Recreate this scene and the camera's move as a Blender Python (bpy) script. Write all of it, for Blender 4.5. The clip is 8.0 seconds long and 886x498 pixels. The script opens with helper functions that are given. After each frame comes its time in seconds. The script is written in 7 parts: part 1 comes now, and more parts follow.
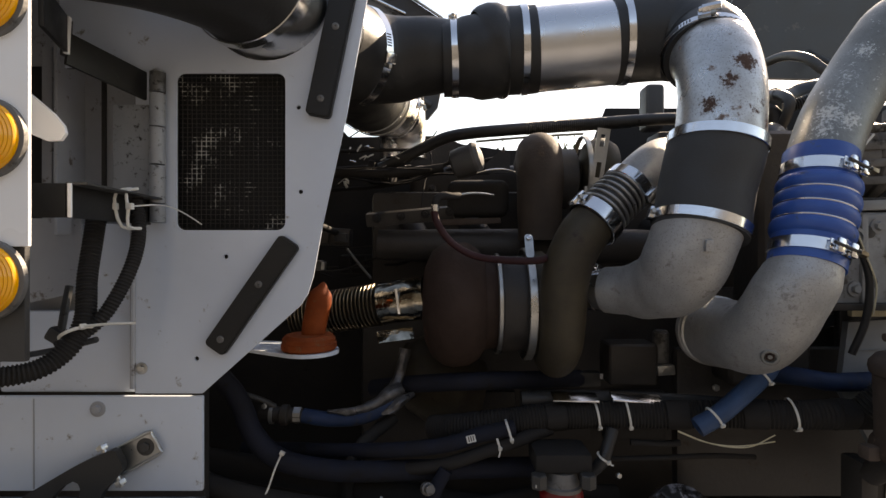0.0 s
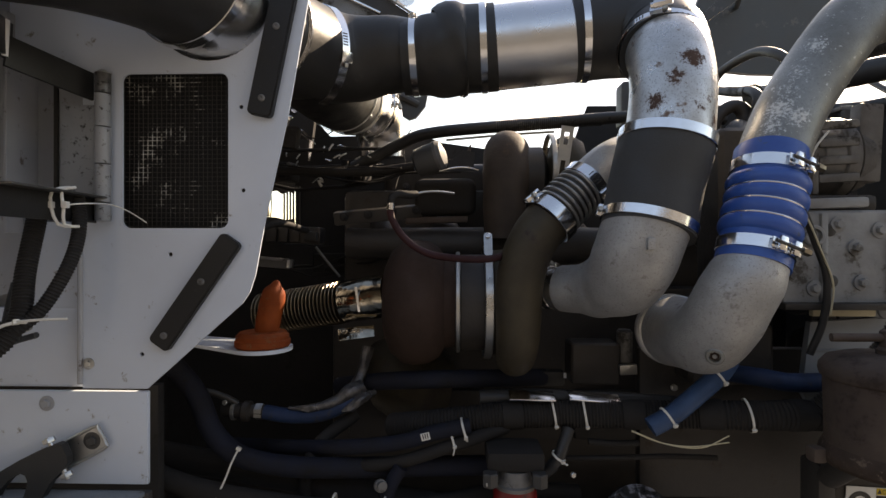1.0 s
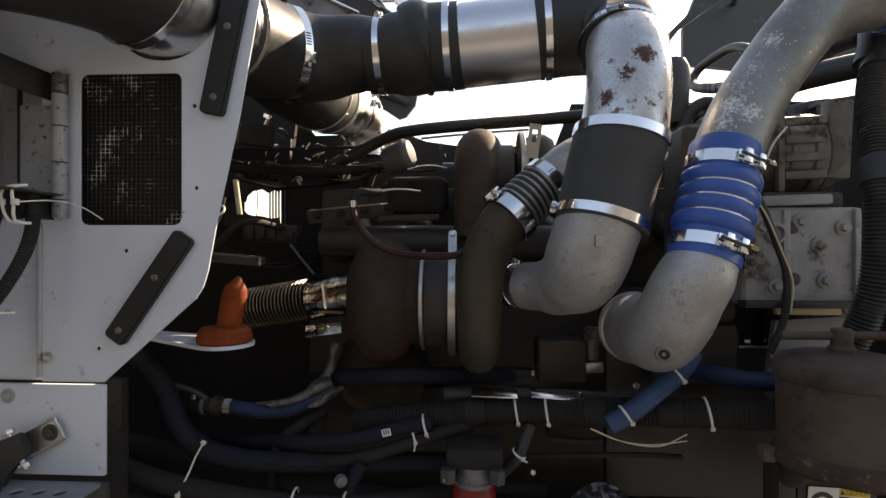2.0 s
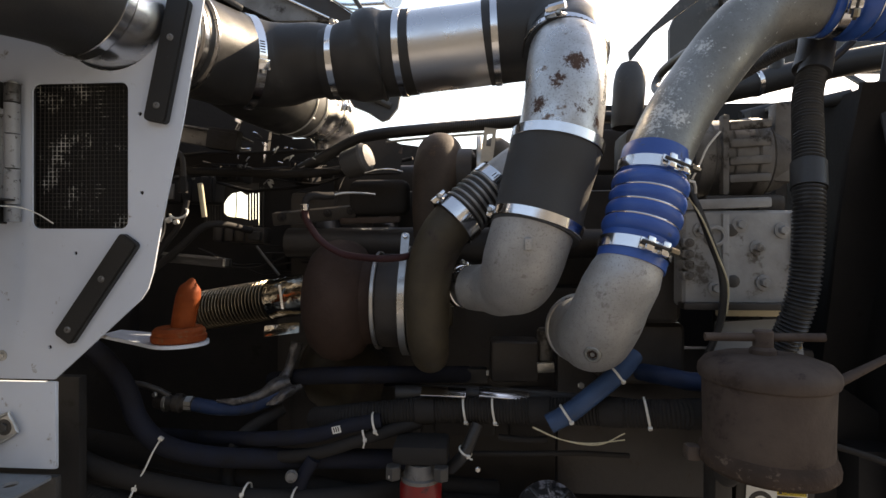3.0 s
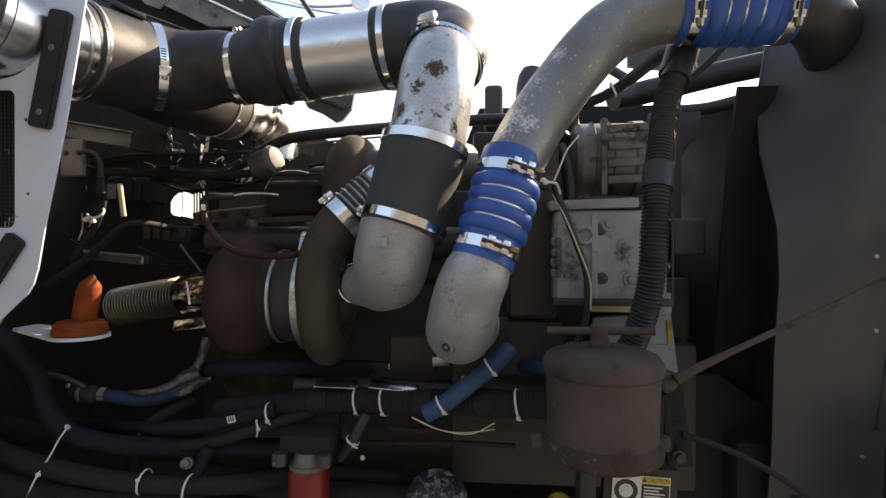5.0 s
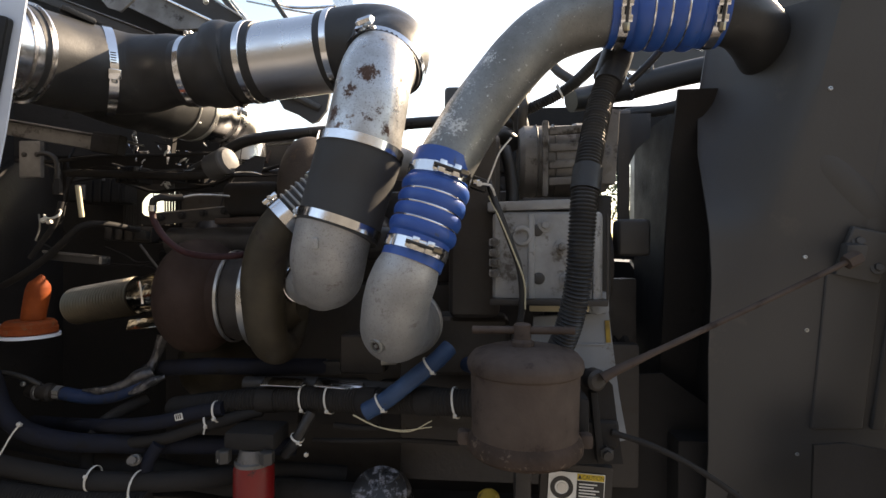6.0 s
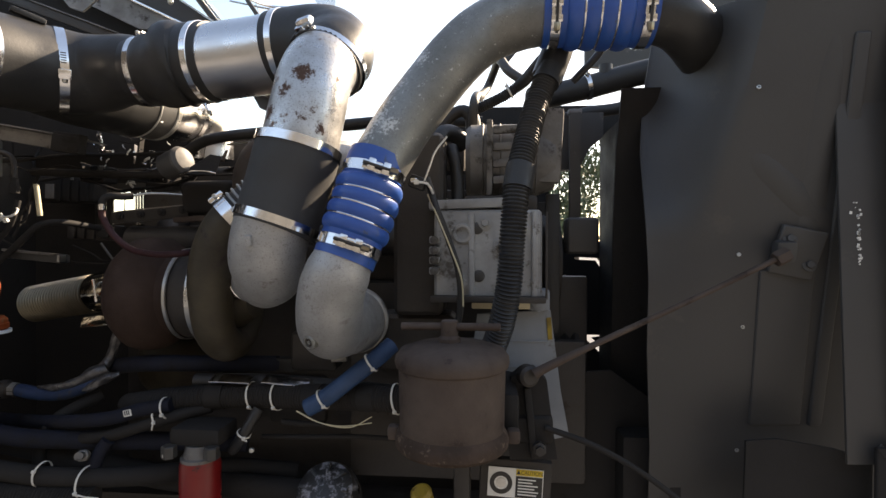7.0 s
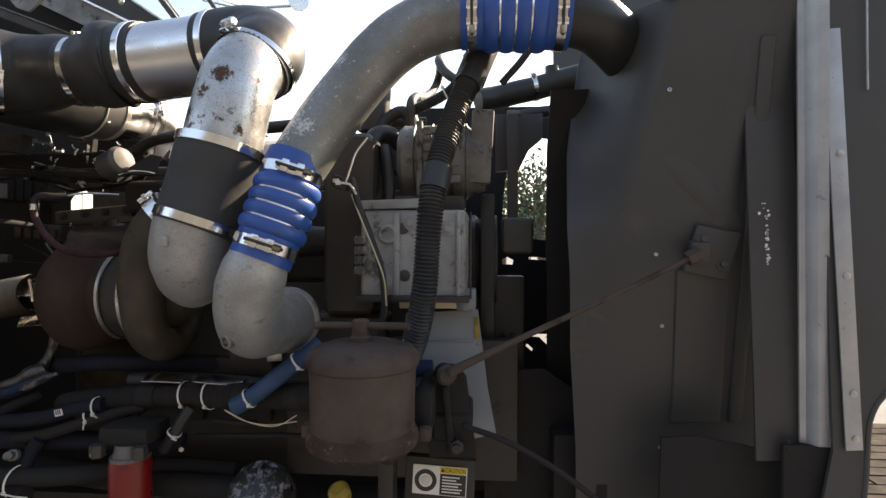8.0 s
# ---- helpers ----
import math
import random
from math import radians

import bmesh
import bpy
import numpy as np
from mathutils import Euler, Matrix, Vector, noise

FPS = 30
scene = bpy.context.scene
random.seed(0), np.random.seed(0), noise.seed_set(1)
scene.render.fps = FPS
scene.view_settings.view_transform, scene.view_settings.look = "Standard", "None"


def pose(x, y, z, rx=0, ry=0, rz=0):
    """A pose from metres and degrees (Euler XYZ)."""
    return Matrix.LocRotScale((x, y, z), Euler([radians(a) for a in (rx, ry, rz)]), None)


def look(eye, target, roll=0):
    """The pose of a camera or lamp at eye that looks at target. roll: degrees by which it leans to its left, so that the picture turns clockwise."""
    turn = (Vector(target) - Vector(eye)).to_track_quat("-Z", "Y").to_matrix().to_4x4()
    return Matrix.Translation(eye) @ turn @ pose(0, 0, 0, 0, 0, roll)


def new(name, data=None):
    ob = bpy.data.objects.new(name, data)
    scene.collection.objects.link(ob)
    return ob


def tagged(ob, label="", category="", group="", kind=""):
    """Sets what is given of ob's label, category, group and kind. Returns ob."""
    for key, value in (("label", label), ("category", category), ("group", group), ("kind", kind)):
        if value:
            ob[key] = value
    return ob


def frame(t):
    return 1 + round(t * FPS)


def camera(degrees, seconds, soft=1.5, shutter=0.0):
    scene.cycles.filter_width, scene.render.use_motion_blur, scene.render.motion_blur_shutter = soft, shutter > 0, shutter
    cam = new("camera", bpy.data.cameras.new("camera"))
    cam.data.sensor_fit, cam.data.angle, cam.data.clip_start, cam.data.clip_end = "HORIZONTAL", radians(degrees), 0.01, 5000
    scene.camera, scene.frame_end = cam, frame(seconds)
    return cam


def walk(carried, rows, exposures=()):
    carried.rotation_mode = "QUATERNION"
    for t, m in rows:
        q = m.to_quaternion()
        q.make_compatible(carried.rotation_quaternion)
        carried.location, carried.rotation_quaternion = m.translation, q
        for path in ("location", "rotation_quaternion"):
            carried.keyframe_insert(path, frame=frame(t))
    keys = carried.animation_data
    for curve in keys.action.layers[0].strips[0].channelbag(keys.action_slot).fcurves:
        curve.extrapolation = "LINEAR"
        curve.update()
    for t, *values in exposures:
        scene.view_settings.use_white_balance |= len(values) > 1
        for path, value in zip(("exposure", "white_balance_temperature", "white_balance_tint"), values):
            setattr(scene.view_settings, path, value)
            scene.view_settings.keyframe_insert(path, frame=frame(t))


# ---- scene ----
# ---------------------------------------------------------------- camera
cam = camera(80.9, 8.0)
METRES, EYE, TILT, LEAN, TURN = 0.9, 1.4, 0.0, 0.0, 0.0
ROWS = [
    (0.0, 0.0, 0.0, 0.0, 0.0, 0.0, -0.0),
    (0.5, 0.0595, -0.0035, -0.0003, 0.76, -0.02, -0.03),
    (1.0, 0.1169, -0.0009, -0.0019, 1.49, -0.09, -0.05),
    (1.5, 0.1663, -0.0015, -0.0075, 2.22, -0.1, -0.08),
    (3.0, 0.3457, -0.0205, -0.0007, 3.91, -0.18, -0.12),
    (3.5, 0.4083, -0.0409, 0.0019, 4.17, -0.19, -0.13),
    (4.0, 0.4606, -0.0478, -0.0029, 4.26, -0.25, -0.15),
    (4.5, 0.5291, -0.0478, -0.0024, 4.42, -0.29, -0.17),
    (6.0, 0.7252, -0.0572, 0.0022, 4.73, -0.4, -0.17),
    (6.5, 0.7869, -0.0565, -0.0004, 4.81, -0.4, -0.18),
    (7.0, 0.8494, -0.0571, -0.0008, 4.89, -0.46, -0.15),
    (7.5, 0.9198, -0.056, -0.0001, 4.81, -0.46, -0.15),
    (8.0, 0.9927, -0.0557, -0.0, 4.33, -0.48, -0.16),
]
walk(cam, [(t, pose(0, 0, EYE, TILT, LEAN, TURN) @ pose(METRES * x, METRES * y, METRES * z, 90 + pitch, roll, yaw)) for t, x, y, z, yaw, pitch, roll in ROWS],
     exposures=[(0.0, 1.3, 9300, 16), (1.5, 1.36, 9300, 16), (4.0, 1.58, 9200, 15), (8.0, 1.65, 9000, 15)])

# ---------------------------------------------------------------- sky and sun
SUN_AZ, SUN_EL = 43.0, 33.0        # degrees from +y towards +x, and above the horizon
world = bpy.data.worlds.new("world")
scene.world = world
world.use_nodes = True
wn = world.node_tree
sky = wn.nodes.new("ShaderNodeTexSky")
sky.sky_type, sky.sun_disc = "NISHITA", False
sky.sun_elevation, sky.sun_rotation = radians(SUN_EL), radians(SUN_AZ)
sky.air_density, sky.dust_density = 1.0, 0.6
wn.links.new(sky.outputs[0], wn.nodes["Background"].inputs[0])
wn.nodes["Background"].inputs[1].default_value = 0.15
sun = new("sun", bpy.data.lights.new("sun", "SUN"))
sun.data.energy, sun.data.angle, sun.data.color = 5.0, radians(0.53), (1.0, 0.95, 0.88)
sd = Vector((math.sin(radians(SUN_AZ)) * math.cos(radians(SUN_EL)), math.cos(radians(SUN_AZ)) * math.cos(radians(SUN_EL)), math.sin(radians(SUN_EL))))
sun.matrix_world = look(sd * 30, (0, 0, 0))


# ---------------------------------------------------------------- materials
def mat(name, c1, c2=None, rough=0.5, metal=0.0, scale=18.0, fine=140.0, bump=0.15, dirt=None, dirt_amount=0.0, dirt_scale=9.0, rough_var=0.15, clear=0.0, spec=0.5, patches=(), speck=None, patch_grain=110, patch_level=3.2):
    """Two-scale procedural surface: blotches between c1 and c2, fine grain in bump and gloss, patches of dirt, rust or
    painted light.
    """
    m = bpy.data.materials.new(name)
    m.use_nodes = True
    nt = m.node_tree
    bs = nt.nodes["Principled BSDF"]
    co = nt.nodes.new("ShaderNodeTexCoord")

    def nz(sc, detail=4.0, r=0.6):
        n = nt.nodes.new("ShaderNodeTexNoise")
        n.inputs["Scale"].default_value, n.inputs["Detail"].default_value, n.inputs["Roughness"].default_value = sc, detail, r
        nt.links.new(co.outputs["Object"], n.inputs["Vector"])
        return n

    def ramp(src, lo, hi):
        r = nt.nodes.new("ShaderNodeMapRange")
        r.inputs["From Min"].default_value, r.inputs["From Max"].default_value = lo, hi
        nt.links.new(src, r.inputs["Value"])
        return r

    def mix(fac, a, b):
        x = nt.nodes.new("ShaderNodeMix")
        x.data_type = "RGBA"
        nt.links.new(fac, x.inputs["Factor"])
        for sock, v in ((x.inputs[6], a), (x.inputs[7], b)):
            if isinstance(v, tuple):
                sock.default_value = (*v, 1)
            else:
                nt.links.new(v, sock)
        return x.outputs[2]

    big, small = nz(scale), nz(fine, 3.0)
    c2 = c2 or tuple(min(1, v * 0.75) for v in c1)
    col = mix(ramp(big.outputs[0], 0.35, 0.68).outputs[0], c1, c2)
    rv = nt.nodes.new("ShaderNodeMapRange")
    rv.inputs["To Min"].default_value, rv.inputs["To Max"].default_value = max(0.03, rough - rough_var), min(1, rough + rough_var)
    rv.inputs["From Min"].default_value, rv.inputs["From Max"].default_value = 0.3, 0.7
    nt.links.new(big.outputs[0], rv.inputs["Value"])
    rsock = rv.outputs[0]
    if dirt:
        spots = nz(dirt_scale, 8.0, 0.72)
        f = ramp(spots.outputs[0], 0.62 - 0.25 * dirt_amount, 0.68 - 0.2 * dirt_amount)
        col = mix(f.outputs[0], col, dirt)
        mx = nt.nodes.new("ShaderNodeMath")
        mx.operation = "MAXIMUM"
        sc = nt.nodes.new("ShaderNodeMath")
        sc.operation = "MULTIPLY"
        sc.inputs[1].default_value = 0.8
        nt.links.new(f.outputs[0], sc.inputs[0])
        nt.links.new(rsock, mx.inputs[0])
        nt.links.new(sc.outputs[0], mx.inputs[1])
        rsock = mx.outputs[0]
        if metal > 0:
            inv = nt.nodes.new("ShaderNodeMapRange")
            inv.inputs["To Min"].default_value, inv.inputs["To Max"].default_value = metal, 0.0
            nt.links.new(f.outputs[0], inv.inputs["Value"])
            nt.links.new(inv.outputs[0], bs.inputs["Metallic"])
    if speck:
        pits = nz(330.0, 5.0, 0.75)
        col = mix(ramp(pits.outputs[0], 0.54, 0.66).outputs[0], col, speck)
    for px, py, pz, pr in patches:
        wob = nz(patch_grain, 8.0, 0.8)
        dist = nt.nodes.new("ShaderNodeVectorMath")
        dist.operation = "DISTANCE"
        dist.inputs[1].default_value = (px, py, pz)
        nt.links.new(co.outputs["Object"], dist.inputs[0])
        ad = nt.nodes.new("ShaderNodeMath")
        ad.operation, ad.inputs[1].default_value = "MULTIPLY_ADD", pr * 5.0
        nt.links.new(wob.outputs[0], ad.inputs[0])
        nt.links.new(dist.outputs["Value"], ad.inputs[2])
        f = ramp(ad.outputs[0], pr * (patch_level + 0.35), pr * patch_level)
        col = mix(f.outputs[0], col, dirt)
        rx = nt.nodes.new("ShaderNodeMath")
        rx.operation = "MAXIMUM"
        nt.links.new(f.outputs[0], rx.inputs[0])
        nt.links.new(rsock, rx.inputs[1])
        rsock = rx.outputs[0]
    nt.links.new(col, bs.inputs["Base Color"])
    nt.links.new(rsock, bs.inputs["Roughness"])
    if not (dirt and metal > 0):
        bs.inputs["Metallic"].default_value = metal
    bs.inputs["Coat Weight"].default_value = clear
    bs.inputs["Specular IOR Level"].default_value = spec
    if bump:
        bp = nt.nodes.new("ShaderNodeBump")
        bp.inputs["Strength"].default_value, bp.inputs["Distance"].default_value = bump, 0.002
        nt.links.new(small.outputs[0], bp.inputs["Height"])
        nt.links.new(bp.outputs[0], bs.inputs["Normal"])
    return m


M_WHITE = mat("white_paint", (0.568, 0.622, 0.7), (0.512, 0.562, 0.638), 0.34, 0, 5, 300, 0.03, (0.25, 0.235, 0.22), 0.03, 34, 0.08)
# White paint greyed: the shade of the recess is put into the colour.
M_GREYSHADE = mat("grey_shaded_paint", (0.34, 0.35, 0.37), (0.27, 0.28, 0.3), 0.4, 0, 6, 200, 0.05, (0.12, 0.1, 0.09), 0.1, 40)
M_HINGE = mat("chipped_paint", (0.27, 0.28, 0.295), (0.21, 0.22, 0.235), 0.45, 0, 12, 200, 0.1, (0.03, 0.027, 0.024), 0.2, 90)
M_CHIPPED = mat("chipped_to_bare_steel", (0.12, 0.12, 0.125), (0.05, 0.048, 0.046), 0.45, 0.2, 60, 200, 0.3, (0.02, 0.018, 0.016), 0.45, 110)
# Brighter second white: the stronger light on the board, put into colour.
M_LITWHITE = mat("lit_white_paint", (0.86, 0.86, 0.86), (0.82, 0.82, 0.82), 0.3, 0, 5, 300, 0.03)
M_RUBBER = mat("black_rubber", (0.021, 0.021, 0.022), (0.031, 0.0305, 0.03), 0.47, 0, 14, 260, 0.14, (0.045, 0.043, 0.041), 0.06, 12, spec=0.38)
M_STRIP = mat("black_moulded_rubber", (0.012, 0.012, 0.0125), (0.018, 0.0175, 0.017), 0.5, 0, 16, 260, 0.12, (0.03, 0.028, 0.026), 0.06, 30, spec=0.35)
M_SLEEVE = mat("woven_sleeve", (0.033, 0.033, 0.033), (0.043, 0.042, 0.041), 0.75, 0, 20, 500, 0.25)
M_PLASTIC = mat("black_plastic", (0.023, 0.023, 0.024), (0.033, 0.033, 0.033), 0.42, 0, 25, 300, 0.08, spec=0.35)
M_GREASE = mat("oily_black_iron", (0.029, 0.026, 0.025), (0.043, 0.038, 0.035), 0.5, 0.0, 16, 120, 0.35, (0.035, 0.028, 0.022), 0.08, 10, spec=0.35)
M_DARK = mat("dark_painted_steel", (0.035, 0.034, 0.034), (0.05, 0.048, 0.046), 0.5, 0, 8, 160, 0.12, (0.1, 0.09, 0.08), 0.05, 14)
M_ALU = mat("brushed_aluminium", (0.7, 0.7, 0.71), (0.62, 0.62, 0.63), 0.26, 1.0, 7, 260, 0.05)
M_CAST = mat("cast_aluminium", (0.42, 0.42, 0.42), (0.32, 0.32, 0.315), 0.55, 0.55, 16, 420, 0.35, (0.2, 0.19, 0.18), 0.12, 26, speck=(0.24, 0.23, 0.22))
M_RUSTALU = mat("pitted_aluminised_steel", (0.55, 0.55, 0.545), (0.42, 0.415, 0.405), 0.36, 0.8, 22, 200, 0.2, (0.155, 0.1, 0.082), 0.1, 30, speck=(0.22, 0.205, 0.19),
                patches=((0.360, -0.235, -0.017, 0.017), (0.332, -0.235, -0.046, 0.013), (0.304, -0.235, -0.083, 0.014), (0.361, -0.235, -0.088, 0.014), (0.378, -0.235, -0.082, 0.008), (0.338, -0.235, -0.077, 0.006), (0.356, -0.235, -0.055, 0.005), (0.33, -0.235, -0.11, 0.012), (0.39, -0.235, -0.11, 0.01)))
M_WEATHER = mat("weathered_aluminium", (0.235, 0.236, 0.222), (0.15, 0.15, 0.14), 0.5, 0.55, 10, 300, 0.2, (0.66, 0.66, 0.64), 0.02, 120, speck=(0.14, 0.137, 0.13),
                patches=((0.012, -0.03, 0.385, 0.028), (0.03, -0.022, 0.41, 0.032), (0.04, -0.022, 0.445, 0.030), (0.06, -0.012, 0.475, 0.028), (0.055, -0.022, 0.39, 0.023), (0.1, 0.0, 0.515, 0.023), (0.08, -0.005, 0.5, 0.016)), patch_grain=200, patch_level=2.78)
M_POST = mat("dull_galvanised_channel", (0.4, 0.41, 0.43), (0.3, 0.31, 0.33), 0.5, 0.55, 9, 240, 0.12, (0.18, 0.175, 0.17), 0.06, 40)
M_STEEL = mat("bright_stainless", (0.75, 0.75, 0.76), (0.68, 0.68, 0.69), 0.16, 1.0, 30, 300, 0.02, rough_var=0.06)
M_ZINC = mat("dull_zinc", (0.5, 0.5, 0.49), (0.4, 0.4, 0.39), 0.38, 0.9, 30, 260, 0.1)
M_BLUE = mat("blue_silicone", (0.014, 0.085, 0.34), (0.012, 0.065, 0.27), 0.42, 0, 14, 260, 0.06, (0.05, 0.075, 0.14), 0.08, 30)
M_BLUEHOSE = mat("blue_rubber", (0.026, 0.068, 0.155), (0.018, 0.045, 0.1), 0.55, 0, 22, 240, 0.15, (0.05, 0.05, 0.055), 0.16, 26, spec=0.35)
M_NAVY = mat("grimy_navy_rubber", (0.013, 0.016, 0.028), (0.017, 0.018, 0.023), 0.74, 0, 18, 240, 0.25, (0.014, 0.013, 0.012), 0.15, 20, spec=0.14)
M_DEEPBLUE = mat("deep_blue_rubber", (0.014, 0.034, 0.09), (0.01, 0.024, 0.06), 0.6, 0, 18, 240, 0.15, (0.04, 0.037, 0.035), 0.15, 24, spec=0.3)
M_RUST = mat("rusty_cast_iron", (0.044, 0.027, 0.0215), (0.03, 0.0195, 0.016), 0.82, 0.0, 14, 150, 0.4, (0.065, 0.034, 0.024), 0.12, 14, spec=0.2)
M_BROWNIRON = mat("heat_browned_iron", (0.058, 0.043, 0.034), (0.038, 0.029, 0.024), 0.7, 0.1, 12, 180, 0.35, (0.07, 0.045, 0.03), 0.12, 12, spec=0.3)
# Near-black that also puts the deep shade of the engine bay into colour.
M_SOOTSHADE = mat("sooty_shaded_black", (0.021, 0.02, 0.02), (0.03, 0.028, 0.027), 0.75, 0.0, 12, 110, 0.4, (0.022, 0.02, 0.018), 0.06, 12, spec=0.15)
M_OLIVE = mat("heat_stained_casting", (0.055, 0.044, 0.027), (0.036, 0.029, 0.02), 0.62, 0.2, 12, 220, 0.25, (0.025, 0.016, 0.012), 0.15, 9)
M_CAN = mat("dusty_brown_canister", (0.084, 0.062, 0.051), (0.054, 0.039, 0.033), 0.75, 0.0, 11, 160, 0.35, (0.038, 0.027, 0.023), 0.22, 22, spec=0.2)
M_FLAKE = mat("flaking_rust", (0.064, 0.042, 0.032), (0.042, 0.03, 0.024), 0.85, 0.0, 24, 120, 0.8, (0.14, 0.1, 0.075), 0.22, 70, spec=0.15)
M_ORANGE = mat("orange_rubber", (0.25, 0.05, 0.01), (0.18, 0.035, 0.009), 0.68, 0, 30, 240, 0.2, (0.17, 0.075, 0.035), 0.22, 38, spec=0.2)
M_AMBER = mat("amber_lens", (0.95, 0.42, 0.01), (0.9, 0.36, 0.01), 0.12, 0, 10, 100, 0.0, clear=0.5)
M_RED = mat("red_enamel", (0.22, 0.009, 0.010), (0.16, 0.007, 0.008), 0.35, 0, 12, 220, 0.05, (0.05, 0.02, 0.018), 0.12, 25)
M_TIE = mat("white_nylon", (0.72, 0.71, 0.66), (0.62, 0.6, 0.56), 0.45, 0, 30, 300, 0.05)
M_GOLD = mat("heat_tinted_steel", (0.3, 0.26, 0.2), (0.19, 0.165, 0.13), 0.32, 1.0, 9, 260, 0.06, rough_var=0.06)
M_CHROME = mat("dark_chrome", (0.46, 0.41, 0.33), (0.14, 0.122, 0.095), 0.13, 1.0, 40, 45, 0.8, rough_var=0.08)
M_BLOCK = mat("light_grey_engine_paint", (0.32, 0.33, 0.335), (0.2, 0.2, 0.2), 0.5, 0.1, 11, 160, 0.3, (0.09, 0.08, 0.07), 0.24, 17)
M_HOUSING = mat("grimy_grey_casting", (0.17, 0.165, 0.16), (0.095, 0.09, 0.085), 0.55, 0.2, 13, 170, 0.4, (0.03, 0.026, 0.022), 0.3, 18)
M_CAPGREY = mat("lit_grey_plastic", (0.105, 0.1, 0.095), (0.075, 0.072, 0.07), 0.55, 0, 20, 200, 0.1)
M_MOUNT = mat("blue_grey_paint", (0.21, 0.232, 0.255), (0.155, 0.17, 0.188), 0.5, 0, 7, 160, 0.15, (0.09, 0.08, 0.07), 0.08, 12)
M_FOIL = mat("crumpled_foil", (0.17, 0.17, 0.18), (0.06, 0.06, 0.063), 0.4, 0.7, 60, 90, 1.0)
M_SCREEN = mat("radiator_side_panel", (0.044, 0.044, 0.046), (0.058, 0.057, 0.056), 0.55, 0, 4, 160, 0.1, (0.068, 0.064, 0.06), 0.1, 7, spec=0.4)
# Two wire colours: sunlit wires with pale patches, shaded wires darker.
M_MESHLIT = mat("lit_grimy_wire", (0.02, 0.018, 0.016), (0.03, 0.026, 0.022), 0.6, 0.3, 12, 200, 0.1, (0.45, 0.44, 0.4), 0.42, 16)
M_MESHSHADE = mat("shaded_wire", (0.02, 0.018, 0.016), (0.03, 0.026, 0.022), 0.7, 0.2, 12, 200, 0.1, (0.3, 0.29, 0.27), 0.12, 20)
M_YELLOW = mat("yellow_plastic", (0.7, 0.5, 0.03), (0.55, 0.38, 0.03), 0.5, 0, 20, 200, 0.1)
M_OILYELLOW = mat("oil_stained_yellow_plastic", (0.3, 0.2, 0.02), (0.16, 0.1, 0.015), 0.55, 0, 40, 200, 0.15, (0.04, 0.03, 0.015), 0.25, 50)
M_TAN = mat("ivory_hose", (0.6, 0.54, 0.38), (0.5, 0.44, 0.3), 0.5, 0, 20, 200, 0.1)
M_LABEL = mat("label_white", (0.75, 0.75, 0.72), (0.68, 0.68, 0.66), 0.5, 0, 20, 200, 0.02)
M_INK = mat("label_black", (0.012, 0.012, 0.013), (0.018, 0.018, 0.018), 0.45, 0, 20, 200, 0.02)
M_MAROON = mat("maroon_hose", (0.042, 0.013, 0.015), (0.03, 0.011, 0.012), 0.6, 0, 20, 200, 0.1, spec=0.25)
M_SPECK = mat("flaking_paint", (0.02, 0.02, 0.022), (0.03, 0.03, 0.03), 0.4, 0, 20, 200, 0.3, (0.26, 0.26, 0.29), 0.42, 45)
M_GROUND = mat("dusty_ground", (0.2, 0.203, 0.207), (0.155, 0.158, 0.162), 0.95, 0, 0.7, 14, 0.5, spec=0.05)
M_PAVE = mat("weathered_plank", (0.06, 0.052, 0.046), (0.034, 0.03, 0.027), 0.95, 0, 5, 60, 0.4, spec=0.03)
M_LEAF = mat("leaf", (0.055, 0.075, 0.035), (0.04, 0.055, 0.028), 0.6, 0, 2, 20, 0.0)
M_BARK = mat("bark", (0.12, 0.09, 0.07), (0.08, 0.06, 0.05), 0.9, 0, 8, 40, 0.5)
M_WALL = mat("dark_blocker_wall", (0.07, 0.07, 0.068), (0.05, 0.05, 0.05), 0.8, 0, 0.8, 12, 0.3)
M_HOUSE = mat("white_siding", (0.7, 0.7, 0.69), (0.62, 0.62, 0.61), 0.6, 0, 2, 30, 0.1)
M_GLASS = bpy.data.materials.new("clear_glass")
M_GLASS.use_nodes = True
_b = M_GLASS.node_tree.nodes["Principled BSDF"]
_b.inputs["Transmission Weight"].default_value, _b.inputs["Roughness"].default_value, _b.inputs["Base Color"].default_value = 1.0, 0.02, (0.85, 0.95, 0.95, 1)

# ---------------------------------------------------------------- builders
BASE = {}


def thing(name, base, label, category, group="", kind=""):
    ob = new(name)
    ob.empty_display_size = 0.05
    ob.location = base
    BASE[ob.name] = Vector(base)
    return tagged(ob, label, category, group, kind)


def part(name, bm, material, parent, label="", smooth=True):
    """Links a bmesh, given in world coordinates, as one mesh under a thing or part."""
    off = BASE[parent.name]
    bmesh.ops.recalc_face_normals(bm, faces=bm.faces)
    bmesh.ops.translate(bm, verts=bm.verts, vec=-off)
    me = bpy.data.meshes.new(name)
    if smooth:
        for f in bm.faces:
            f.smooth = True
        for e in bm.edges:
            if len(e.link_faces) == 2 and e.calc_face_angle(0) > 0.6:
                e.smooth = False
    bm.to_mesh(me)
    bm.free()
    me.materials.append(material)
    ob = new(name, me)
    ob.parent = parent
    BASE[ob.name] = off
    return tagged(ob, label) if label else ob


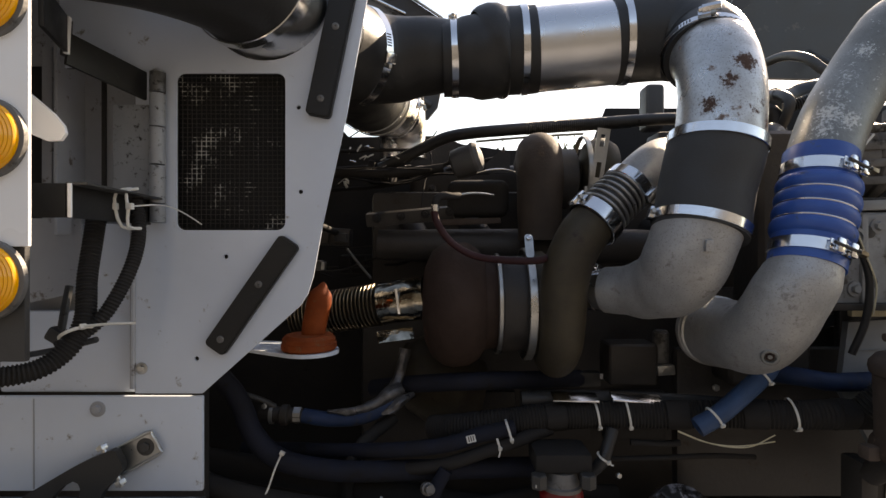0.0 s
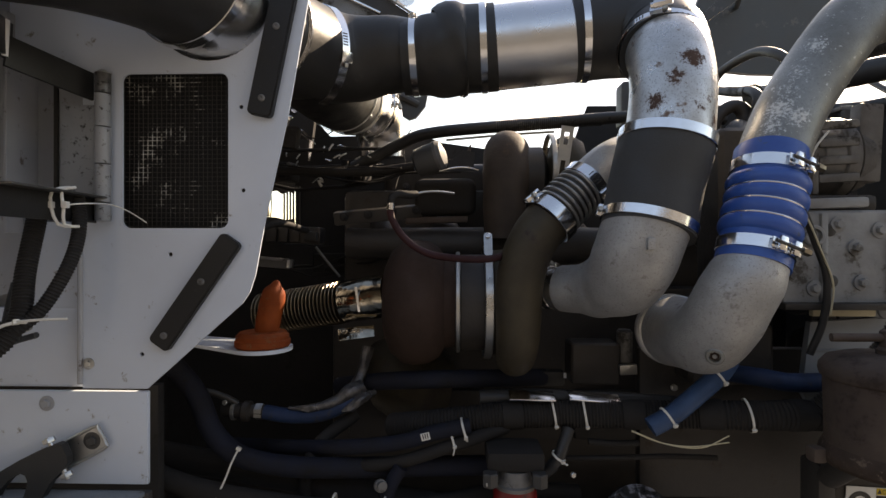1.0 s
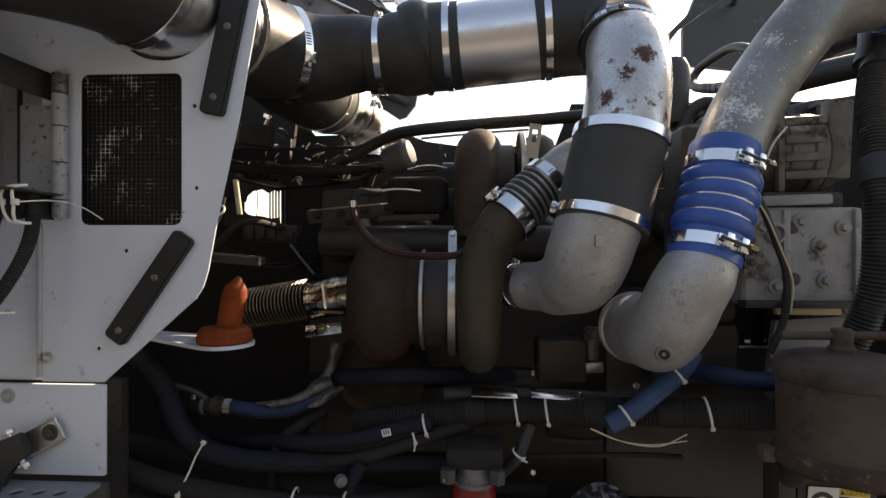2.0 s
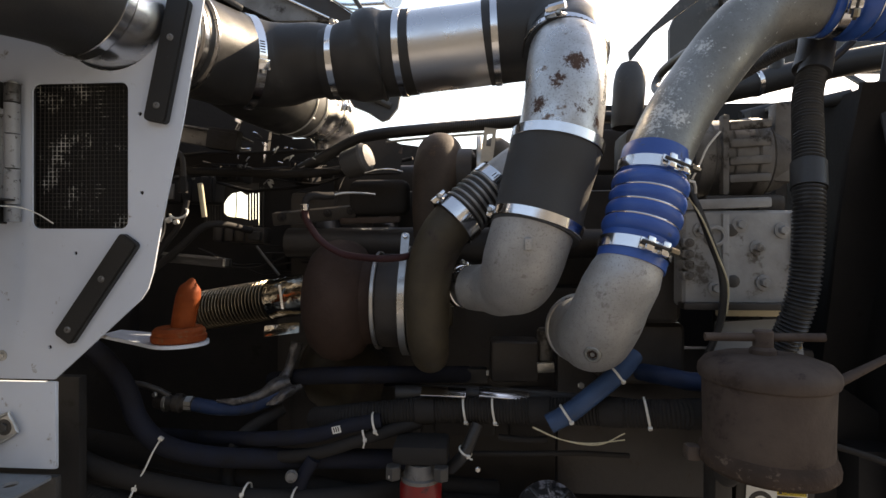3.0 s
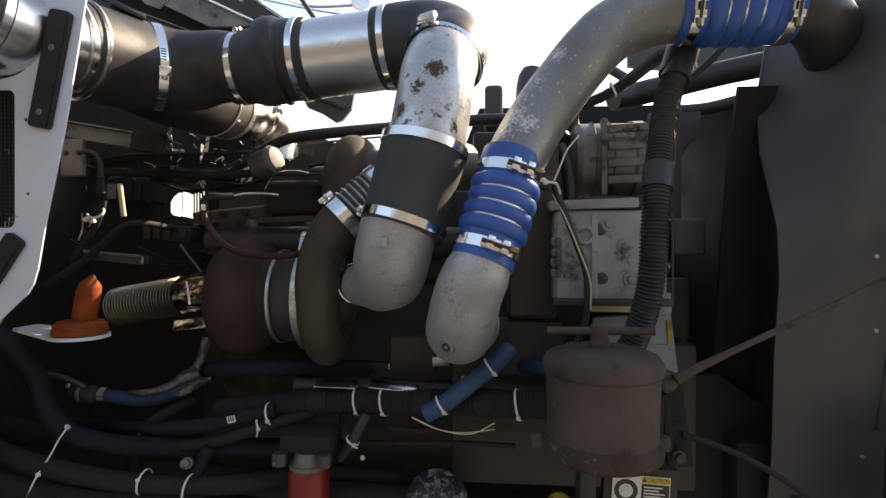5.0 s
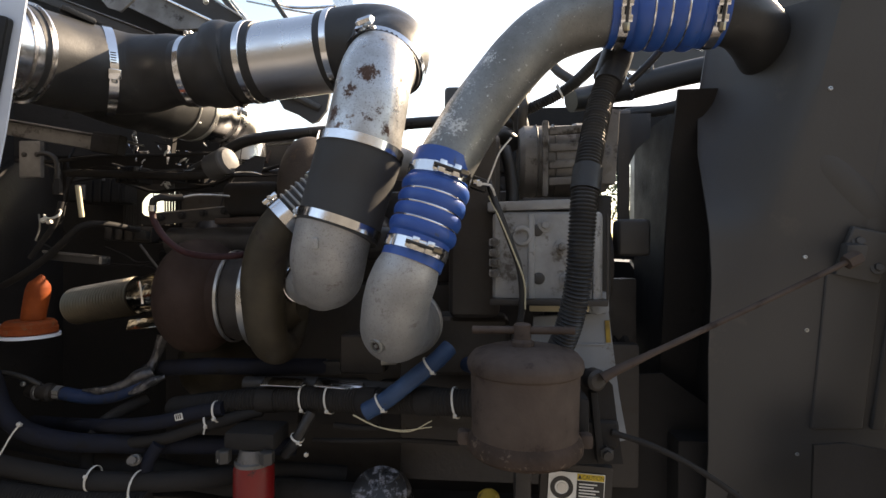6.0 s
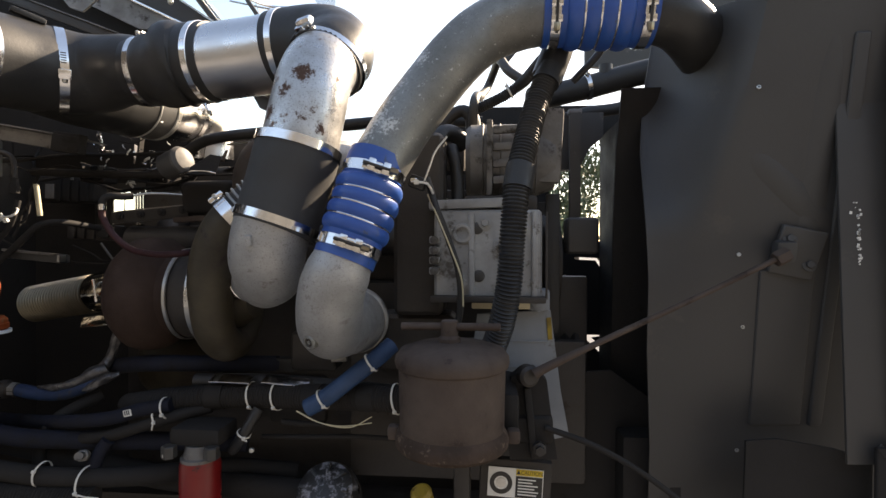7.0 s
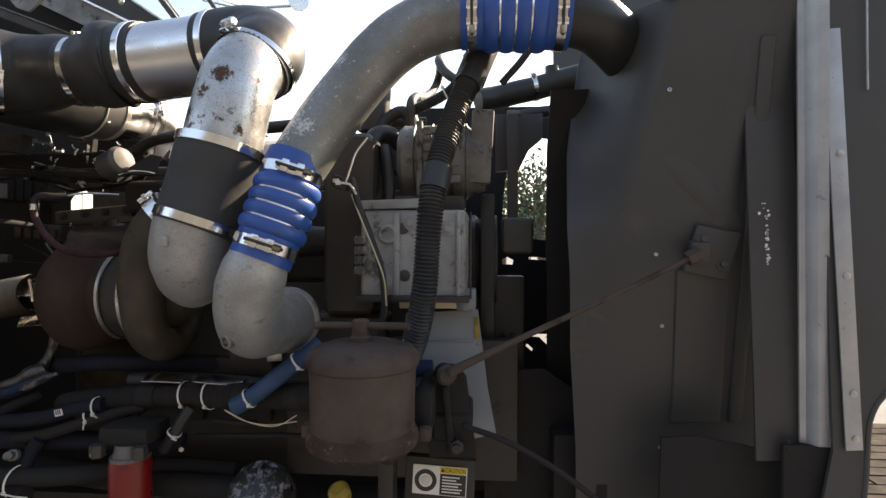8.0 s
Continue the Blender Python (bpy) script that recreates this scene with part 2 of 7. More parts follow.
def solo(name, bm, material, label, category, group="", kind="", smooth=True):
    """A thing that is one mesh, with its origin at its lowest middle."""
    lo = [min(v.co[i] for v in bm.verts) for i in range(3)]
    hi = [max(v.co[i] for v in bm.verts) for i in range(3)]
    base = Vector(((lo[0] + hi[0]) / 2, (lo[1] + hi[1]) / 2, lo[2]))
    holder = new("holder")
    BASE[holder.name] = base
    ob = part(name, bm, material, holder, "", smooth)
    ob.parent = None
    ob.location = base
    BASE[ob.name] = base
    bpy.data.objects.remove(holder)
    return tagged(ob, label, category, group, kind)


def spline(pts, step=0.008):
    """Catmull-Rom through the points, resampled evenly; returns points and the running length."""
    p = [Vector(q) for q in pts]
    p = [p[0] * 2 - p[1]] + p + [p[-1] * 2 - p[-2]]
    out, par = [], []
    for i in range(1, len(p) - 2):
        n = max(2, int((p[i + 1] - p[i]).length / step))
        for k in range(n):
            t = k / n
            a, b, c, d = p[i - 1], p[i], p[i + 1], p[i + 2]
            out.append(0.5 * ((2 * b) + (c - a) * t + (2 * a - 5 * b + 4 * c - d) * t * t + (3 * b - a - 3 * c + d) * t ** 3))
            par.append(i - 1 + t)
    out.append(p[-2].copy())
    par.append(len(p) - 3)
    return out, par


def tube(pts, radius, n=28, step=0.008, ripple=0.0, pitch=0.01, bm=None, wobble=0.0):
    """A round hose or pipe along a smooth path; radius is one number or one for each point; ripple gives corrugation."""
    if ripple:
        step = min(step, pitch / 6)
    path, par = spline(pts, step)
    rad = radius if isinstance(radius, (list, tuple)) else [radius] * len(pts)
    bm = bm or bmesh.new()
    tan = [(path[min(i + 1, len(path) - 1)] - path[max(i - 1, 0)]).normalized() for i in range(len(path))]
    up = Vector((0, 0, 1)) if abs(tan[0].z) < 0.9 else Vector((0, 1, 0))
    nrm = (up - tan[0] * up.dot(tan[0])).normalized()
    rings, s = [], 0.0
    for i, c in enumerate(path):
        if i:
            s += (c - path[i - 1]).length
            nrm = (nrm - tan[i] * nrm.dot(tan[i])).normalized()
        k = min(int(par[i]), len(rad) - 2)
        u = par[i] - k
        u = u * u * (3 - 2 * u)
        r = rad[k] * (1 - u) + rad[k + 1] * u + ripple * math.cos(2 * math.pi * s / pitch)
        bi = tan[i].cross(nrm)
        ring = []
        for j in range(n):
            a = 2 * math.pi * j / n
            rr = r
            if wobble:
                rr *= 1 + wobble * noise.noise(Vector((c.x * 30 + math.cos(a), c.y * 30 + math.sin(a), c.z * 30)))
            ring.append(bm.verts.new(c + (nrm * math.cos(a) + bi * math.sin(a)) * rr))
        rings.append(ring)
    for a, b in zip(rings, rings[1:]):
        for j in range(n):
            bm.faces.new((a[j], a[(j + 1) % n], b[(j + 1) % n], b[j]))
    bm.faces.new(rings[0])
    bm.faces.new(rings[-1])
    return bm


def basis(axis, up=(0, 0, 1)):
    z = Vector(axis).normalized()
    u = Vector(up)
    if abs(z.dot(u)) > 0.95:
        u = Vector((0, 1, 0))
    x = (u - z * u.dot(z)).normalized()
    return x, z.cross(x), z


def revolve(profile, origin, axis, n=36, bm=None, closed=False):
    """Turns a profile of (radius, distance along the axis) about the axis."""
    bm = bm or bmesh.new()
    x, y, z = basis(axis)
    o = Vector(origin)
    rings = []
    for r, a in profile:
        rings.append([bm.verts.new(o + z * a + (x * math.cos(2 * math.pi * j / n) + y * math.sin(2 * math.pi * j / n)) * max(r, 0.0004)) for j in range(n)])
    pairs = list(zip(rings, rings[1:]))
    if closed:
        pairs.append((rings[-1], rings[0]))
    for a, b in pairs:
        for j in range(n):
            bm.faces.new((a[j], a[(j + 1) % n], b[(j + 1) % n], b[j]))
    if not closed:
        bm.faces.new(rings[0])
        bm.faces.new(rings[-1])
    return bm


def box(size, m, bevel=0.003, bm=None, seg=2):
    """A box of that size about the pose m, with rounded edges."""
    b2 = bmesh.new()
    bmesh.ops.create_cube(b2, size=1.0, matrix=Matrix.Diagonal((*size, 1)))
    if bevel:
        bmesh.ops.bevel(b2, geom=b2.edges[:], offset=min(bevel, min(size) * 0.45), segments=seg, affect="EDGES", profile=0.6)
    bmesh.ops.transform(b2, verts=b2.verts, matrix=m)
    if bm is None:
        return b2
    me = bpy.data.meshes.new("tmp")
    b2.to_mesh(me)
    b2.free()
    bm.from_mesh(me)
    bpy.data.meshes.remove(me)
    return bm


def plate(outline, holes, m, thick, bevel=0.0):
    """A sheet in the plane of m's x and y, cut to an outline with holes, with thickness along m's z."""
    bm = bmesh.new()
    edges = []
    for loop in [outline] + holes:
        vs = [bm.verts.new((x, y, 0)) for x, y in loop]
        edges += [bm.edges.new((vs[i], vs[(i + 1) % len(vs)])) for i in range(len(vs))]
    bmesh.ops.triangle_fill(bm, edges=edges, use_beauty=True)
    faces = bm.faces[:]
    ext = bmesh.ops.extrude_face_region(bm, geom=faces)
    bmesh.ops.translate(bm, verts=[v for v in ext["geom"] if isinstance(v, bmesh.types.BMVert)], vec=(0, 0, thick))
    bmesh.ops.transform(bm, verts=bm.verts, matrix=m)
    return bm


def ring2(cx, cy, r, n=32):
    return [(cx + r * math.cos(2 * math.pi * i / n), cy + r * math.sin(2 * math.pi * i / n)) for i in range(n)]


def round_rect(x0, y0, x1, y1, r, n=6):
    out = []
    for cx, cy, a0 in ((x1 - r, y1 - r, 0), (x0 + r, y1 - r, 90), (x0 + r, y0 + r, 180), (x1 - r, y0 + r, 270)):
        out += [(cx + r * math.cos(radians(a0 + 90 * k / n)), cy + r * math.sin(radians(a0 + 90 * k / n))) for k in range(n + 1)]
    return out


def frame_at(origin, axis, up=(0, 0, 1)):
    """A matrix at origin whose z runs along axis."""
    x, y, z = basis(axis, up)
    return Matrix(((x.x, y.x, z.x, origin[0]), (x.y, y.y, z.y, origin[1]), (x.z, y.z, z.z, origin[2]), (0, 0, 0, 1)))


def band_mesh(centre, axis, r, width, thick=0.0016):
    e = thick * 0.5
    return revolve([(r, -width / 2), (r + thick, -width / 2 + e), (r + thick, width / 2 - e), (r, width / 2)], centre, axis, 48, closed=True)


def clamp(parent, centre, axis, r, width=0.014, at=(0, -1, 0), tbolt=False, slots=True, name="clamp"):
    """A hose clamp round a pipe, with its screw housing on the side that 'at' names."""
    c = Vector(centre)
    ax = Vector(axis).normalized()
    b = part(name, band_mesh(c, ax, r, width), M_STEEL, parent, "bright stainless steel hose clamp")
    d = (Vector(at) - ax * Vector(at).dot(ax)).normalized()
    side = ax.cross(d)
    m = Matrix(((side.x, ax.x, d.x, 0), (side.y, ax.y, d.y, 0), (side.z, ax.z, d.z, 0), (0, 0, 0, 1)))
    if tbolt:
        for k in (-1, 1):
            lug = Matrix.Translation(c + d * (r + 0.006) + side * 0.012 * k) @ m
            part("trunnion", box((0.012, width * 1.1, 0.007), lug, 0.002), M_STEEL, b)
        bolt = tube([c + d * (r + 0.009) - side * 0.026, c + d * (r + 0.009) + side * 0.034], 0.0026, 10)
        part("bolt", bolt, M_GREASE, b)
        nut = revolve([(0.005, 0), (0.0055, 0.001), (0.0055, 0.012), (0.004, 0.013)], c + d * (r + 0.009) + side * 0.018, side, 6)
        part("nut", nut, M_GOLD, b)
        part("bridge", box((0.05, width * 0.8, 0.0016), Matrix.Translation(c + d * (r + 0.0015)) @ m, 0.0005), M_STEEL, b)
    else:
        part("screw_housing", box((0.02, width * 1.2, 0.009), Matrix.Translation(c + d * (r + 0.005)) @ m, 0.002), M_STEEL, b)
        for k in range(5):
            part("slot", box((0.0022, width * 0.5, 0.0008), Matrix.Translation(c + d * math.cos((0.022 + 0.005 * k) / r) * (r + 0.0016) - side * math.sin((0.022 + 0.005 * k) / r) * (r + 0.0016)) @ m, 0), M_GREASE, b)
        part("screw", revolve([(0.0045, 0), (0.005, 0.001), (0.005, 0.006), (0.0035, 0.008)], c + d * (r + 0.0055) + side * 0.01, side, 6), M_ZINC, b)
    return b


def bolt_mesh(origin, axis, r=0.006, h=0.005, washer=True):
    bm = bmesh.new()
    if washer:
        revolve([(r * 1.7, -0.001), (r * 1.7, 0.0012), (r * 1.5, 0.0016)], origin, axis, 20, bm)
    revolve([(r, 0.0), (r, h * 0.8), (r * 0.85, h)], origin, axis, 6, bm)
    return bm


def cable_tie(centre, axis, r, tail=0.02, at=(0, -1, 0), tail_dir=(0, 0, -1), group="cable ties on the hoses"):
    c, ax = Vector(centre), Vector(axis).normalized()
    d = (Vector(at) - ax * Vector(at).dot(ax)).normalized()
    t = thing("cable_tie", c + d * r, "white nylon cable tie round a hose", "cable tie", group)
    part("band", band_mesh(c, ax, r, 0.0042, 0.0014), M_TIE, t)
    part("head", box((0.006, 0.007, 0.005), frame_at(c + d * (r + 0.002), d), 0.001), M_TIE, t)
    if tail:
        e = c + d * (r + 0.003)
        part("tail", tube([e, e + Vector(tail_dir).normalized() * tail * 0.5 + d * 0.002, e + Vector(tail_dir).normalized() * tail], 0.0016, 6), M_TIE, t)
    return t


# ---------------------------------------------------------------- setting: ground, distance
def grid_sheet(x0, x1, y0, y1, z, nx, ny, amp):
    bm = bmesh.new()
    vs = [[bm.verts.new((x0 + (x1 - x0) * i / nx, y0 + (y1 - y0) * j / ny, z + amp * noise.noise(Vector((i * 0.7, j * 0.7, 0))))) for i in range(nx + 1)] for j in range(ny + 1)]
    for j in range(ny):
        for i in range(nx):
            bm.faces.new((vs[j][i], vs[j][i + 1], vs[j + 1][i + 1], vs[j + 1][i]))
    return bm


solo("ground", grid_sheet(-900, 900, -900, 900, -0.03, 60, 60, 0.0), M_GROUND, "dusty grey-brown yard ground under the truck", "ground", kind="structure")

# Unseen wall, added only to dim the sky light from the near side.
solo("sky_blocker_wall", box((26.0, 0.3, 3.5), pose(0.5, -3.7, 1.72), 0.02), M_WALL, "unseen dark wall added behind the viewer to cut sky light", "wall", kind="structure")

# ---------------------------------------------------------------- white cab side panel with screened opening
PY = 0.745
VERT = Matrix(((1, 0, 0, 0), (0, 0, 1, 0), (0, 1, 0, 0), (0, 0, 0, 1)))       # plate x, y -> world x, z; thickness -> world y


def at_y(y):
    return Matrix.Translation((0, y, 0)) @ VERT


panel = thing("side_panel", (-0.3, PY, 1.19), "white painted sheet-metal cab panel with a screened opening", "panel")
outline = [(-0.441, 1.193), (-0.345, 1.193), (-0.205, 1.318), (-0.194, 1.335), (-0.186, 1.36), (-0.172, 1.437), (-0.139, 1.587), (-0.109, 1.757), (-0.085, 1.9), (-0.06, 2.06), (-0.55, 2.06), (-0.55, 1.66), (-0.441, 1.66)]
dots = [(-0.204, 1.482), (-0.207, 1.603), (-0.311, 1.389), (-0.353, 1.243)]
holes = [round_rect(-0.382, 1.427, -0.226, 1.652, 0.012), ring2(-0.255, 1.757, 0.087, 40)] + [ring2(x, z, 0.0032, 12) for x, z in dots]
part("sheet", plate(outline, holes, at_y(PY), 0.003), M_WHITE, panel, "", smooth=False)
# Unseen black sheet, added so the panel's back bounces no sunlight.
part("bounce_sheet", plate([(x - 0.003, z) for x, z in outline], holes[:2], at_y(PY + 0.004), 0.002), M_SOOTSHADE, panel, "unseen black sheet against bounced sunlight", smooth=False)
bm = bmesh.new()
tube([(-0.444, PY - 0.001, 1.2), (-0.444, PY - 0.001, 1.43)], 0.004, 10, 0.05, bm=bm)
part("folded_edge", bm, M_GREYSHADE, panel)
screen = thing("wire_screen", (-0.304, PY + 0.013, 1.424), "grimy woven wire screen, its light and shade put into colour", "wire screen")
# Each wire changes colour at its cut, where the painted sunlight ends.
for i in range(23):
    x = -0.38 + 0.152 * i / 22
    cut = 1.45 + 0.01 * math.sin(i * 2.3) if x > -0.292 else 1.655
    part("wire", tube([(x, PY + 0.012, 1.424), (x + 0.0004, PY + 0.0125, (1.424 + cut) / 2), (x + 0.0008 * math.sin(i * 1.7), PY + 0.013, cut)], 0.00062, 5, 0.03), M_MESHLIT, screen)
    if x > -0.292:
        part("wire", tube([(x + 0.0008 * math.sin(i * 1.7), PY + 0.013, cut), (x, PY + 0.0125, 1.56), (x, PY + 0.012, 1.656)], 0.00062, 5, 0.03), M_MESHSHADE, screen)
for i in range(34):
    z = 1.43 + 0.22 * i / 33
    cut = -0.228 if z < 1.455 else -0.285 + 0.012 * math.sin(i * 0.9) + (0.03 if z > 1.6 else 0.0)
    part("wire", tube([(-0.386, PY + 0.0131, z), (-0.34, PY + 0.0138, z + 0.0009 * math.sin(i * 2.1)), (cut, PY + 0.0134, z)], 0.00062, 5, 0.03), M_MESHLIT, screen)
    if cut < -0.23:
        part("wire", tube([(cut, PY + 0.0134, z), (-0.25, PY + 0.0136, z), (-0.222, PY + 0.0131, z)], 0.00062, 5, 0.03), M_MESHSHADE, screen)
# Black sheet closes off the dark space behind the wires.
part("screen_backing", box((0.192, 0.003, 0.262), pose(-0.304, PY + 0.028, 1.54), 0.001), M_SOOTSHADE, panel)
bm = bolt_mesh((-0.432, PY, 1.229), (0, -1, 0), 0.005, 0.004)
part("screw", bm, M_ZINC, panel)


def rubber_strip(a, b, width, screws, label):
    """A flat rubber bumper strip screwed to the panel, from a to b (x, z)."""
    a, b = Vector((a[0], 0, a[1])), Vector((b[0], 0, b[1]))
    d = (b - a).normalized()
    n = Vector((-d.z, 0, d.x))
    L = (b - a).length
    t = thing("rubber_strip", (a + b) / 2 + Vector((0, PY, 0)), label, "bumper strip", "rubber strips on the panel")
    m = Matrix(((d.x, n.x, 0, 0), (0, 0, -1, 0), (d.z, n.z, 0, 0), (0, 0, 0, 1)))
    mid = (a + b) / 2
    rail = plate(round_rect(-L / 2, -width / 2, L / 2, width / 2, 0.007), [], Matrix.Translation((mid.x, PY - 0.001, mid.z)) @ m, 0.011)
    bmesh.ops.bevel(rail, geom=[e for e in rail.edges if len(e.link_faces) == 2 and e.calc_face_angle(0) > 1.2 and all(v.co.y < PY - 0.008 for v in e.verts)], offset=0.002, segments=2, affect="EDGES")
    part("strip", rail, M_STRIP, t)
    for k in screws:
        p = mid + d * (k * L / 2)
        s = part("screw", revolve([(0.0052, 0.0), (0.0052, 0.0008), (0.004, 0.002), (0.0018, 0.0022), (0.0012, 0.0008), (0.0004, 0.0008)], (p.x, PY - 0.012, p.z), (0, -1, 0), 16), M_HOUSING, t, "small dark screw")
    return t


rubber_strip((-0.139, 1.775), (-0.178, 1.588), 0.036, (-0.35, 0.74), "black rubber bumper strip with two screws, near upright")
rubber_strip((-0.217, 1.412), (-0.325, 1.257), 0.033, (-0.2, 0.8), "black rubber bumper strip with two screws, slanting")

# ---- lower white box with rubber hood latch
low = thing("white_box", (-0.6, PY, 1.05), "white painted box panel with bolts below the cab panel", "panel")
part("sheet", box((0.56, 0.008, 0.137), pose(-0.626, PY + 0.006, 1.12), 0.003), M_WHITE, low)
part("bolt", bolt_mesh((-0.496, PY + 0.002, 1.17), (0, -1, 0), 0.0066, 0.006), M_GREYSHADE, low, "dull grey bolt head")
part("seam", box((0.002, 0.002, 0.13), pose(-0.588, PY + 0.002, 1.12), 0.0005), M_GREYSHADE, low)
step = thing("step_plate", (-0.5, PY, 1.0), "grey step plate with round drain holes", "step")
part("tread", plate(round_rect(-0.9, -0.13, -0.345, 0.0, 0.01), [ring2(-0.385 - 0.032 * i, -0.035 - 0.035 * k, 0.0105, 14) for i in range(10) for k in range(3)], Matrix.Translation((0, PY, 1.04)), 0.004), M_MOUNT, step)
part("riser", box((0.56, 0.012, 0.06), pose(-0.625, PY + 0.008, 1.01), 0.003), M_DARK, step)

latch = thing("hood_latch", (-0.42, PY, 1.11), "black rubber hood latch on a zinc bracket", "latch")
LM = Matrix.Translation((-0.4245, PY - 0.004, 1.117)) @ Euler((radians(90), 0, 0)).to_matrix().to_4x4() @ pose(0, 0, 0, 0, 0, 28.5)
part("bracket", plate(round_rect(-0.062, -0.0185, 0.021, 0.0185, 0.006), [], LM, 0.003), M_ZINC, latch, "zinc-plated bracket")
rim_pts = [(-0.06, 0.0175), (0.014, 0.0175), (0.0195, 0.012), (0.0195, -0.012), (0.014, -0.0175), (-0.06, -0.0175)]
part("turned_rim", tube([tuple(LM @ Vector((x, y, 0.004))) for x, y in rim_pts], 0.0024, 10, 0.006), M_ZINC, latch, "bright turned-up bracket edge")
part("bolt", bolt_mesh((-0.4225, PY - 0.006, 1.119), (0, -1, 0), 0.0075, 0.005), M_DARK, latch)
part("pin", tube([(-0.476, PY - 0.022, 1.128), (-0.446, PY - 0.022, 1.070)], 0.004, 12), M_ZINC, latch)
for px_, pz_ in ((-0.474, 1.124), (-0.4485, 1.0755)):
    part("pin_nut", revolve([(0.004, -0.0035), (0.0075, -0.0035), (0.008, -0.0025), (0.008, 0.0025), (0.0075, 0.0035), (0.004, 0.0035)], (px_, PY - 0.022, pz_), (0.46, 0, -0.89), 6), M_ZINC, latch)
strap = plate([(-0.459, 1.122), (-0.452, 1.120), (-0.444, 1.104), (-0.443, 1.094), (-0.452, 1.082), (-0.468, 1.066), (-0.479, 1.046), (-0.497, 1.012), (-0.53, 0.985), (-0.58, 0.968), (-0.58, 1.058), (-0.548, 1.077), (-0.512, 1.098), (-0.484, 1.112)],
              [[(-0.511, 1.079), (-0.504, 1.076), (-0.501, 1.069), (-0.502, 1.058), (-0.508, 1.042), (-0.522, 1.022), (-0.545, 1.006), (-0.556, 1.012), (-0.552, 1.034), (-0.54, 1.056), (-0.527, 1.07)]], at_y(PY - 0.028), 0.012)
part("strap", strap, M_RUBBER, latch, "black rubber draw strap", smooth=False)

# ---- recess left of the panel: back sheet, hinge, bars, conduits, lamp board
recess = thing("recess_sheet", (-0.62, 0.775, 1.19), "recessed sheet behind the hinge, greyed for its shade", "panel")
part("sheet", box((0.38, 0.006, 0.9), pose(-0.625, 0.79, 1.645), 0.002), M_GREYSHADE, recess)
part("lower_sheet", box((0.2, 0.012, 0.12), pose(-0.548, 0.765, 1.25), 0.006), M_WHITE, recess)
part("side_sheet", box((0.08, 0.012, 0.13), pose(-0.488, 0.765, 1.372), 0.004), M_WHITE, recess)
bm = bmesh.new()
arc = [(-0.625 + 0.1 * k / 12, 0.735 + 0.03 * math.sin(math.pi * k / 24 + 0.9)) for k in range(13)]
for inner in (0.0, 0.004):
    for x, y in arc:
        bm.verts.new((x, y + inner, 1.318 + 0.25 * (x + 0.625) * 0.8))
        bm.verts.new((x, y + inner, 1.445))
bm.verts.ensure_lookup_table()
for k in range(12):
    for base, turn in ((0, 1), (26, -1)):
        quad = [base + 2 * k, base + 2 * k + 2, base + 2 * k + 3, base + 2 * k + 1]
        bm.faces.new([bm.verts[q] for q in quad[::turn]])
    for lift in (0, 1):
        bm.faces.new([bm.verts[q] for q in (2 * k + lift, 2 * k + 2 + lift, 28 + 2 * k + lift, 26 + 2 * k + lift)])
for k in (0, 12):
    bm.faces.new([bm.verts[q] for q in (2 * k, 2 * k + 1, 27 + 2 * k, 26 + 2 * k)])
part("curved_sheet", bm, M_GREYSHADE, recess, "curved grey sheet below the bars")
part("flange", box((0.006, 0.06, 0.32), pose(-0.545, 0.76, 1.58), 0.002), M_GREYSHADE, recess)

# Black sheet painted in for the shade inside an opening.
part("opening_shade", box((0.09, 0.004, 0.24), pose(-0.64, 0.784, 1.555), 0.001), M_SOOTSHADE, recess)
part("edge_flange", box((0.016, 0.02, 0.3), pose(-0.586, 0.778, 1.55), 0.003), M_GREYSHADE, recess)
part("seam", box((0.006, 0.006, 0.26), pose(-0.512, 0.786, 1.54), 0.001), M_GREASE, recess)
# Unseen lid and end sheet, added to keep sky light off the recess.
part("sky_lid", box((0.5, 0.33, 0.006), pose(-0.68, 0.615, 1.79), 0.002), M_GREYSHADE, recess)
part("sky_side", box((0.006, 0.33, 0.6), pose(-0.81, 0.615, 1.5), 0.002), M_GREYSHADE, recess)

hinge = thing("hinge", (-0.4, 0.74, 1.437), "chipped grey painted piano-type hinge", "hinge")
for i, (z0, z1) in enumerate(((1.437, 1.462), (1.464, 1.517), (1.519, 1.57), (1.572, 1.618), (1.62, 1.648))):
    part("knuckle", tube([(-0.4015, 0.731, z0), (-0.4015, 0.731, z1)], 0.0105, 16, 0.05), M_CHIPPED if i == 4 else M_HINGE, hinge)
part("pin_head", revolve([(0.006, 0.0), (0.0075, 0.001), (0.007, 0.004), (0.004, 0.006)], (-0.4015, 0.731, 1.647), (0.1, 0, 1), 12), M_ZINC, hinge)
part("leaf", box((0.062, 0.005, 0.165), pose(-0.436, 0.738, 1.522), 0.001), M_HINGE, hinge)


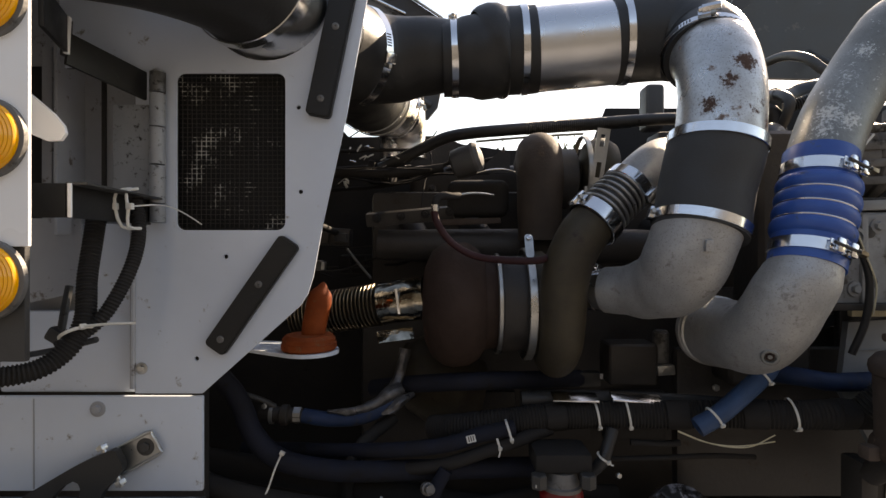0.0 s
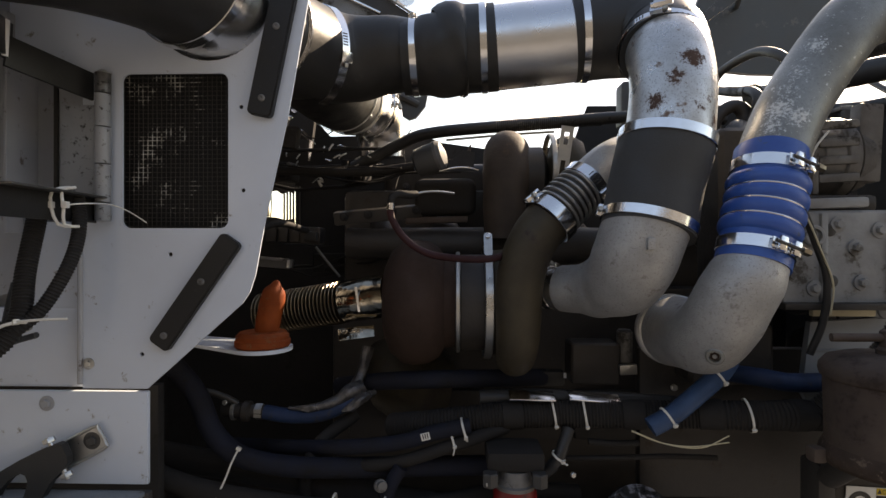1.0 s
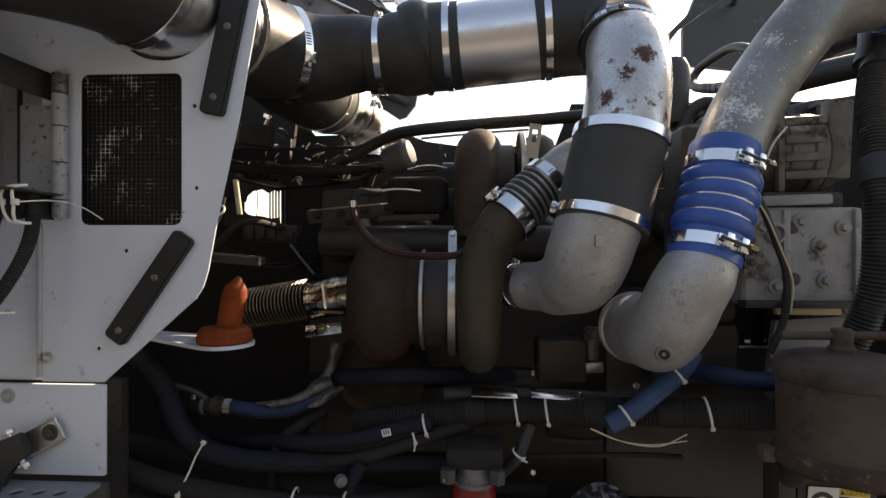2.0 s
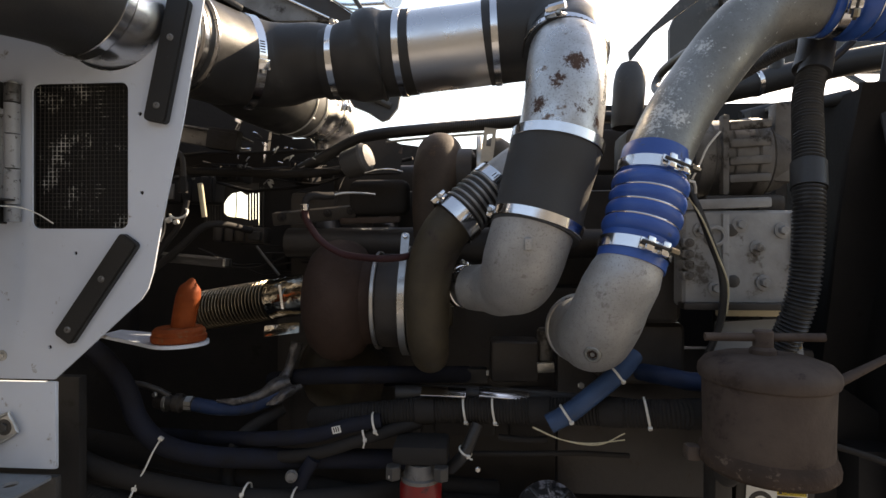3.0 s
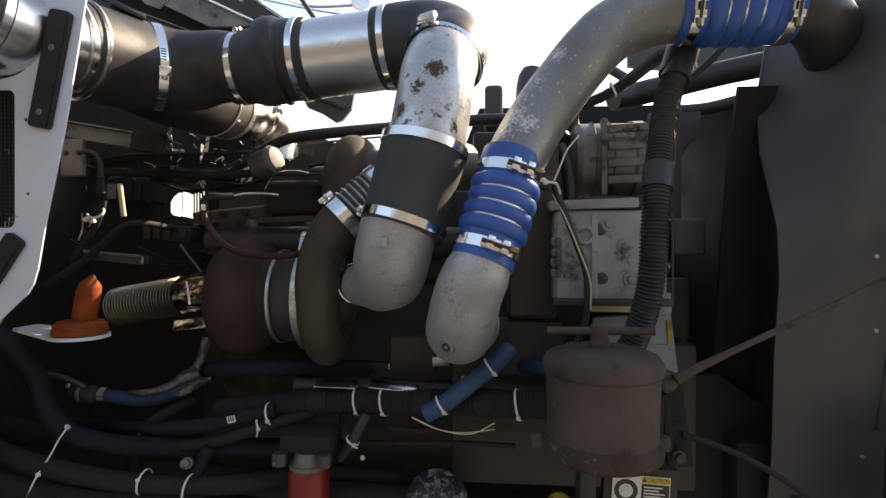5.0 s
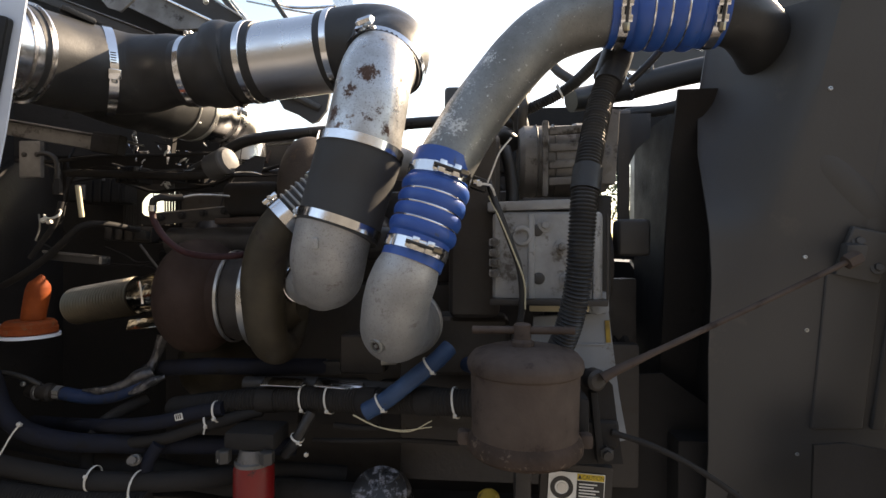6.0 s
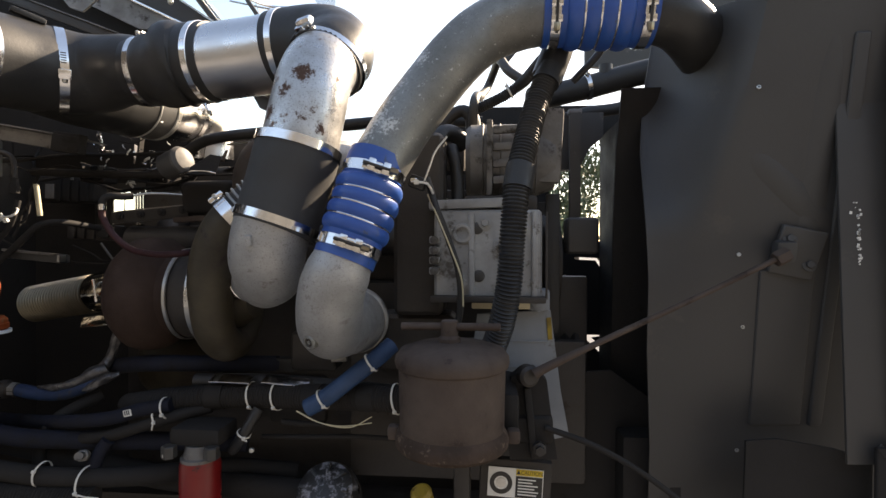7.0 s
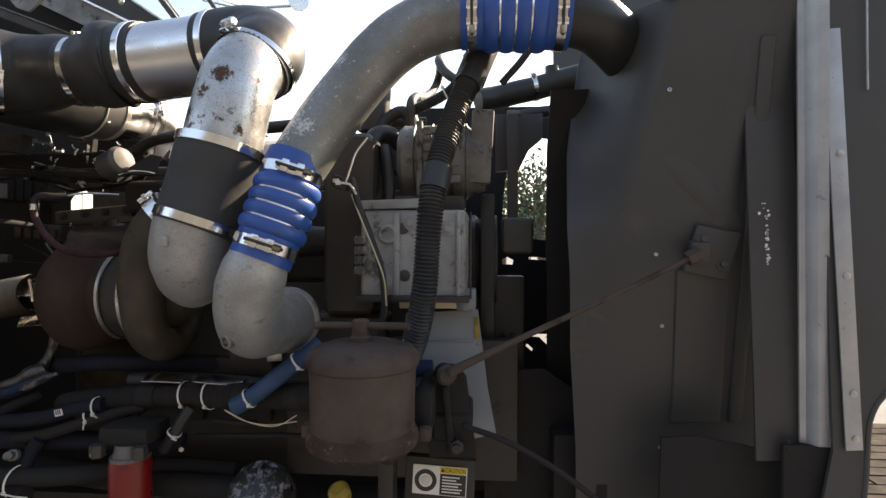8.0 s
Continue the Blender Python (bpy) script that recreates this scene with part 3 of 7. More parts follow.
def bar(zl, zr, label):
    t = thing("support_bar", (-0.4, 0.63, zr), label, "bar", "bars of the lamp board")
    a, b = Vector((-0.395, 0.545, zl)), Vector((-0.414, 0.733, zr))
    d = (b - a).normalized()
    m = Matrix.Translation((a + b) / 2) @ d.to_track_quat("X", "Z").to_matrix().to_4x4()
    part("web", box(((b - a).length, 0.004, 0.036), m, 0.001), M_STRIP, t)
    part("flange", box(((b - a).length, 0.022, 0.003), m @ pose(0, -0.01, 0.018), 0.001), M_DARK, t)
    # White strip paints the sunlit edge of the bar.
    part("end_edge", box((0.003, 0.004, 0.036), m @ pose(-(b - a).length / 2 - 0.001, -0.004, 0), 0.001), M_LITWHITE, t)
    part("arm", box((0.18, 0.004, 0.036), pose(-0.485, 0.545, zl), 0.001), M_STRIP, t)
    return t


def sloped(parent, name, a, b, h):
    a, b = Vector(a), Vector(b)
    m = Matrix.Translation((a + b) / 2) @ (b - a).to_track_quat("X", "Z").to_matrix().to_4x4()
    return part(name, box(((b - a).length, 0.005, h), m, 0.001), M_STRIP, parent)


ubar = thing("support_bar", (-0.46, 0.65, 1.6), "black angle bar holding the lamp board, upper", "bar", "bars of the lamp board")
sloped(ubar, "web", (-0.422, 0.545, 1.657), (-0.468, 0.650, 1.664), 0.045)
sloped(ubar, "arm", (-0.463, 0.640, 1.647), (-0.426, 0.748, 1.633), 0.04)
# Upper bar's sunlit edge, likewise painted as a white strip.
part("end_edge", box((0.005, 0.006, 0.046), pose(-0.4605, 0.637, 1.662, 0, 3, 0), 0.001), M_LITWHITE, ubar, "bar end painted bright as if sunlit")
part("end_block", box((0.008, 0.01, 0.046), pose(-0.471, 0.65, 1.664, 0, 3, 0), 0.001), M_PLASTIC, ubar)
bar(1.451, 1.452, "black angle bar holding the lamp board, lower")

board = thing("lamp_board", (-0.45, 0.44, 1.33), "white painted board with three round amber lamps", "lamp board")
part("sheet", box((0.26, 0.004, 0.363), pose(-0.482, 0.443, 1.5835), 0.0015), M_LITWHITE, board)
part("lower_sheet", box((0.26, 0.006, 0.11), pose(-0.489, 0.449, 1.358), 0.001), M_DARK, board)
# White plate on a stay, added in place of a patch of sunlight.
part("sun_patch", plate([(-0.5, 1.615), (-0.418, 1.556), (-0.397, 1.538), (-0.387, 1.526), (-0.385, 1.518), (-0.39, 1.511), (-0.403, 1.51), (-0.42, 1.517), (-0.5, 1.545)], [], at_y(0.53), 0.004), M_LITWHITE, board, "white plate standing in for a patch of sunlight", smooth=False)
part("patch_stay", box((0.01, 0.088, 0.02), pose(-0.48, 0.488, 1.56), 0.002), M_LITWHITE, board)
for z in (1.613, 1.494, 1.374):
    lampo = thing("marker_lamp", (-0.38, 0.44, z), "round amber marker lamp with concentric ribs", "lamp", "amber lamps on the board")
    cx = -0.386
    part("gasket", revolve([(0.02, 0.0), (0.0345, 0.0), (0.0345, 0.005), (0.032, 0.006), (0.02, 0.006)], (cx, 0.441, z), (0, -1, 0), 40), M_HOUSING, lampo)
    prof = [(0.031, 0.004)]
    for k in range(26):
        r = 0.031 - 0.00118 * k
        h = 0.016 - 0.011 * (r / 0.031) ** 2 + (0.0009 if k % 2 else 0)
        prof.append((max(r, 0.001), h + 0.004))
    part("lens", revolve(prof, (cx, 0.441, z), (0, -1, 0), 40), M_AMBER, lampo, "ribbed amber lens")


def conduit(name, pts, r, label, pitch=0.0042, group="corrugated conduits"):
    return solo(name, tube(pts, r, 18, ripple=r * 0.09, pitch=pitch), M_SOOTSHADE, label, "conduit", group)


conduit("conduit", [(-0.449, 0.68, 1.47), (-0.443, 0.66, 1.42), (-0.438, 0.64, 1.365), (-0.428, 0.62, 1.315), (-0.438, 0.6, 1.28), (-0.462, 0.57, 1.263), (-0.52, 0.53, 1.268), (-0.62, 0.5, 1.285)], 0.0108, "black corrugated conduit hanging behind the lamp board")
conduit("conduit", [(-0.408, 0.69, 1.47), (-0.395, 0.675, 1.42), (-0.394, 0.655, 1.375), (-0.407, 0.63, 1.325), (-0.425, 0.612, 1.3), (-0.445, 0.6, 1.285)], 0.0082, "thinner black corrugated conduit joined by a cable tie")
cable_tie((-0.43, 0.612, 1.3), (0.5, -0.3, -1), 0.0185, 0.055, (0.8, -0.6, 0), (1, 0.2, 0.04))
bar_tie = thing("cable_tie", (-0.408, 0.64, 1.43), "white nylon cable ties knotted round the lower bar", "cable tie", "cable ties on the hoses")
for dx in (-0.004, 0.004):
    part("band", tube([(-0.389 + dx, 0.655, 1.476), (-0.394 + dx * 1.5, 0.636, 1.47), (-0.392 + dx * 2, 0.634, 1.45), (-0.392 + dx, 0.64, 1.428), (-0.388 + dx, 0.66, 1.426)], 0.002, 8), M_TIE, bar_tie)
part("head", box((0.008, 0.006, 0.008), pose(-0.401, 0.634, 1.452), 0.001), M_TIE, bar_tie)
part("head", box((0.008, 0.006, 0.008), pose(-0.382, 0.634, 1.452), 0.001), M_TIE, bar_tie)
part("tail", tube([(-0.404, 0.633, 1.452), (-0.425, 0.622, 1.447), (-0.45, 0.606, 1.443)], 0.0016, 6), M_TIE, bar_tie)
part("tail", tube([(-0.38, 0.634, 1.452), (-0.366, 0.660, 1.456), (-0.376, 0.715, 1.458), (-0.365, 0.735, 1.450), (-0.344, 0.741, 1.435)], 0.0009, 6), M_TIE, bar_tie)
wire = thing("wire_bundle", (-0.5, 0.7, 1.26), "black wires with a small plug", "wires")
part("wire", tube([(-0.62, 0.68, 1.25), (-0.54, 0.68, 1.262), (-0.49, 0.67, 1.272), (-0.44, 0.66, 1.285)], 0.004, 8), M_PLASTIC, wire)
part("plug", box((0.03, 0.02, 0.018), pose(-0.5, 0.68, 1.285, 0, 30, 0), 0.004), M_PLASTIC, wire)
part("wire", tube([(-0.5, 0.68, 1.29), (-0.502, 0.69, 1.32), (-0.503, 0.7, 1.35)], 0.005, 8), M_PLASTIC, wire)

# ---------------------------------------------------------------- air intake duct, from the cab panel to the turbo
duct = thing("air_intake_duct", (0.1, 1.02, 1.7), "black rubber and aluminium air intake duct held by steel clamps", "air duct")
part("inlet_hose", tube([(-0.78, 0.5, 1.775), (-0.6, 0.52, 1.772), (-0.45, 0.55, 1.77), (-0.34, 0.6, 1.77), (-0.277, 0.67, 1.768), (-0.26, 0.722, 1.76)], [0.088, 0.09, 0.09, 0.089, 0.088, 0.0865], 44), M_RUBBER, duct)
part("collar", tube([(-0.268, 0.69, 1.763), (-0.252, 0.745, 1.757), (-0.232, 0.81, 1.757), (-0.217, 0.868, 1.762)], [0.082, 0.083, 0.0855, 0.0885], 48), M_ALU, duct, "bright aluminium collar")
clamp(duct, (-0.263, 0.712, 1.761), (0.25, 0.95, -0.15), 0.088, 0.014, (0, 0, 1))
for p, r in (((-0.2345, 0.802, 1.757), 0.0855), ((-0.226, 0.834, 1.759), 0.088), ((-0.2185, 0.862, 1.762), 0.0895)):
    part("ridge", band_mesh(p, (0.26, 0.96, 0.04), r, 0.009, 0.005), M_ALU, duct)
BRANCH = [(-0.2235, 0.845, 1.76), (-0.212, 0.89, 1.764), (-0.192, 0.955, 1.769), (-0.16, 1.008, 1.773), (-0.102, 1.037, 1.7765), (-0.036, 1.036, 1.783), (0.024, 1.033, 1.782)]
part("branch_hose", tube(BRANCH, [0.089, 0.0905, 0.092, 0.0905, 0.083, 0.075, 0.068], 48), M_RUBBER, duct, "tapered black rubber branch")
part("moulded_lug", box((0.06, 0.03, 0.012), pose(-0.165, 0.93, 1.861, 8, 12, 50), 0.005), M_RUBBER, duct)
bpath, _ = spline(BRANCH, 0.004)
k = min(range(len(bpath)), key=lambda q: abs(bpath[q].x + 0.163))
clamp(duct, bpath[k], bpath[k + 1] - bpath[k - 1], 0.092, 0.019, (0.3, -1, -0.3))
part("lower_branch", tube([(-0.19, 0.93, 1.768), (-0.186, 1.0, 1.762), (-0.184, 1.1, 1.764), (-0.182, 1.2, 1.772), (-0.179, 1.262, 1.777)], [0.08, 0.086, 0.089, 0.091, 0.091], 44), M_STRIP, duct, "black rubber branch leading back")
part("hump_hose", tube([(0.0, 1.03, 1.775), (0.0293, 1.0296, 1.776), (0.0536, 1.0262, 1.778), (0.078, 1.025, 1.779), (0.1011, 1.0263, 1.788), (0.122, 1.0285, 1.79), (0.166, 1.0257, 1.791), (0.1828, 1.0245, 1.792)], [0.0716, 0.0728, 0.0771, 0.0826, 0.0915, 0.0831, 0.0825, 0.082], 44, 0.006), M_RUBBER, duct, "black rubber hump hose")
clamp(duct, (0.022, 1.03, 1.776), (1, 0, 0.04), 0.0728, 0.014, (0, -0.2, 1))
clamp(duct, (0.158, 1.0262, 1.791), (1, -0.06, 0.04), 0.0832, 0.014, (0, 0.4, 1))
part("straight_tube", tube([(0.15, 1.0275, 1.788), (0.22, 1.019, 1.7925), (0.29, 1.011, 1.7965), (0.36, 1.003, 1.802)], [0.0797, 0.079, 0.0787, 0.0786], 48), M_ALU, duct, "plain brushed aluminium tube")
part("rubber_elbow", tube([(0.3278, 1.0075, 1.801), (0.3697, 1.0016, 1.805), (0.4077, 0.9943, 1.8052), (0.44, 0.9809, 1.7988), (0.4605, 0.9597, 1.7837), (0.4687, 0.936, 1.765), (0.4655, 0.916, 1.7495), (0.46, 0.9, 1.731)], [0.0816, 0.0813, 0.081, 0.0794, 0.0775, 0.0748, 0.073, 0.072], 48, 0.005), M_RUBBER, duct, "black rubber elbow")
clamp(duct, (0.346, 1.005, 1.8025), (1, -0.1, 0.06), 0.0822, 0.014, (0, 0.5, 1))
part("steel_elbow", tube([(0.4680, 0.932, 1.753), (0.4643, 0.9057, 1.738), (0.4595, 0.8768, 1.7185), (0.4549, 0.8567, 1.688), (0.4513, 0.8424, 1.6493), (0.4448, 0.8338, 1.6057), (0.4394, 0.8302, 1.573), (0.4318, 0.8285, 1.545)], [0.066, 0.0655, 0.065, 0.0652, 0.0655, 0.0658, 0.067, 0.067], 52, 0.006), M_RUSTALU, duct, "pitted silver steel elbow with rust patches")
clamp(duct, (0.463, 0.9135, 1.743), (0.24, 0.51, 0.82), 0.0745, 0.013, (-0.35, -0.62, 0.5))
part("screw_housing", revolve([(0.004, -0.02), (0.0055, -0.019), (0.0055, -0.015), (0.008, -0.014), (0.0082, 0.012), (0.007, 0.014), (0.003, 0.015)], (0.44, 0.851, 1.796), (0.877, -0.467, 0.034), 8), M_STEEL, duct, "bright worm screw of the clamp")
part("sleeve", tube([(0.439, 0.8307, 1.576), (0.4312, 0.8288, 1.5459), (0.4172, 0.8256, 1.4952), (0.4042, 0.8159, 1.4384), (0.3998, 0.8125, 1.422)], [0.0722, 0.073, 0.0712, 0.0708, 0.0706], 48, 0.006), M_SLEEVE, duct, "matt black woven rubber sleeve")
clamp(duct, (0.4365, 0.83, 1.5665), (0.22, 0.14, 1), 0.0733, 0.017, (0.5, 1, 0))
clamp(duct, (0.4035, 0.8153, 1.4365), (0.3, 0.16, 1), 0.0716, 0.016, (-1, 0.1, 0.1))
part("compressor_elbow", tube([(0.4015, 0.8122, 1.4433), (0.3915, 0.8155, 1.411), (0.383, 0.824, 1.38), (0.374, 0.849, 1.3515), (0.352, 0.8906, 1.3325), (0.3216, 0.9252, 1.3267), (0.2997, 0.9485, 1.3253)], [0.0656, 0.0649, 0.0648, 0.0622, 0.0525, 0.043, 0.042], 48, 0.006), M_CAST, duct, "smooth grey cast elbow")
part("tab", box((0.012, 0.01, 0.018), pose(0.3835, 0.7505, 1.405, 6, 0, 0), 0.003), M_CAST, duct)

# ---- lower branch outlet: bright cone behind the duct
cone = thing("outlet_cone", (-0.17, 1.34, 1.69), "aluminium cone pipe with steel band clamps behind the duct", "pipe")
part("collar", tube([(-0.1795, 1.25, 1.776), (-0.1765, 1.29, 1.779), (-0.1735, 1.335, 1.783)], [0.0865, 0.0875, 0.0885], 44), M_DARK, cone, "dull dark collar")
part("ring", band_mesh((-0.1793, 1.256, 1.7765), (0.07, 1, 0.08), 0.0925, 0.006, 0.002), M_ZINC, cone)
part("ring", band_mesh((-0.1732, 1.337, 1.7835), (0.12, 1, 0.08), 0.0895, 0.016, 0.0022), M_ZINC, cone)
part("cone_pipe", tube([(-0.1735, 1.33, 1.783), (-0.165, 1.38, 1.787), (-0.15, 1.42, 1.789), (-0.135, 1.455, 1.79), (-0.126, 1.49, 1.784), (-0.122, 1.525, 1.76), (-0.12, 1.545, 1.72), (-0.12, 1.55, 1.67)], [0.0875, 0.0865, 0.0835, 0.078, 0.074, 0.07, 0.068, 0.068], 44), M_ALU, cone)
clamp(cone, (-0.137, 1.452, 1.79), (0.35, 1, 0), 0.0795, 0.014, (1, -0.35, 0.25), tbolt=True)
solo("sticker", box((0.012, 0.0015, 0.006), pose(-0.108, 1.273, 1.728, -40, 24, 38), 0.0003), M_LABEL, "small white sticker on the duct collar", "sticker")

# ---------------------------------------------------------------- charge-air pipe with blue hoses
cac = thing("charge_air_pipe", (0.55, 0.8, 1.2), "weathered aluminium charge-air pipe with blue silicone hoses", "pipe")
part("lower_elbow", tube([(0.5468, 0.7752, 1.41), (0.5345, 0.7668, 1.3765), (0.5249, 0.7662, 1.3531), (0.5133, 0.7742, 1.3258), (0.5042, 0.7915, 1.2905), (0.4965, 0.8265, 1.2587), (0.4995, 0.8811, 1.2535), (0.5026, 0.945, 1.249), (0.5026, 0.985, 1.248)], [0.0477, 0.0481, 0.0524, 0.0539, 0.0553, 0.0563, 0.0585, 0.0625, 0.0625], 48, 0.006), M_CAST, cac, "grey cast aluminium elbow")
part("lip", band_mesh((0.5026, 0.972, 1.2485), (0, 1, 0), 0.0615, 0.014, 0.004), M_CAST, cac)
part("spring_ring", band_mesh((0.5026, 0.952, 1.249), (0, 1, 0), 0.0625, 0.0022, 0.0022), M_ZINC, cac, "thin wire spring ring")
part("spring_ring", band_mesh((0.5026, 0.957, 1.249), (0, 1, 0.05), 0.0625, 0.0018, 0.0022), M_ZINC, cac)
part("drain_plug", revolve([(0.013, -0.01), (0.013, 0.005), (0.011, 0.007), (0.008, 0.007), (0.007, 0.002), (0.004, 0.002), (0.003, 0.006), (0.001, 0.006)], (0.4815, 0.7655, 1.2425), (-0.45, -0.85, -0.22), 24), M_WEATHER, cac, "small threaded drain plug")
part("plug_core", revolve([(0.0005, 0.0), (0.0068, 0.0), (0.0068, 0.0035), (0.0005, 0.004)], (0.4812, 0.765, 1.2424), (-0.45, -0.85, -0.22), 6), M_RUST, cac, "rusty hexagon of the plug")


def blue_hose(pts, r, pitch, nwave, name):
    """Silicone hose with bulging convolutions and a bright wire ring in each valley."""
    path, _ = spline(pts, 0.002)
    L = sum((b - a).length for a, b in zip(path, path[1:]))
    cuff = (L - pitch * nwave) / 2
    prof_pts, rad, rings, s = [], [], [], 0.0
    for i, c in enumerate(path):
        if i:
            s += (c - path[i - 1]).length
        u = (s - cuff) / pitch
        bulge = 0.006 * math.sqrt(abs(math.sin(math.pi * u))) if 0 < u < nwave else 0.0
        prof_pts.append(c)
        rad.append(r + bulge)
        if 0 < u < nwave and abs(u - round(u)) < 0.5 * 0.0021 / pitch and round(u) not in (0, nwave):
            if not rings or (rings[-1][0] - c).length > pitch * 0.5:
                rings.append((c, (path[min(i + 1, len(path) - 1)] - path[i - 1]).normalized()))
    h = part(name, tube(prof_pts, rad, 44, 1.0), M_BLUE, cac, "ribbed blue silicone hose")
    for c, d in rings:
        part("wire_ring", revolve([(r - 0.001, -0.0014), (r + 0.0028, -0.0014), (r + 0.0034, 0), (r + 0.0028, 0.0014), (r - 0.001, 0.0014)], c, d, 44, closed=True), M_STEEL, h, "bright steel wire ring")
    return h


blue_hose([(0.5342, 0.7665, 1.3726), (0.546, 0.7745, 1.407), (0.5648, 0.7866, 1.4678), (0.5778, 0.7982, 1.5225), (0.5837, 0.8043, 1.5421)], 0.0502, 0.0235, 4, "blue_hose")
clamp(cac, (0.542, 0.7718, 1.395), (0.3, 0.2, 1), 0.0512, 0.019, (0.25, -1, 0), tbolt=True)
clamp(cac, (0.576, 0.7967, 1.514), (0.24, 0.2, 1), 0.0512, 0.019, (0.35, -1, 0), tbolt=True)
part("rising_pipe", tube([(0.5792, 0.7991, 1.5228), (0.599, 0.8139, 1.562), (0.627, 0.8276, 1.6116), (0.6665, 0.8393, 1.6678), (0.7116, 0.8502, 1.7254), (0.7547, 0.8653, 1.7679), (0.8026, 0.8672, 1.7903), (0.8484, 0.8627, 1.798), (0.9, 0.857, 1.797)], [0.0485, 0.0492, 0.0495, 0.0495, 0.0502, 0.0515, 0.053, 0.0527, 0.0529], 44, 0.006), M_WEATHER, cac, "weathered grey aluminium pipe")
blue_hose([(0.856, 0.857, 1.797), (0.9, 0.857, 1.797), (0.95, 0.857, 1.796), (1.0, 0.857, 1.794), (1.04, 0.857, 1.792)], 0.056, 0.027, 4, "blue_hose")
clamp(cac, (0.875, 0.857, 1.797), (1, 0, 0), 0.057, 0.017, (0, -1, -0.35), tbolt=True)
clamp(cac, (1.022, 0.857, 1.793), (1, 0, 0), 0.057, 0.017, (0, -1, -0.35), tbolt=True)
part("tank_pipe", tube([(1.01, 0.857, 1.793), (1.05, 0.857, 1.79), (1.085, 0.868, 1.783), (1.12, 0.895, 1.77), (1.16, 0.94, 1.755)], [0.05, 0.0495, 0.049, 0.049, 0.05], 40), M_RUBBER, cac, "black boot into the cooler tank")

# ---------------------------------------------------------------- turbocharger
turbo = thing("turbocharger", (0.08, 1.12, 1.15), "rusty turbocharger with band clamps and a stained compressor volute", "turbocharger")
part("turbine_housing", revolve([(0.03, -0.062), (0.075, -0.056), (0.105, -0.042), (0.122, -0.02), (0.126, 0.0), (0.122, 0.03), (0.11, 0.05), (0.092, 0.062), (0.088, 0.09)], (0.02, 1.05, 1.29), (1, 0, 0), 48), M_RUST, turbo, "dark rusty cast-iron turbine housing")
part("turbine_lobe", tube([(-0.09, 1.24, 1.12), (-0.04, 1.22, 1.11), (0.02, 1.21, 1.085), (0.08, 1.22, 1.07)], [0.06, 0.095, 0.1, 0.07], 28), M_OLIVE, turbo)
part("centre_housing", revolve([(0.09, 0.0), (0.096, 0.01), (0.096, 0.055), (0.1, 0.06)], (0.105, 1.05, 1.29), (1, 0, 0), 40), M_GREASE, turbo)
for x, r, w in ((0.108, 0.098, 0.009), (0.166, 0.1095, 0.016)):
    b = part("band", band_mesh((x, 1.05, 1.29), (1, 0, 0), r, w, 0.003), M_ZINC, turbo, "dull steel V-band clamp")
    if w > 0.01:
        part("strap_end", plate(round_rect(-w / 2, 0.0, w / 2, 0.05, 0.006), [], pose(x, 1.05 - r * 0.55, 1.29 + r * 0.85, 62, 0, 0), 0.003), M_ZINC, b, smooth=False)
        part("strap_rivet", bolt_mesh((x, 1.05 - r * 0.55 + 0.014, 1.29 + r * 0.85 + 0.04), (0, -0.88, 0.47), 0.003, 0.003), M_STEEL, b)
part("compressor_backplate", revolve([(0.1, 0.004), (0.104, 0.01), (0.106, 0.03), (0.06, 0.075), (0.05, 0.09)], (0.168, 1.05, 1.29), (1, 0, 0), 44), M_OLIVE, turbo)
vol = [(0.217, 1.025 + 0.085 * math.cos(radians(a)), 1.275 + 0.09 * math.sin(radians(a))) for a in range(90, -181, -30)] + [(0.217, 0.936, 1.325), (0.226, 0.931, 1.375), (0.246, 0.927, 1.42), (0.27, 0.927, 1.45)]
volr = [0.024 + 0.019 * i / (len(vol) - 4) for i in range(len(vol) - 3)] + [0.043, 0.043, 0.043]
part("volute", tube(vol, volr, 32), M_OLIVE, turbo, "brown heat-stained volute")
part("inlet_stub", tube([(0.21, 1.04, 1.3), (0.255, 0.995, 1.32), (0.305, 0.941, 1.328)], [0.04, 0.037, 0.037], 32), M_ALU, turbo, "bright inlet stub")
clamp(turbo, (0.281, 0.967, 1.325), (0.7, -0.7, 0.1), 0.039, 0.014, (0.3, 0.3, 1))

coup = thing("corrugated_coupling", (0.28, 1.02, 1.47), "ribbed steel coupling on the compressor outlet", "coupling")
# Dark core puts the grooves' shade into colour under the bright ribs.
part("core", tube([(0.264, 0.924, 1.443), (0.3, 0.937, 1.478), (0.342, 0.953, 1.515)], 0.0425, 40), M_GREASE, coup)
cpath, _ = spline([(0.264, 0.924, 1.443), (0.3, 0.937, 1.478), (0.342, 0.953, 1.515)], 0.001)
for k in range(8):
    q = int((0.2 + 0.105 * k) * (len(cpath) - 1))
    part("rib", revolve([(0.040, -0.0028), (0.0455, -0.0022), (0.047, -0.0008), (0.047, 0.0008), (0.0455, 0.0022), (0.040, 0.0028)], cpath[q], cpath[q + 1] - cpath[q - 1], 44, closed=True), M_ZINC, coup, "steel rib")
clamp(coup, (0.272, 0.927, 1.451), (0.72, 0.26, 0.68), 0.0475, 0.026, (-1, -0.2, 0.6))
clamp(coup, (0.337, 0.951, 1.511), (0.74, 0.28, 0.64), 0.0465, 0.022, (0.8, -0.8, -0.2))
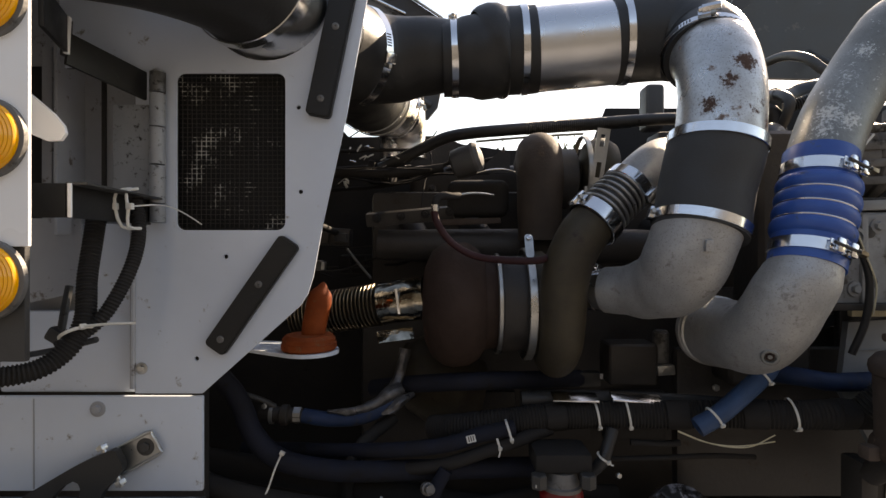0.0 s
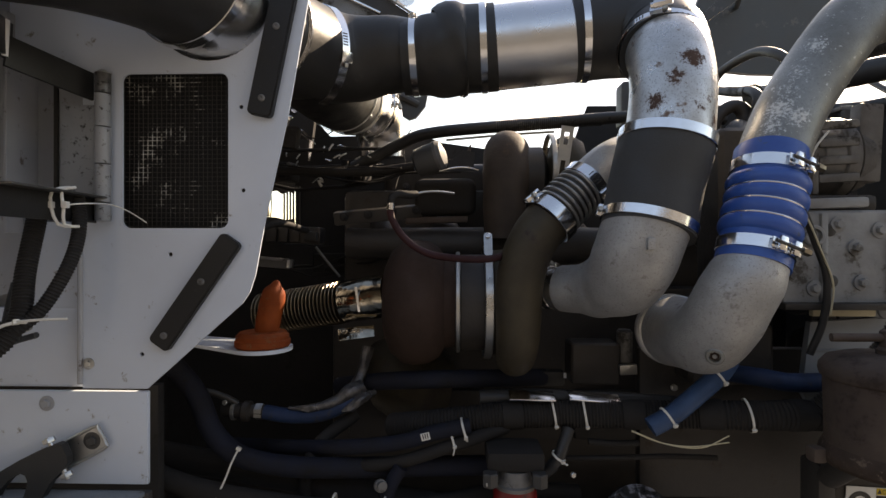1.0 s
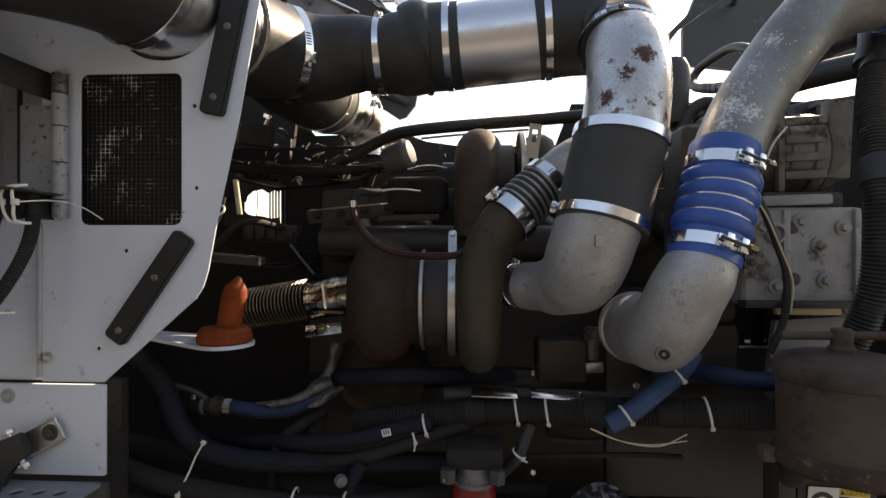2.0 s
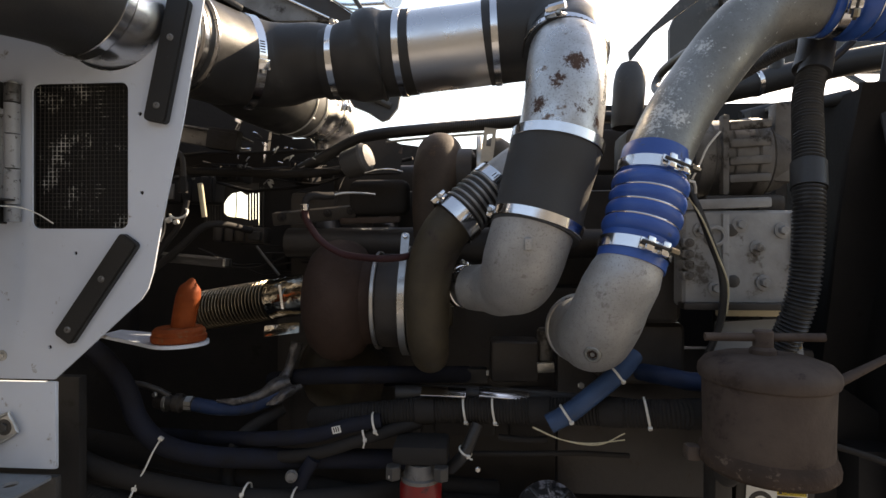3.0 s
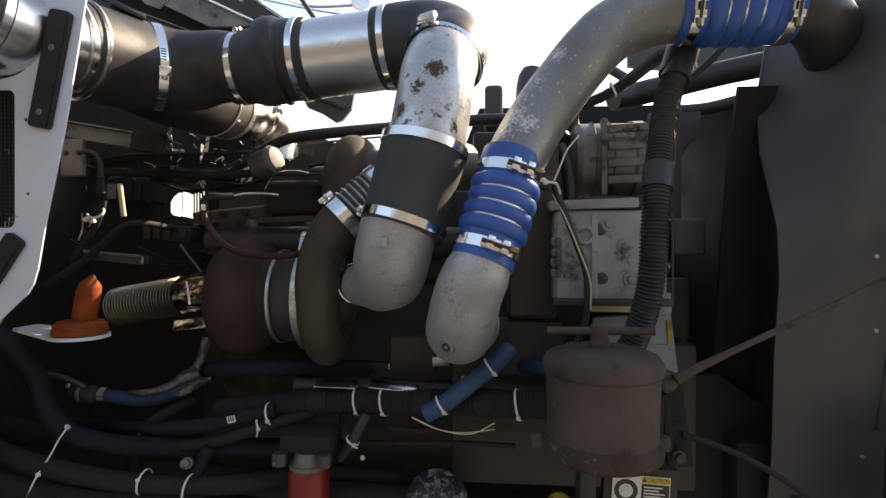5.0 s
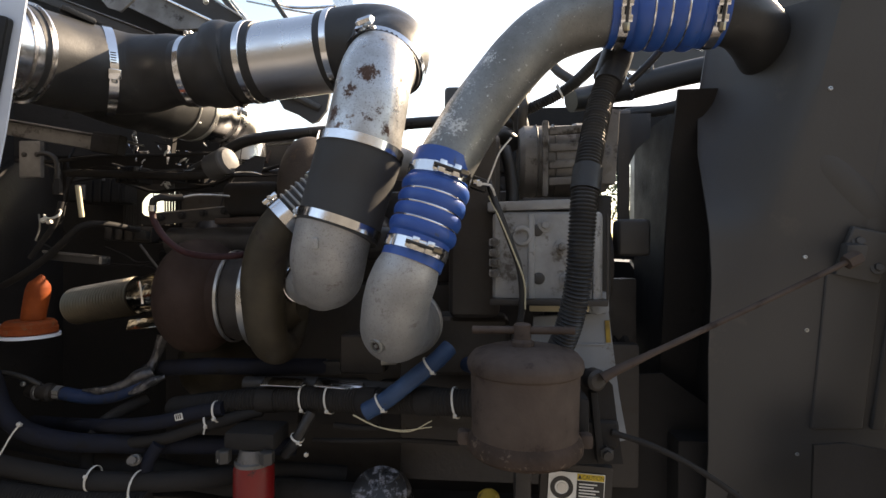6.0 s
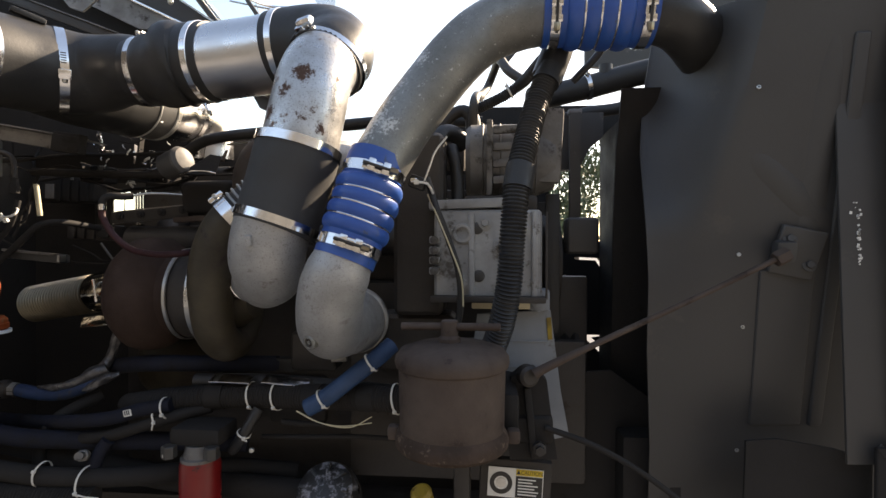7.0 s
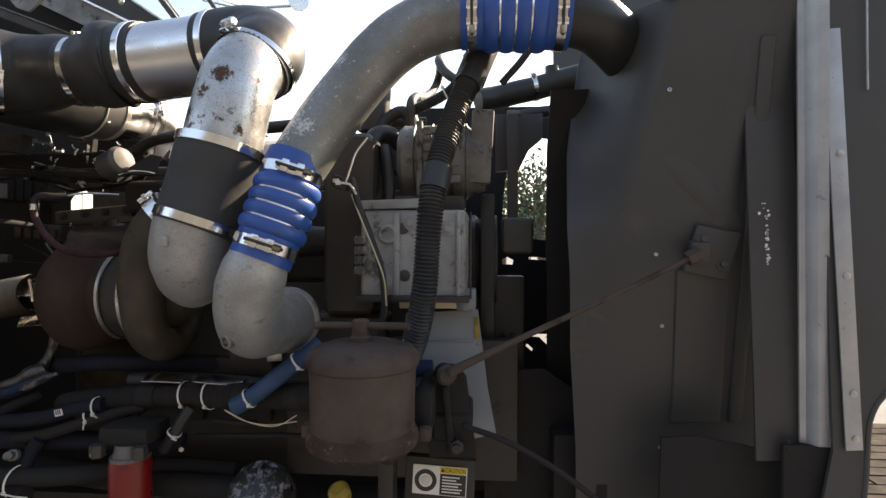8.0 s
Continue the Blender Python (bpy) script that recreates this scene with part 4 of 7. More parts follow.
part("outlet_pipe", tube([(0.318, 0.944, 1.494), (0.348, 0.956, 1.52), (0.392, 0.98, 1.556), (0.44, 1.035, 1.58), (0.49, 1.12, 1.588)], 0.0415, 32), M_CAST, coup, "grey pipe running behind the sleeve")

# ---- flexible exhaust bellows, heat shield, orange cap
bell = thing("exhaust_bellows", (-0.18, 1.08, 1.25), "heat-tinted flexible metal exhaust bellows", "bellows")
b0, b1, b2 = Vector((-0.313, 1.103, 1.256)), Vector((-0.123, 1.066, 1.288)), Vector((-0.031, 1.043, 1.304))
run = (b1 - b0).length
way = (b1 - b0).normalized()
# Core is black so the shade between the rings lies in its colour.
part("core", tube([b0, b0.lerp(b1, 0.5), b1], 0.037, 36), M_SOOTSHADE, bell)
for k in range(int(run / 0.0083)):
    part("ring", revolve([(0.0365, -0.0024), (0.0425, -0.0016), (0.0442, -0.0006), (0.0442, 0.0006), (0.0425, 0.0016), (0.0365, 0.0024)], b0 + way * (0.0083 * k + 0.004), way, 40, closed=True), M_GOLD, bell)
part("sleeve", tube([b1, b1.lerp(b2, 0.35), b1.lerp(b2, 0.7), b2], [0.0432, 0.0443, 0.0438, 0.0428], 40, 0.004, wobble=0.06), M_CHROME, bell, "shiny tinted steel sleeve")
part("clip", box((0.072, 0.004, 0.026), pose(-0.094, 1.03, 1.229, -35, -6, 8), 0.002), M_CHROME, bell, "bent steel heat-shield tab")
part("seam", box((0.005, 0.004, 0.05), pose(-0.089, 1.0125, 1.298, 0, -8, 10), 0.001), M_STEEL, bell)

filler = thing("filler_plate", (-0.26, 0.88, 1.24), "white plate holding an orange filler cap", "bracket")
part("plate", plate([(-0.42, 0.94)] + [(-0.228 + 0.05 * math.cos(radians(a)), 0.885 + 0.05 * math.sin(radians(a))) for a in range(-120, 76, 15)] + [(-0.42, 1.0)], [], Matrix.Translation((0, 0, 1.223)), 0.006), M_WHITE, filler, "", smooth=False)
cap = thing("orange_stopper", (-0.236, 0.885, 1.232), "orange rubber filler cap with a pointed handle", "cap")
part("rim", revolve([(0.043, 0.0), (0.046, 0.003), (0.046, 0.012), (0.044, 0.014), (0.044, 0.02), (0.038, 0.026), (0.026, 0.027)], (-0.228, 0.885, 1.229), (0, 0, 1), 40), M_ORANGE, cap)
part("handle", tube([(-0.222, 0.885, 1.25), (-0.217, 0.885, 1.28), (-0.211, 0.885, 1.308), (-0.208, 0.885, 1.322), (-0.204, 0.885, 1.338), (-0.202, 0.885, 1.343)], [0.02, 0.0205, 0.021, 0.019, 0.007, 0.002], 20, 0.004), M_ORANGE, cap)

# ---------------------------------------------------------------- engine behind
eng = thing("engine_block", (0.3, 1.35, 0.5), "oily black diesel engine block and head", "engine")
part("block", box((1.0, 0.4, 0.75), pose(0.3, 1.46, 0.93), 0.02), M_GREASE, eng)
part("head", box((1.0, 0.34, 0.25), pose(0.32, 1.47, 1.42), 0.02), M_GREASE, eng)
part("valve_cover", box((0.86, 0.24, 0.1), pose(0.34, 1.5, 1.575), 0.03, seg=4), M_GREASE, eng)
for i in range(6):
    part("exhaust_port", tube([(-0.08 + 0.15 * i, 1.32, 1.45), (-0.07 + 0.15 * i, 1.25, 1.44), (-0.05 + 0.15 * i, 1.22, 1.41)], [0.035, 0.032, 0.03], 20), M_GREASE, eng)
part("exhaust_manifold", tube([(-0.15, 1.22, 1.41), (0.1, 1.21, 1.405), (0.35, 1.21, 1.405), (0.6, 1.22, 1.41)], [0.036, 0.042, 0.042, 0.034], 24, 0.03, wobble=0.03), M_GREASE, eng)
part("rail", box((0.2, 0.03, 0.03), pose(-0.075, 1.19, 1.475, 12, -5, 0), 0.004), M_GREASE, eng, "dark bolted rail")
part("rail", box((0.14, 0.02, 0.014), pose(0.06, 1.18, 1.462, 0, -2, 0), 0.003), M_CAN, eng, "dusty brown strip")
for i in range(4):
    part("rail_bolt", bolt_mesh((-0.15 + 0.055 * i, 1.172, 1.469 + 0.005 * i), (0, -1, 0), 0.006, 0.006), M_SOOTSHADE, eng)
part("heat_shield", box((0.14, 0.06, 0.085), pose(0.08, 1.19, 1.515, 8, 0, -4), 0.028, seg=5), M_SOOTSHADE, eng)
for i in range(7):
    part("cover_bolt", bolt_mesh((-0.03 + 0.12 * i, 1.378, 1.56), (0, -1, 0.2), 0.007, 0.008), M_GREASE, eng)
for i in range(5):
    part("side_cover", box((0.15, 0.03, 0.12), pose(-0.08 + 0.18 * i, 1.255, 1.0), 0.012), M_GREASE, eng)

upper = thing("upper_turbo", (0.27, 1.15, 1.45), "rusty exhaust elbow and upper turbo housing", "turbocharger")
part("exhaust_elbow", tube([(0.212, 1.14, 1.42), (0.212, 1.14, 1.5), (0.216, 1.15, 1.567), (0.22, 1.19, 1.612), (0.225, 1.26, 1.617), (0.225, 1.32, 1.612)], [0.046, 0.049, 0.053, 0.053, 0.05, 0.046], 36), M_BROWNIRON, upper, "heat-stained curved exhaust elbow")
part("housing", revolve([(0.03, -0.02), (0.066, -0.012), (0.078, 0.008), (0.078, 0.03), (0.066, 0.05), (0.04, 0.06)], (0.33, 1.17, 1.57), (1, 0, 0), 40), M_OLIVE, upper)
part("rear_housing", revolve([(0.05, -0.03), (0.068, -0.02), (0.068, 0.02), (0.05, 0.03)], (0.275, 1.19, 1.56), (1, 0, 0), 36), M_GREASE, upper)
part("band", band_mesh((0.312, 1.17, 1.57), (1, 0, 0), 0.08, 0.012, 0.003), M_ZINC, upper, "steel band clamp")
bar_m = pose(0.329, 1.09, 1.594, 6, 7, 0)
part("band_bar", plate([(-0.013, -0.058), (0.013, -0.058), (0.013, 0.058), (-0.013, 0.058)], [[(-0.005, -0.044), (0.005, -0.044), (0.005, -0.012), (-0.005, -0.012)], [(-0.005, 0.02), (0.005, 0.02), (0.005, 0.046), (-0.005, 0.046)]], bar_m @ pose(0, 0, 0, 90, 0, 0), 0.004), M_ZINC, upper, "slotted steel bar of the clamp", smooth=False)
part("band_stud", tube([(0.297, 1.08, 1.492), (0.297, 1.08, 1.53)], 0.004, 10), M_ZINC, upper)

clutter = "hoses and harnesses round the engine"


def hose(pts, r, material, label, name="hose", n=16, ripple=0.0, pitch=0.006, wobble=0.0, category="hose"):
    return solo(name, tube(pts, r, n, ripple=ripple, pitch=pitch, wobble=wobble), material, label, category, clutter)


hose([(-0.16, 1.33, 1.606), (-0.11, 1.315, 1.625), (-0.052, 1.3, 1.651), (0.004, 1.285, 1.674), (0.06, 1.27, 1.682), (0.15, 1.255, 1.687), (0.32, 1.25, 1.698), (0.55, 1.25, 1.713), (0.75, 1.27, 1.71)], 0.0145, M_PLASTIC, "thick black wiring harness above the engine", "wiring_harness")
hose([(0.2, 1.2525, 1.69), (0.26, 1.251, 1.6942), (0.35, 1.25, 1.7), (0.45, 1.25, 1.7068)], 0.0148, M_PLASTIC, "finely corrugated section of the wiring harness", "conduit", ripple=0.0012, pitch=0.0048)
hose([(0.08, 1.268, 1.662), (0.15, 1.262, 1.667), (0.24, 1.258, 1.673), (0.34, 1.258, 1.679)], 0.003, M_ZINC, "thin bare steel pipe below the wiring harness", "pipe")
hose([(-0.014, 0.94, 1.481), (-0.013, 0.94, 1.454), (0.012, 0.94, 1.415), (0.053, 0.933, 1.389), (0.099, 0.915, 1.381), (0.142, 0.903, 1.379), (0.172, 0.91, 1.381), (0.19, 0.94, 1.386)], 0.0065, M_MAROON, "thin maroon oil hose curving onto the turbo", "oil_hose")
hose([(-0.014, 0.94, 1.476), (-0.012, 0.94, 1.49), (0.0, 0.944, 1.497), (0.016, 0.955, 1.4965), (0.03, 0.97, 1.499)], 0.0072, M_SOOTSHADE, "bent black fitting at the oil hose", "fitting", category="fitting")
hose([(-0.0142, 0.9395, 1.468), (-0.0142, 0.9395, 1.48)], 0.0078, M_STEEL, "bright steel ferrule on the oil hose", "ferrule", category="fitting")
hose([(0.024, 0.975, 1.499), (0.045, 0.985, 1.505), (0.072, 1.0, 1.507), (0.1, 1.03, 1.507)], 0.0023, M_ZINC, "short steel pipe at the oil hose", "pipe")

# ---------------------------------------------------------------- hoses and fittings low on the engine
hose([(-0.275, 1.02, 1.073), (-0.22, 1.02, 1.066), (-0.16, 1.02, 1.07), (-0.115, 1.03, 1.088), (-0.085, 1.05, 1.108)], 0.0145, M_DEEPBLUE, "blue rubber hose partly wrapped in foil", "blue_hose")
wrap = thing("foil_wrap", (-0.16, 1.04, 1.09), "crumpled silver heat-shield wrap on the hose", "heat wrap")
part("wrap", tube([(-0.225, 1.017, 1.082), (-0.18, 1.013, 1.084), (-0.14, 1.018, 1.094), (-0.11, 1.03, 1.108), (-0.085, 1.045, 1.122)], [0.004, 0.008, 0.01, 0.014, 0.012], 18, 0.004, wobble=0.55), M_FOIL, wrap)
part("riser", tube([(-0.1, 1.045, 1.112), (-0.088, 1.06, 1.145), (-0.078, 1.07, 1.195)], [0.012, 0.011, 0.012], 14, 0.005, wobble=0.45), M_FOIL, wrap)
part("flap", tube([(-0.12, 1.015, 1.078), (-0.1, 1.018, 1.086), (-0.082, 1.033, 1.1), (-0.06, 1.05, 1.108)], [0.003, 0.009, 0.011, 0.005], 12, 0.004, wobble=0.6), M_FOIL, wrap)
fit1 = thing("pipe_fitting", (-0.33, 1.02, 1.07), "brass and steel hose fitting", "fitting")
part("body", revolve([(0.012, -0.04), (0.015, -0.03), (0.015, 0.0), (0.02, 0.004), (0.02, 0.016), (0.014, 0.02), (0.014, 0.045)], (-0.32, 1.02, 1.075), (1, 0, -0.05), 16), M_GREASE, fit1)
part("nut", revolve([(0.016, 0), (0.016, 0.014)], (-0.292, 1.02, 1.074), (1, 0, 0), 6), M_ZINC, fit1)
part("ring", band_mesh((-0.335, 1.02, 1.075), (1, 0, 0), 0.016, 0.008, 0.002), M_ZINC, fit1)
hose([(-0.42, 1.0, 1.12), (-0.38, 1.0, 1.118), (-0.35, 1.01, 1.105), (-0.33, 1.02, 1.09)], 0.006, M_DARK, "bent dark pipe at the hose fitting", "pipe")
hose([(-0.6, 0.99, 1.25), (-0.46, 0.965, 1.2), (-0.395, 0.95, 1.153), (-0.367, 0.945, 1.115), (-0.341, 0.94, 1.062), (-0.29, 0.94, 1.018), (-0.19, 0.942, 0.998), (-0.07, 0.955, 0.993), (0.08, 0.985, 0.985), (0.25, 1.03, 0.97)], 0.019, M_NAVY, "dull blue-black coolant hose sloping down", "coolant_hose")
hose([(-0.5, 0.9, 1.04), (-0.4, 0.9, 0.99), (-0.28, 0.9, 0.96), (-0.1, 0.9, 0.94), (0.06, 0.94, 0.93), (0.2, 1.02, 0.92), (0.35, 1.06, 0.9)], 0.019, M_SOOTSHADE, "black rubber hose low beside the engine", "hose")
hose([(-0.55, 0.88, 0.98), (-0.4, 0.88, 0.94), (-0.25, 0.88, 0.915), (0.0, 0.9, 0.9)], 0.022, M_SOOTSHADE, "black corrugated hose low beside the engine", "hose", ripple=0.0016, pitch=0.006)
hose([(-0.42, 1.1, 0.98), (-0.3, 1.05, 0.995), (-0.2, 1.0, 1.012), (-0.1, 0.955, 1.03), (0.0, 0.94, 1.045), (0.07, 0.94, 1.065), (0.13, 0.945, 1.075)], 0.014, M_NAVY, "dark blue hose with a small white tag", "hose")
solo("hose_tag", box((0.016, 0.002, 0.013), pose(0.05, 0.9245, 1.062, 0, -14, 0), 0.0005), M_LABEL, "small white printed tag on a hose", "tag")
for i in range(3):
    solo("tag_bar", box((0.0018, 0.001, 0.009), pose(0.046 + 0.004 * i, 0.923, 1.062 + 0.001 * i, 0, -14, 0), 0), M_INK, "black printed bar on a hose tag", "print", "printed bars of the tag")
hose([(-0.3, 1.08, 0.95), (-0.2, 1.02, 0.97), (-0.1, 0.96, 0.992), (0.0, 0.94, 1.01), (0.08, 0.94, 1.035), (0.13, 0.945, 1.05), (0.2, 0.97, 1.065)], 0.012, M_SOOTSHADE, "thin black hose beside the blue one", "hose")
cable_tie((0.12, 0.945, 1.068), (1, 0, 0.3), 0.021, 0, (0, -1, -0.4))
cable_tie((0.1, 0.945, 1.05), (1, 0, 0.3), 0.016, 0.014, (0, -1, -0.5), (-0.2, 0, -1))
loom = thing("wiring_harness", (0.5, 0.975, 1.05), "black corrugated harness along the engine with taped joints", "wiring harness", clutter)
LOOM = [(-0.02, 1.03, 1.045), (0.04, 0.99, 1.062), (0.1, 0.975, 1.075), (0.2, 0.975, 1.085), (0.3, 0.973, 1.09), (0.42, 0.95, 1.097), (0.52, 0.921, 1.108), (0.6, 0.894, 1.115), (0.68, 0.888, 1.118), (0.8, 0.95, 1.1), (0.9, 1.1, 1.09)]
part("conduit", tube(LOOM, 0.024, 20, ripple=0.0011, pitch=0.006), M_SOOTSHADE, loom)
LPATH = spline(LOOM, 0.004)[0]
loom_at = lambda x: min(range(1, len(LPATH) - 10), key=lambda q: abs(LPATH[q].x - x))
for x in (0.19, 0.41, 0.53, 0.66):
    k = loom_at(x)
    part("tape", tube([LPATH[k], LPATH[k + 4], LPATH[k + 9]], 0.0262, 20), M_SOOTSHADE, loom)
hose([(0.15, 1.0, 1.11), (0.3, 1.0, 1.112), (0.5, 0.99, 1.105), (0.7, 0.98, 1.09)], 0.016, M_RUBBER, "black hose above the harness", "hose")
for x in (0.285, 0.343, 0.6):
    k = loom_at(x)
    cable_tie(LPATH[k], LPATH[k + 1] - LPATH[k - 1] + Vector((0, 0, 0.001)), 0.0272, 0, (0, -1, -0.75))
bk = thing("toothed_bracket", (0.33, 0.955, 1.11), "thin shiny serrated metal strip", "bracket")
part("strip", box((0.085, 0.03, 0.004), pose(0.245, 0.968, 1.124, 18, 1, 0), 0.001), M_STEEL, bk)
part("strip", box((0.095, 0.03, 0.004), pose(0.36, 0.968, 1.122, 18, 5, 0), 0.001), M_STEEL, bk)
hose([(0.433, 0.885, 1.096), (0.47, 0.885, 1.118), (0.52, 0.89, 1.157), (0.56, 0.9, 1.188), (0.585, 0.92, 1.21)], 0.0165, M_BLUEHOSE, "cut end of a blue rubber hose, tied up", "blue_hose")
cable_tie((0.462, 0.885, 1.113), (1, 0.03, 0.65), 0.018, 0, (0.2, -1, -0.6))
cable_tie((0.55, 0.897, 1.18), (1, 0.03, 0.75), 0.018, 0, (0.2, -1, -0.6))
hose([(0.615, 0.99, 1.165), (0.65, 0.94, 1.168), (0.7, 0.93, 1.162), (0.8, 0.93, 1.165)], 0.0165, M_DEEPBLUE, "blue rubber hose behind the canister", "blue_hose")
hose([(0.4066, 0.9, 1.084), (0.45, 0.89, 1.069), (0.5, 0.88, 1.066), (0.557, 0.871, 1.077)], 0.001, M_TAN, "thin yellowish wire hanging in an arc", "wire")
hose([(0.4066, 0.9, 1.085), (0.46, 0.888, 1.067), (0.515, 0.878, 1.065), (0.557, 0.871, 1.088)], 0.001, M_TAN, "thin yellowish wire hanging in an arc", "wire")
sens = thing("sensor_box", (0.4, 0.99, 1.14), "dark grey sensor block with a bright plate", "sensor")
part("body", box((0.1, 0.07, 0.085), pose(0.386, 1.085, 1.165), 0.01, seg=3), M_GREASE, sens)
part("plate", box((0.034, 0.012, 0.02), pose(0.447, 1.044, 1.157, 0, -4, 0), 0.002), M_ZINC, sens)
part("stem", revolve([(0.016, 0.0), (0.016, 0.06), (0.012, 0.065)], (0.448, 1.07, 1.168), (0, 0, 1), 16), M_HOUSING, sens)
conn = thing("connector", (0.335, 0.98, 1.13), "black plug with a white tag", "connector")
part("body", box((0.05, 0.03, 0.03), pose(0.306, 1.102, 1.126), 0.005), M_PLASTIC, conn)
part("tag", box((0.006, 0.002, 0.011), pose(0.331, 1.085, 1.134), 0.0005), M_LABEL, conn)
hose([(-0.15, 1.12, 1.1), (-0.05, 1.06, 1.125), (0.05, 1.02, 1.14), (0.15, 1.05, 1.135), (0.29, 1.102, 1.126)], 0.018, M_NAVY, "dark hose leading to a plug", "hose")

red = thing("oil_filter", (0.208, 0.915, 0.78), "red spin-on oil filter with a bright collar", "filter")
part("can", revolve([(0.032, 0.78), (0.038, 0.79), (0.038, 0.972), (0.035, 0.982)], (0.208, 0.915, 0), (0, 0, 1), 40), M_RED, red)
part("collar", revolve([(0.031, 0.98), (0.036, 0.982), (0.036, 0.988), (0.031, 0.99), (0.026, 1.012)], (0.208, 0.915, 0), (0, 0, 1), 40), M_HOUSING, red, "steel collar")
part("head", box((0.1, 0.08, 0.035), pose(0.208, 0.93, 1.03), 0.01), M_SOOTSHADE, red)
for x in (0.163, 0.247):
    part("nut", revolve([(0.012, -0.012), (0.014, -0.01), (0.014, 0.01), (0.012, 0.012)], (x, 0.885, 1.005), (0, 0, 1), 6), M_DARK, red)
hose([(0.26, 0.94, 0.99), (0.285, 0.93, 1.02), (0.3, 0.94, 1.05), (0.31, 0.95, 1.07)], 0.011, M_PLASTIC, "short black hose over the filter head", "hose")
cable_tie((0.288, 0.931, 1.027), (0.6, -0.2, 1), 0.0125, 0.008, (0.5, -1, -0.3), (1, 0, -0.5))
hose([(-0.022, 0.925, 0.946), (-0.012, 0.925, 0.975), (0.006, 0.93, 1.005)], 0.013, M_NAVY, "short blue hose stub with a fitting", "hose")
for x, y, z, r, ax in ((0.045, 0.925, 0.93, 0.006, (0.6, -0.7, 0.2)), (0.5, 0.955, 1.145, 0.006, (0, -1, 0.2)), (0.31, 0.92, 1.0, 0.005, (0.2, -1, 0)), (-0.34, 0.99, 1.1, 0.005, (0, -1, 0.3)), (0.16, 0.88, 1.0, 0.005, (0, -1, 0))):
    solo("hex_nut", revolve([(r, 0.0), (r * 1.05, 0.001), (r * 1.05, r), (r * 0.8, r * 1.2)], (x, y, z), ax, 6), M_ZINC, "small worn zinc nut low on the engine", "nut", "small nuts low on the engine")
solo("hose_fitting", revolve([(0.008, 0), (0.011, 0.002), (0.011, 0.014), (0.008, 0.016), (0.008, 0.03)], (-0.03, 0.912, 0.98), (0.3, -0.9, 0.3), 16), M_HOUSING, "grey hose fitting end", "fitting")
cable_tie((-0.11, 0.9, 0.945), (1, 0, -0.1), 0.023, 0.02, (0, -1, 0.6), (-0.1, 0, -1))
cable_tie((-0.02, 0.905, 0.93), (1, 0, 0), 0.03, 0.05, (0, -1, -0.3), (1, 0, -0.1))
long_tie = thing("cable_tie", (-0.26, 0.87, 1.0), "long white nylon cable tie hanging over hoses", "cable tie", "cable ties on the hoses")
part("band", tube([(-0.285, 0.925, 1.04), (-0.293, 0.91, 1.018), (-0.3, 0.898, 0.992), (-0.307, 0.885, 0.97), (-0.3115, 0.868, 0.945), (-0.313, 0.856, 0.915), (-0.318, 0.854, 0.885), (-0.324, 0.854, 0.86)], 0.0017, 8), M_TIE, long_tie)
part("head", box((0.009, 0.007, 0.006), pose(-0.285, 0.921, 1.038, 0, 30, 0), 0.001), M_TIE, long_tie)
part("head", box((0.009, 0.006, 0.006), pose(-0.31, 0.881, 0.96, 0, 10, 0), 0.001), M_TIE, long_tie)
lump = thing("alternator", (0.45, 0.95, 0.86), "flaked black and silver ribbed alternator end", "alternator")
part("body", revolve([(0.05, -0.05), (0.062, -0.04), (0.064, 0.0), (0.056, 0.025), (0.035, 0.036), (0.01, 0.038)], (0.445, 0.97, 0.895), (-0.05, -0.7, 0.7), 36), M_SPECK, lump)
for i in range(8):
    a = 2 * math.pi * i / 8
    x, y, z = basis((-0.05, -0.7, 0.7))
    part("rib", box((0.03, 0.008, 0.01), frame_at(Vector((0.445, 0.97, 0.895)) + z * 0.032 + (x * math.cos(a) + y * math.sin(a)) * 0.036, z, x * math.cos(a) + y * math.sin(a)), 0.003), M_SPECK, lump)

for pts, r in (([(0.3, 0.99, 1.0), (0.4, 0.97, 1.01), (0.5, 0.98, 1.01), (0.6, 1.0, 1.0)], 0.005), ([(0.35, 0.97, 1.04), (0.4, 0.965, 1.038), (0.44, 0.965, 1.04)], 0.006),
               ([(-0.5, 1.0, 1.0), (-0.2, 1.0, 0.95), (0.1, 1.0, 0.9), (0.5, 1.0, 0.88)], 0.025), ([(-0.17, 0.98, 0.86), (-0.18, 0.97, 0.95), (-0.16, 0.99, 1.02), (-0.1, 1.05, 1.06)], 0.013)):
    hose(pts, r, M_SOOTSHADE, "greasy black hose in the dark of the engine bay")

# ---------------------------------------------------------------- dark region left of the engine: pipes, wires, brackets
beam = thing("cross_beam", (-0.4, 1.2, 1.64), "dull grey angle beam below the duct", "beam")
part("web", box((0.34, 0.02, 0.036), pose(-0.44, 1.2, 1.677, 0, 10, 0), 0.003), M_HOUSING, beam)
part("lip", box((0.36, 0.1, 0.004), pose(-0.437, 1.22, 1.697, 0, 10, 0), 0.001), M_HOUSING, beam)
part("bracket", box((0.075, 0.03, 0.05), pose(-0.295, 1.185, 1.655, 0, 8, 0), 0.004), M_SOOTSHADE, beam)
valve = thing("valve_box", (-0.36, 1.06, 1.545), "dark grey square valve box behind the cab panel", "valve")
part("body", box((0.054, 0.012, 0.085), pose(-0.405, 1.08, 1.6), 0.003), M_HOUSING, valve)
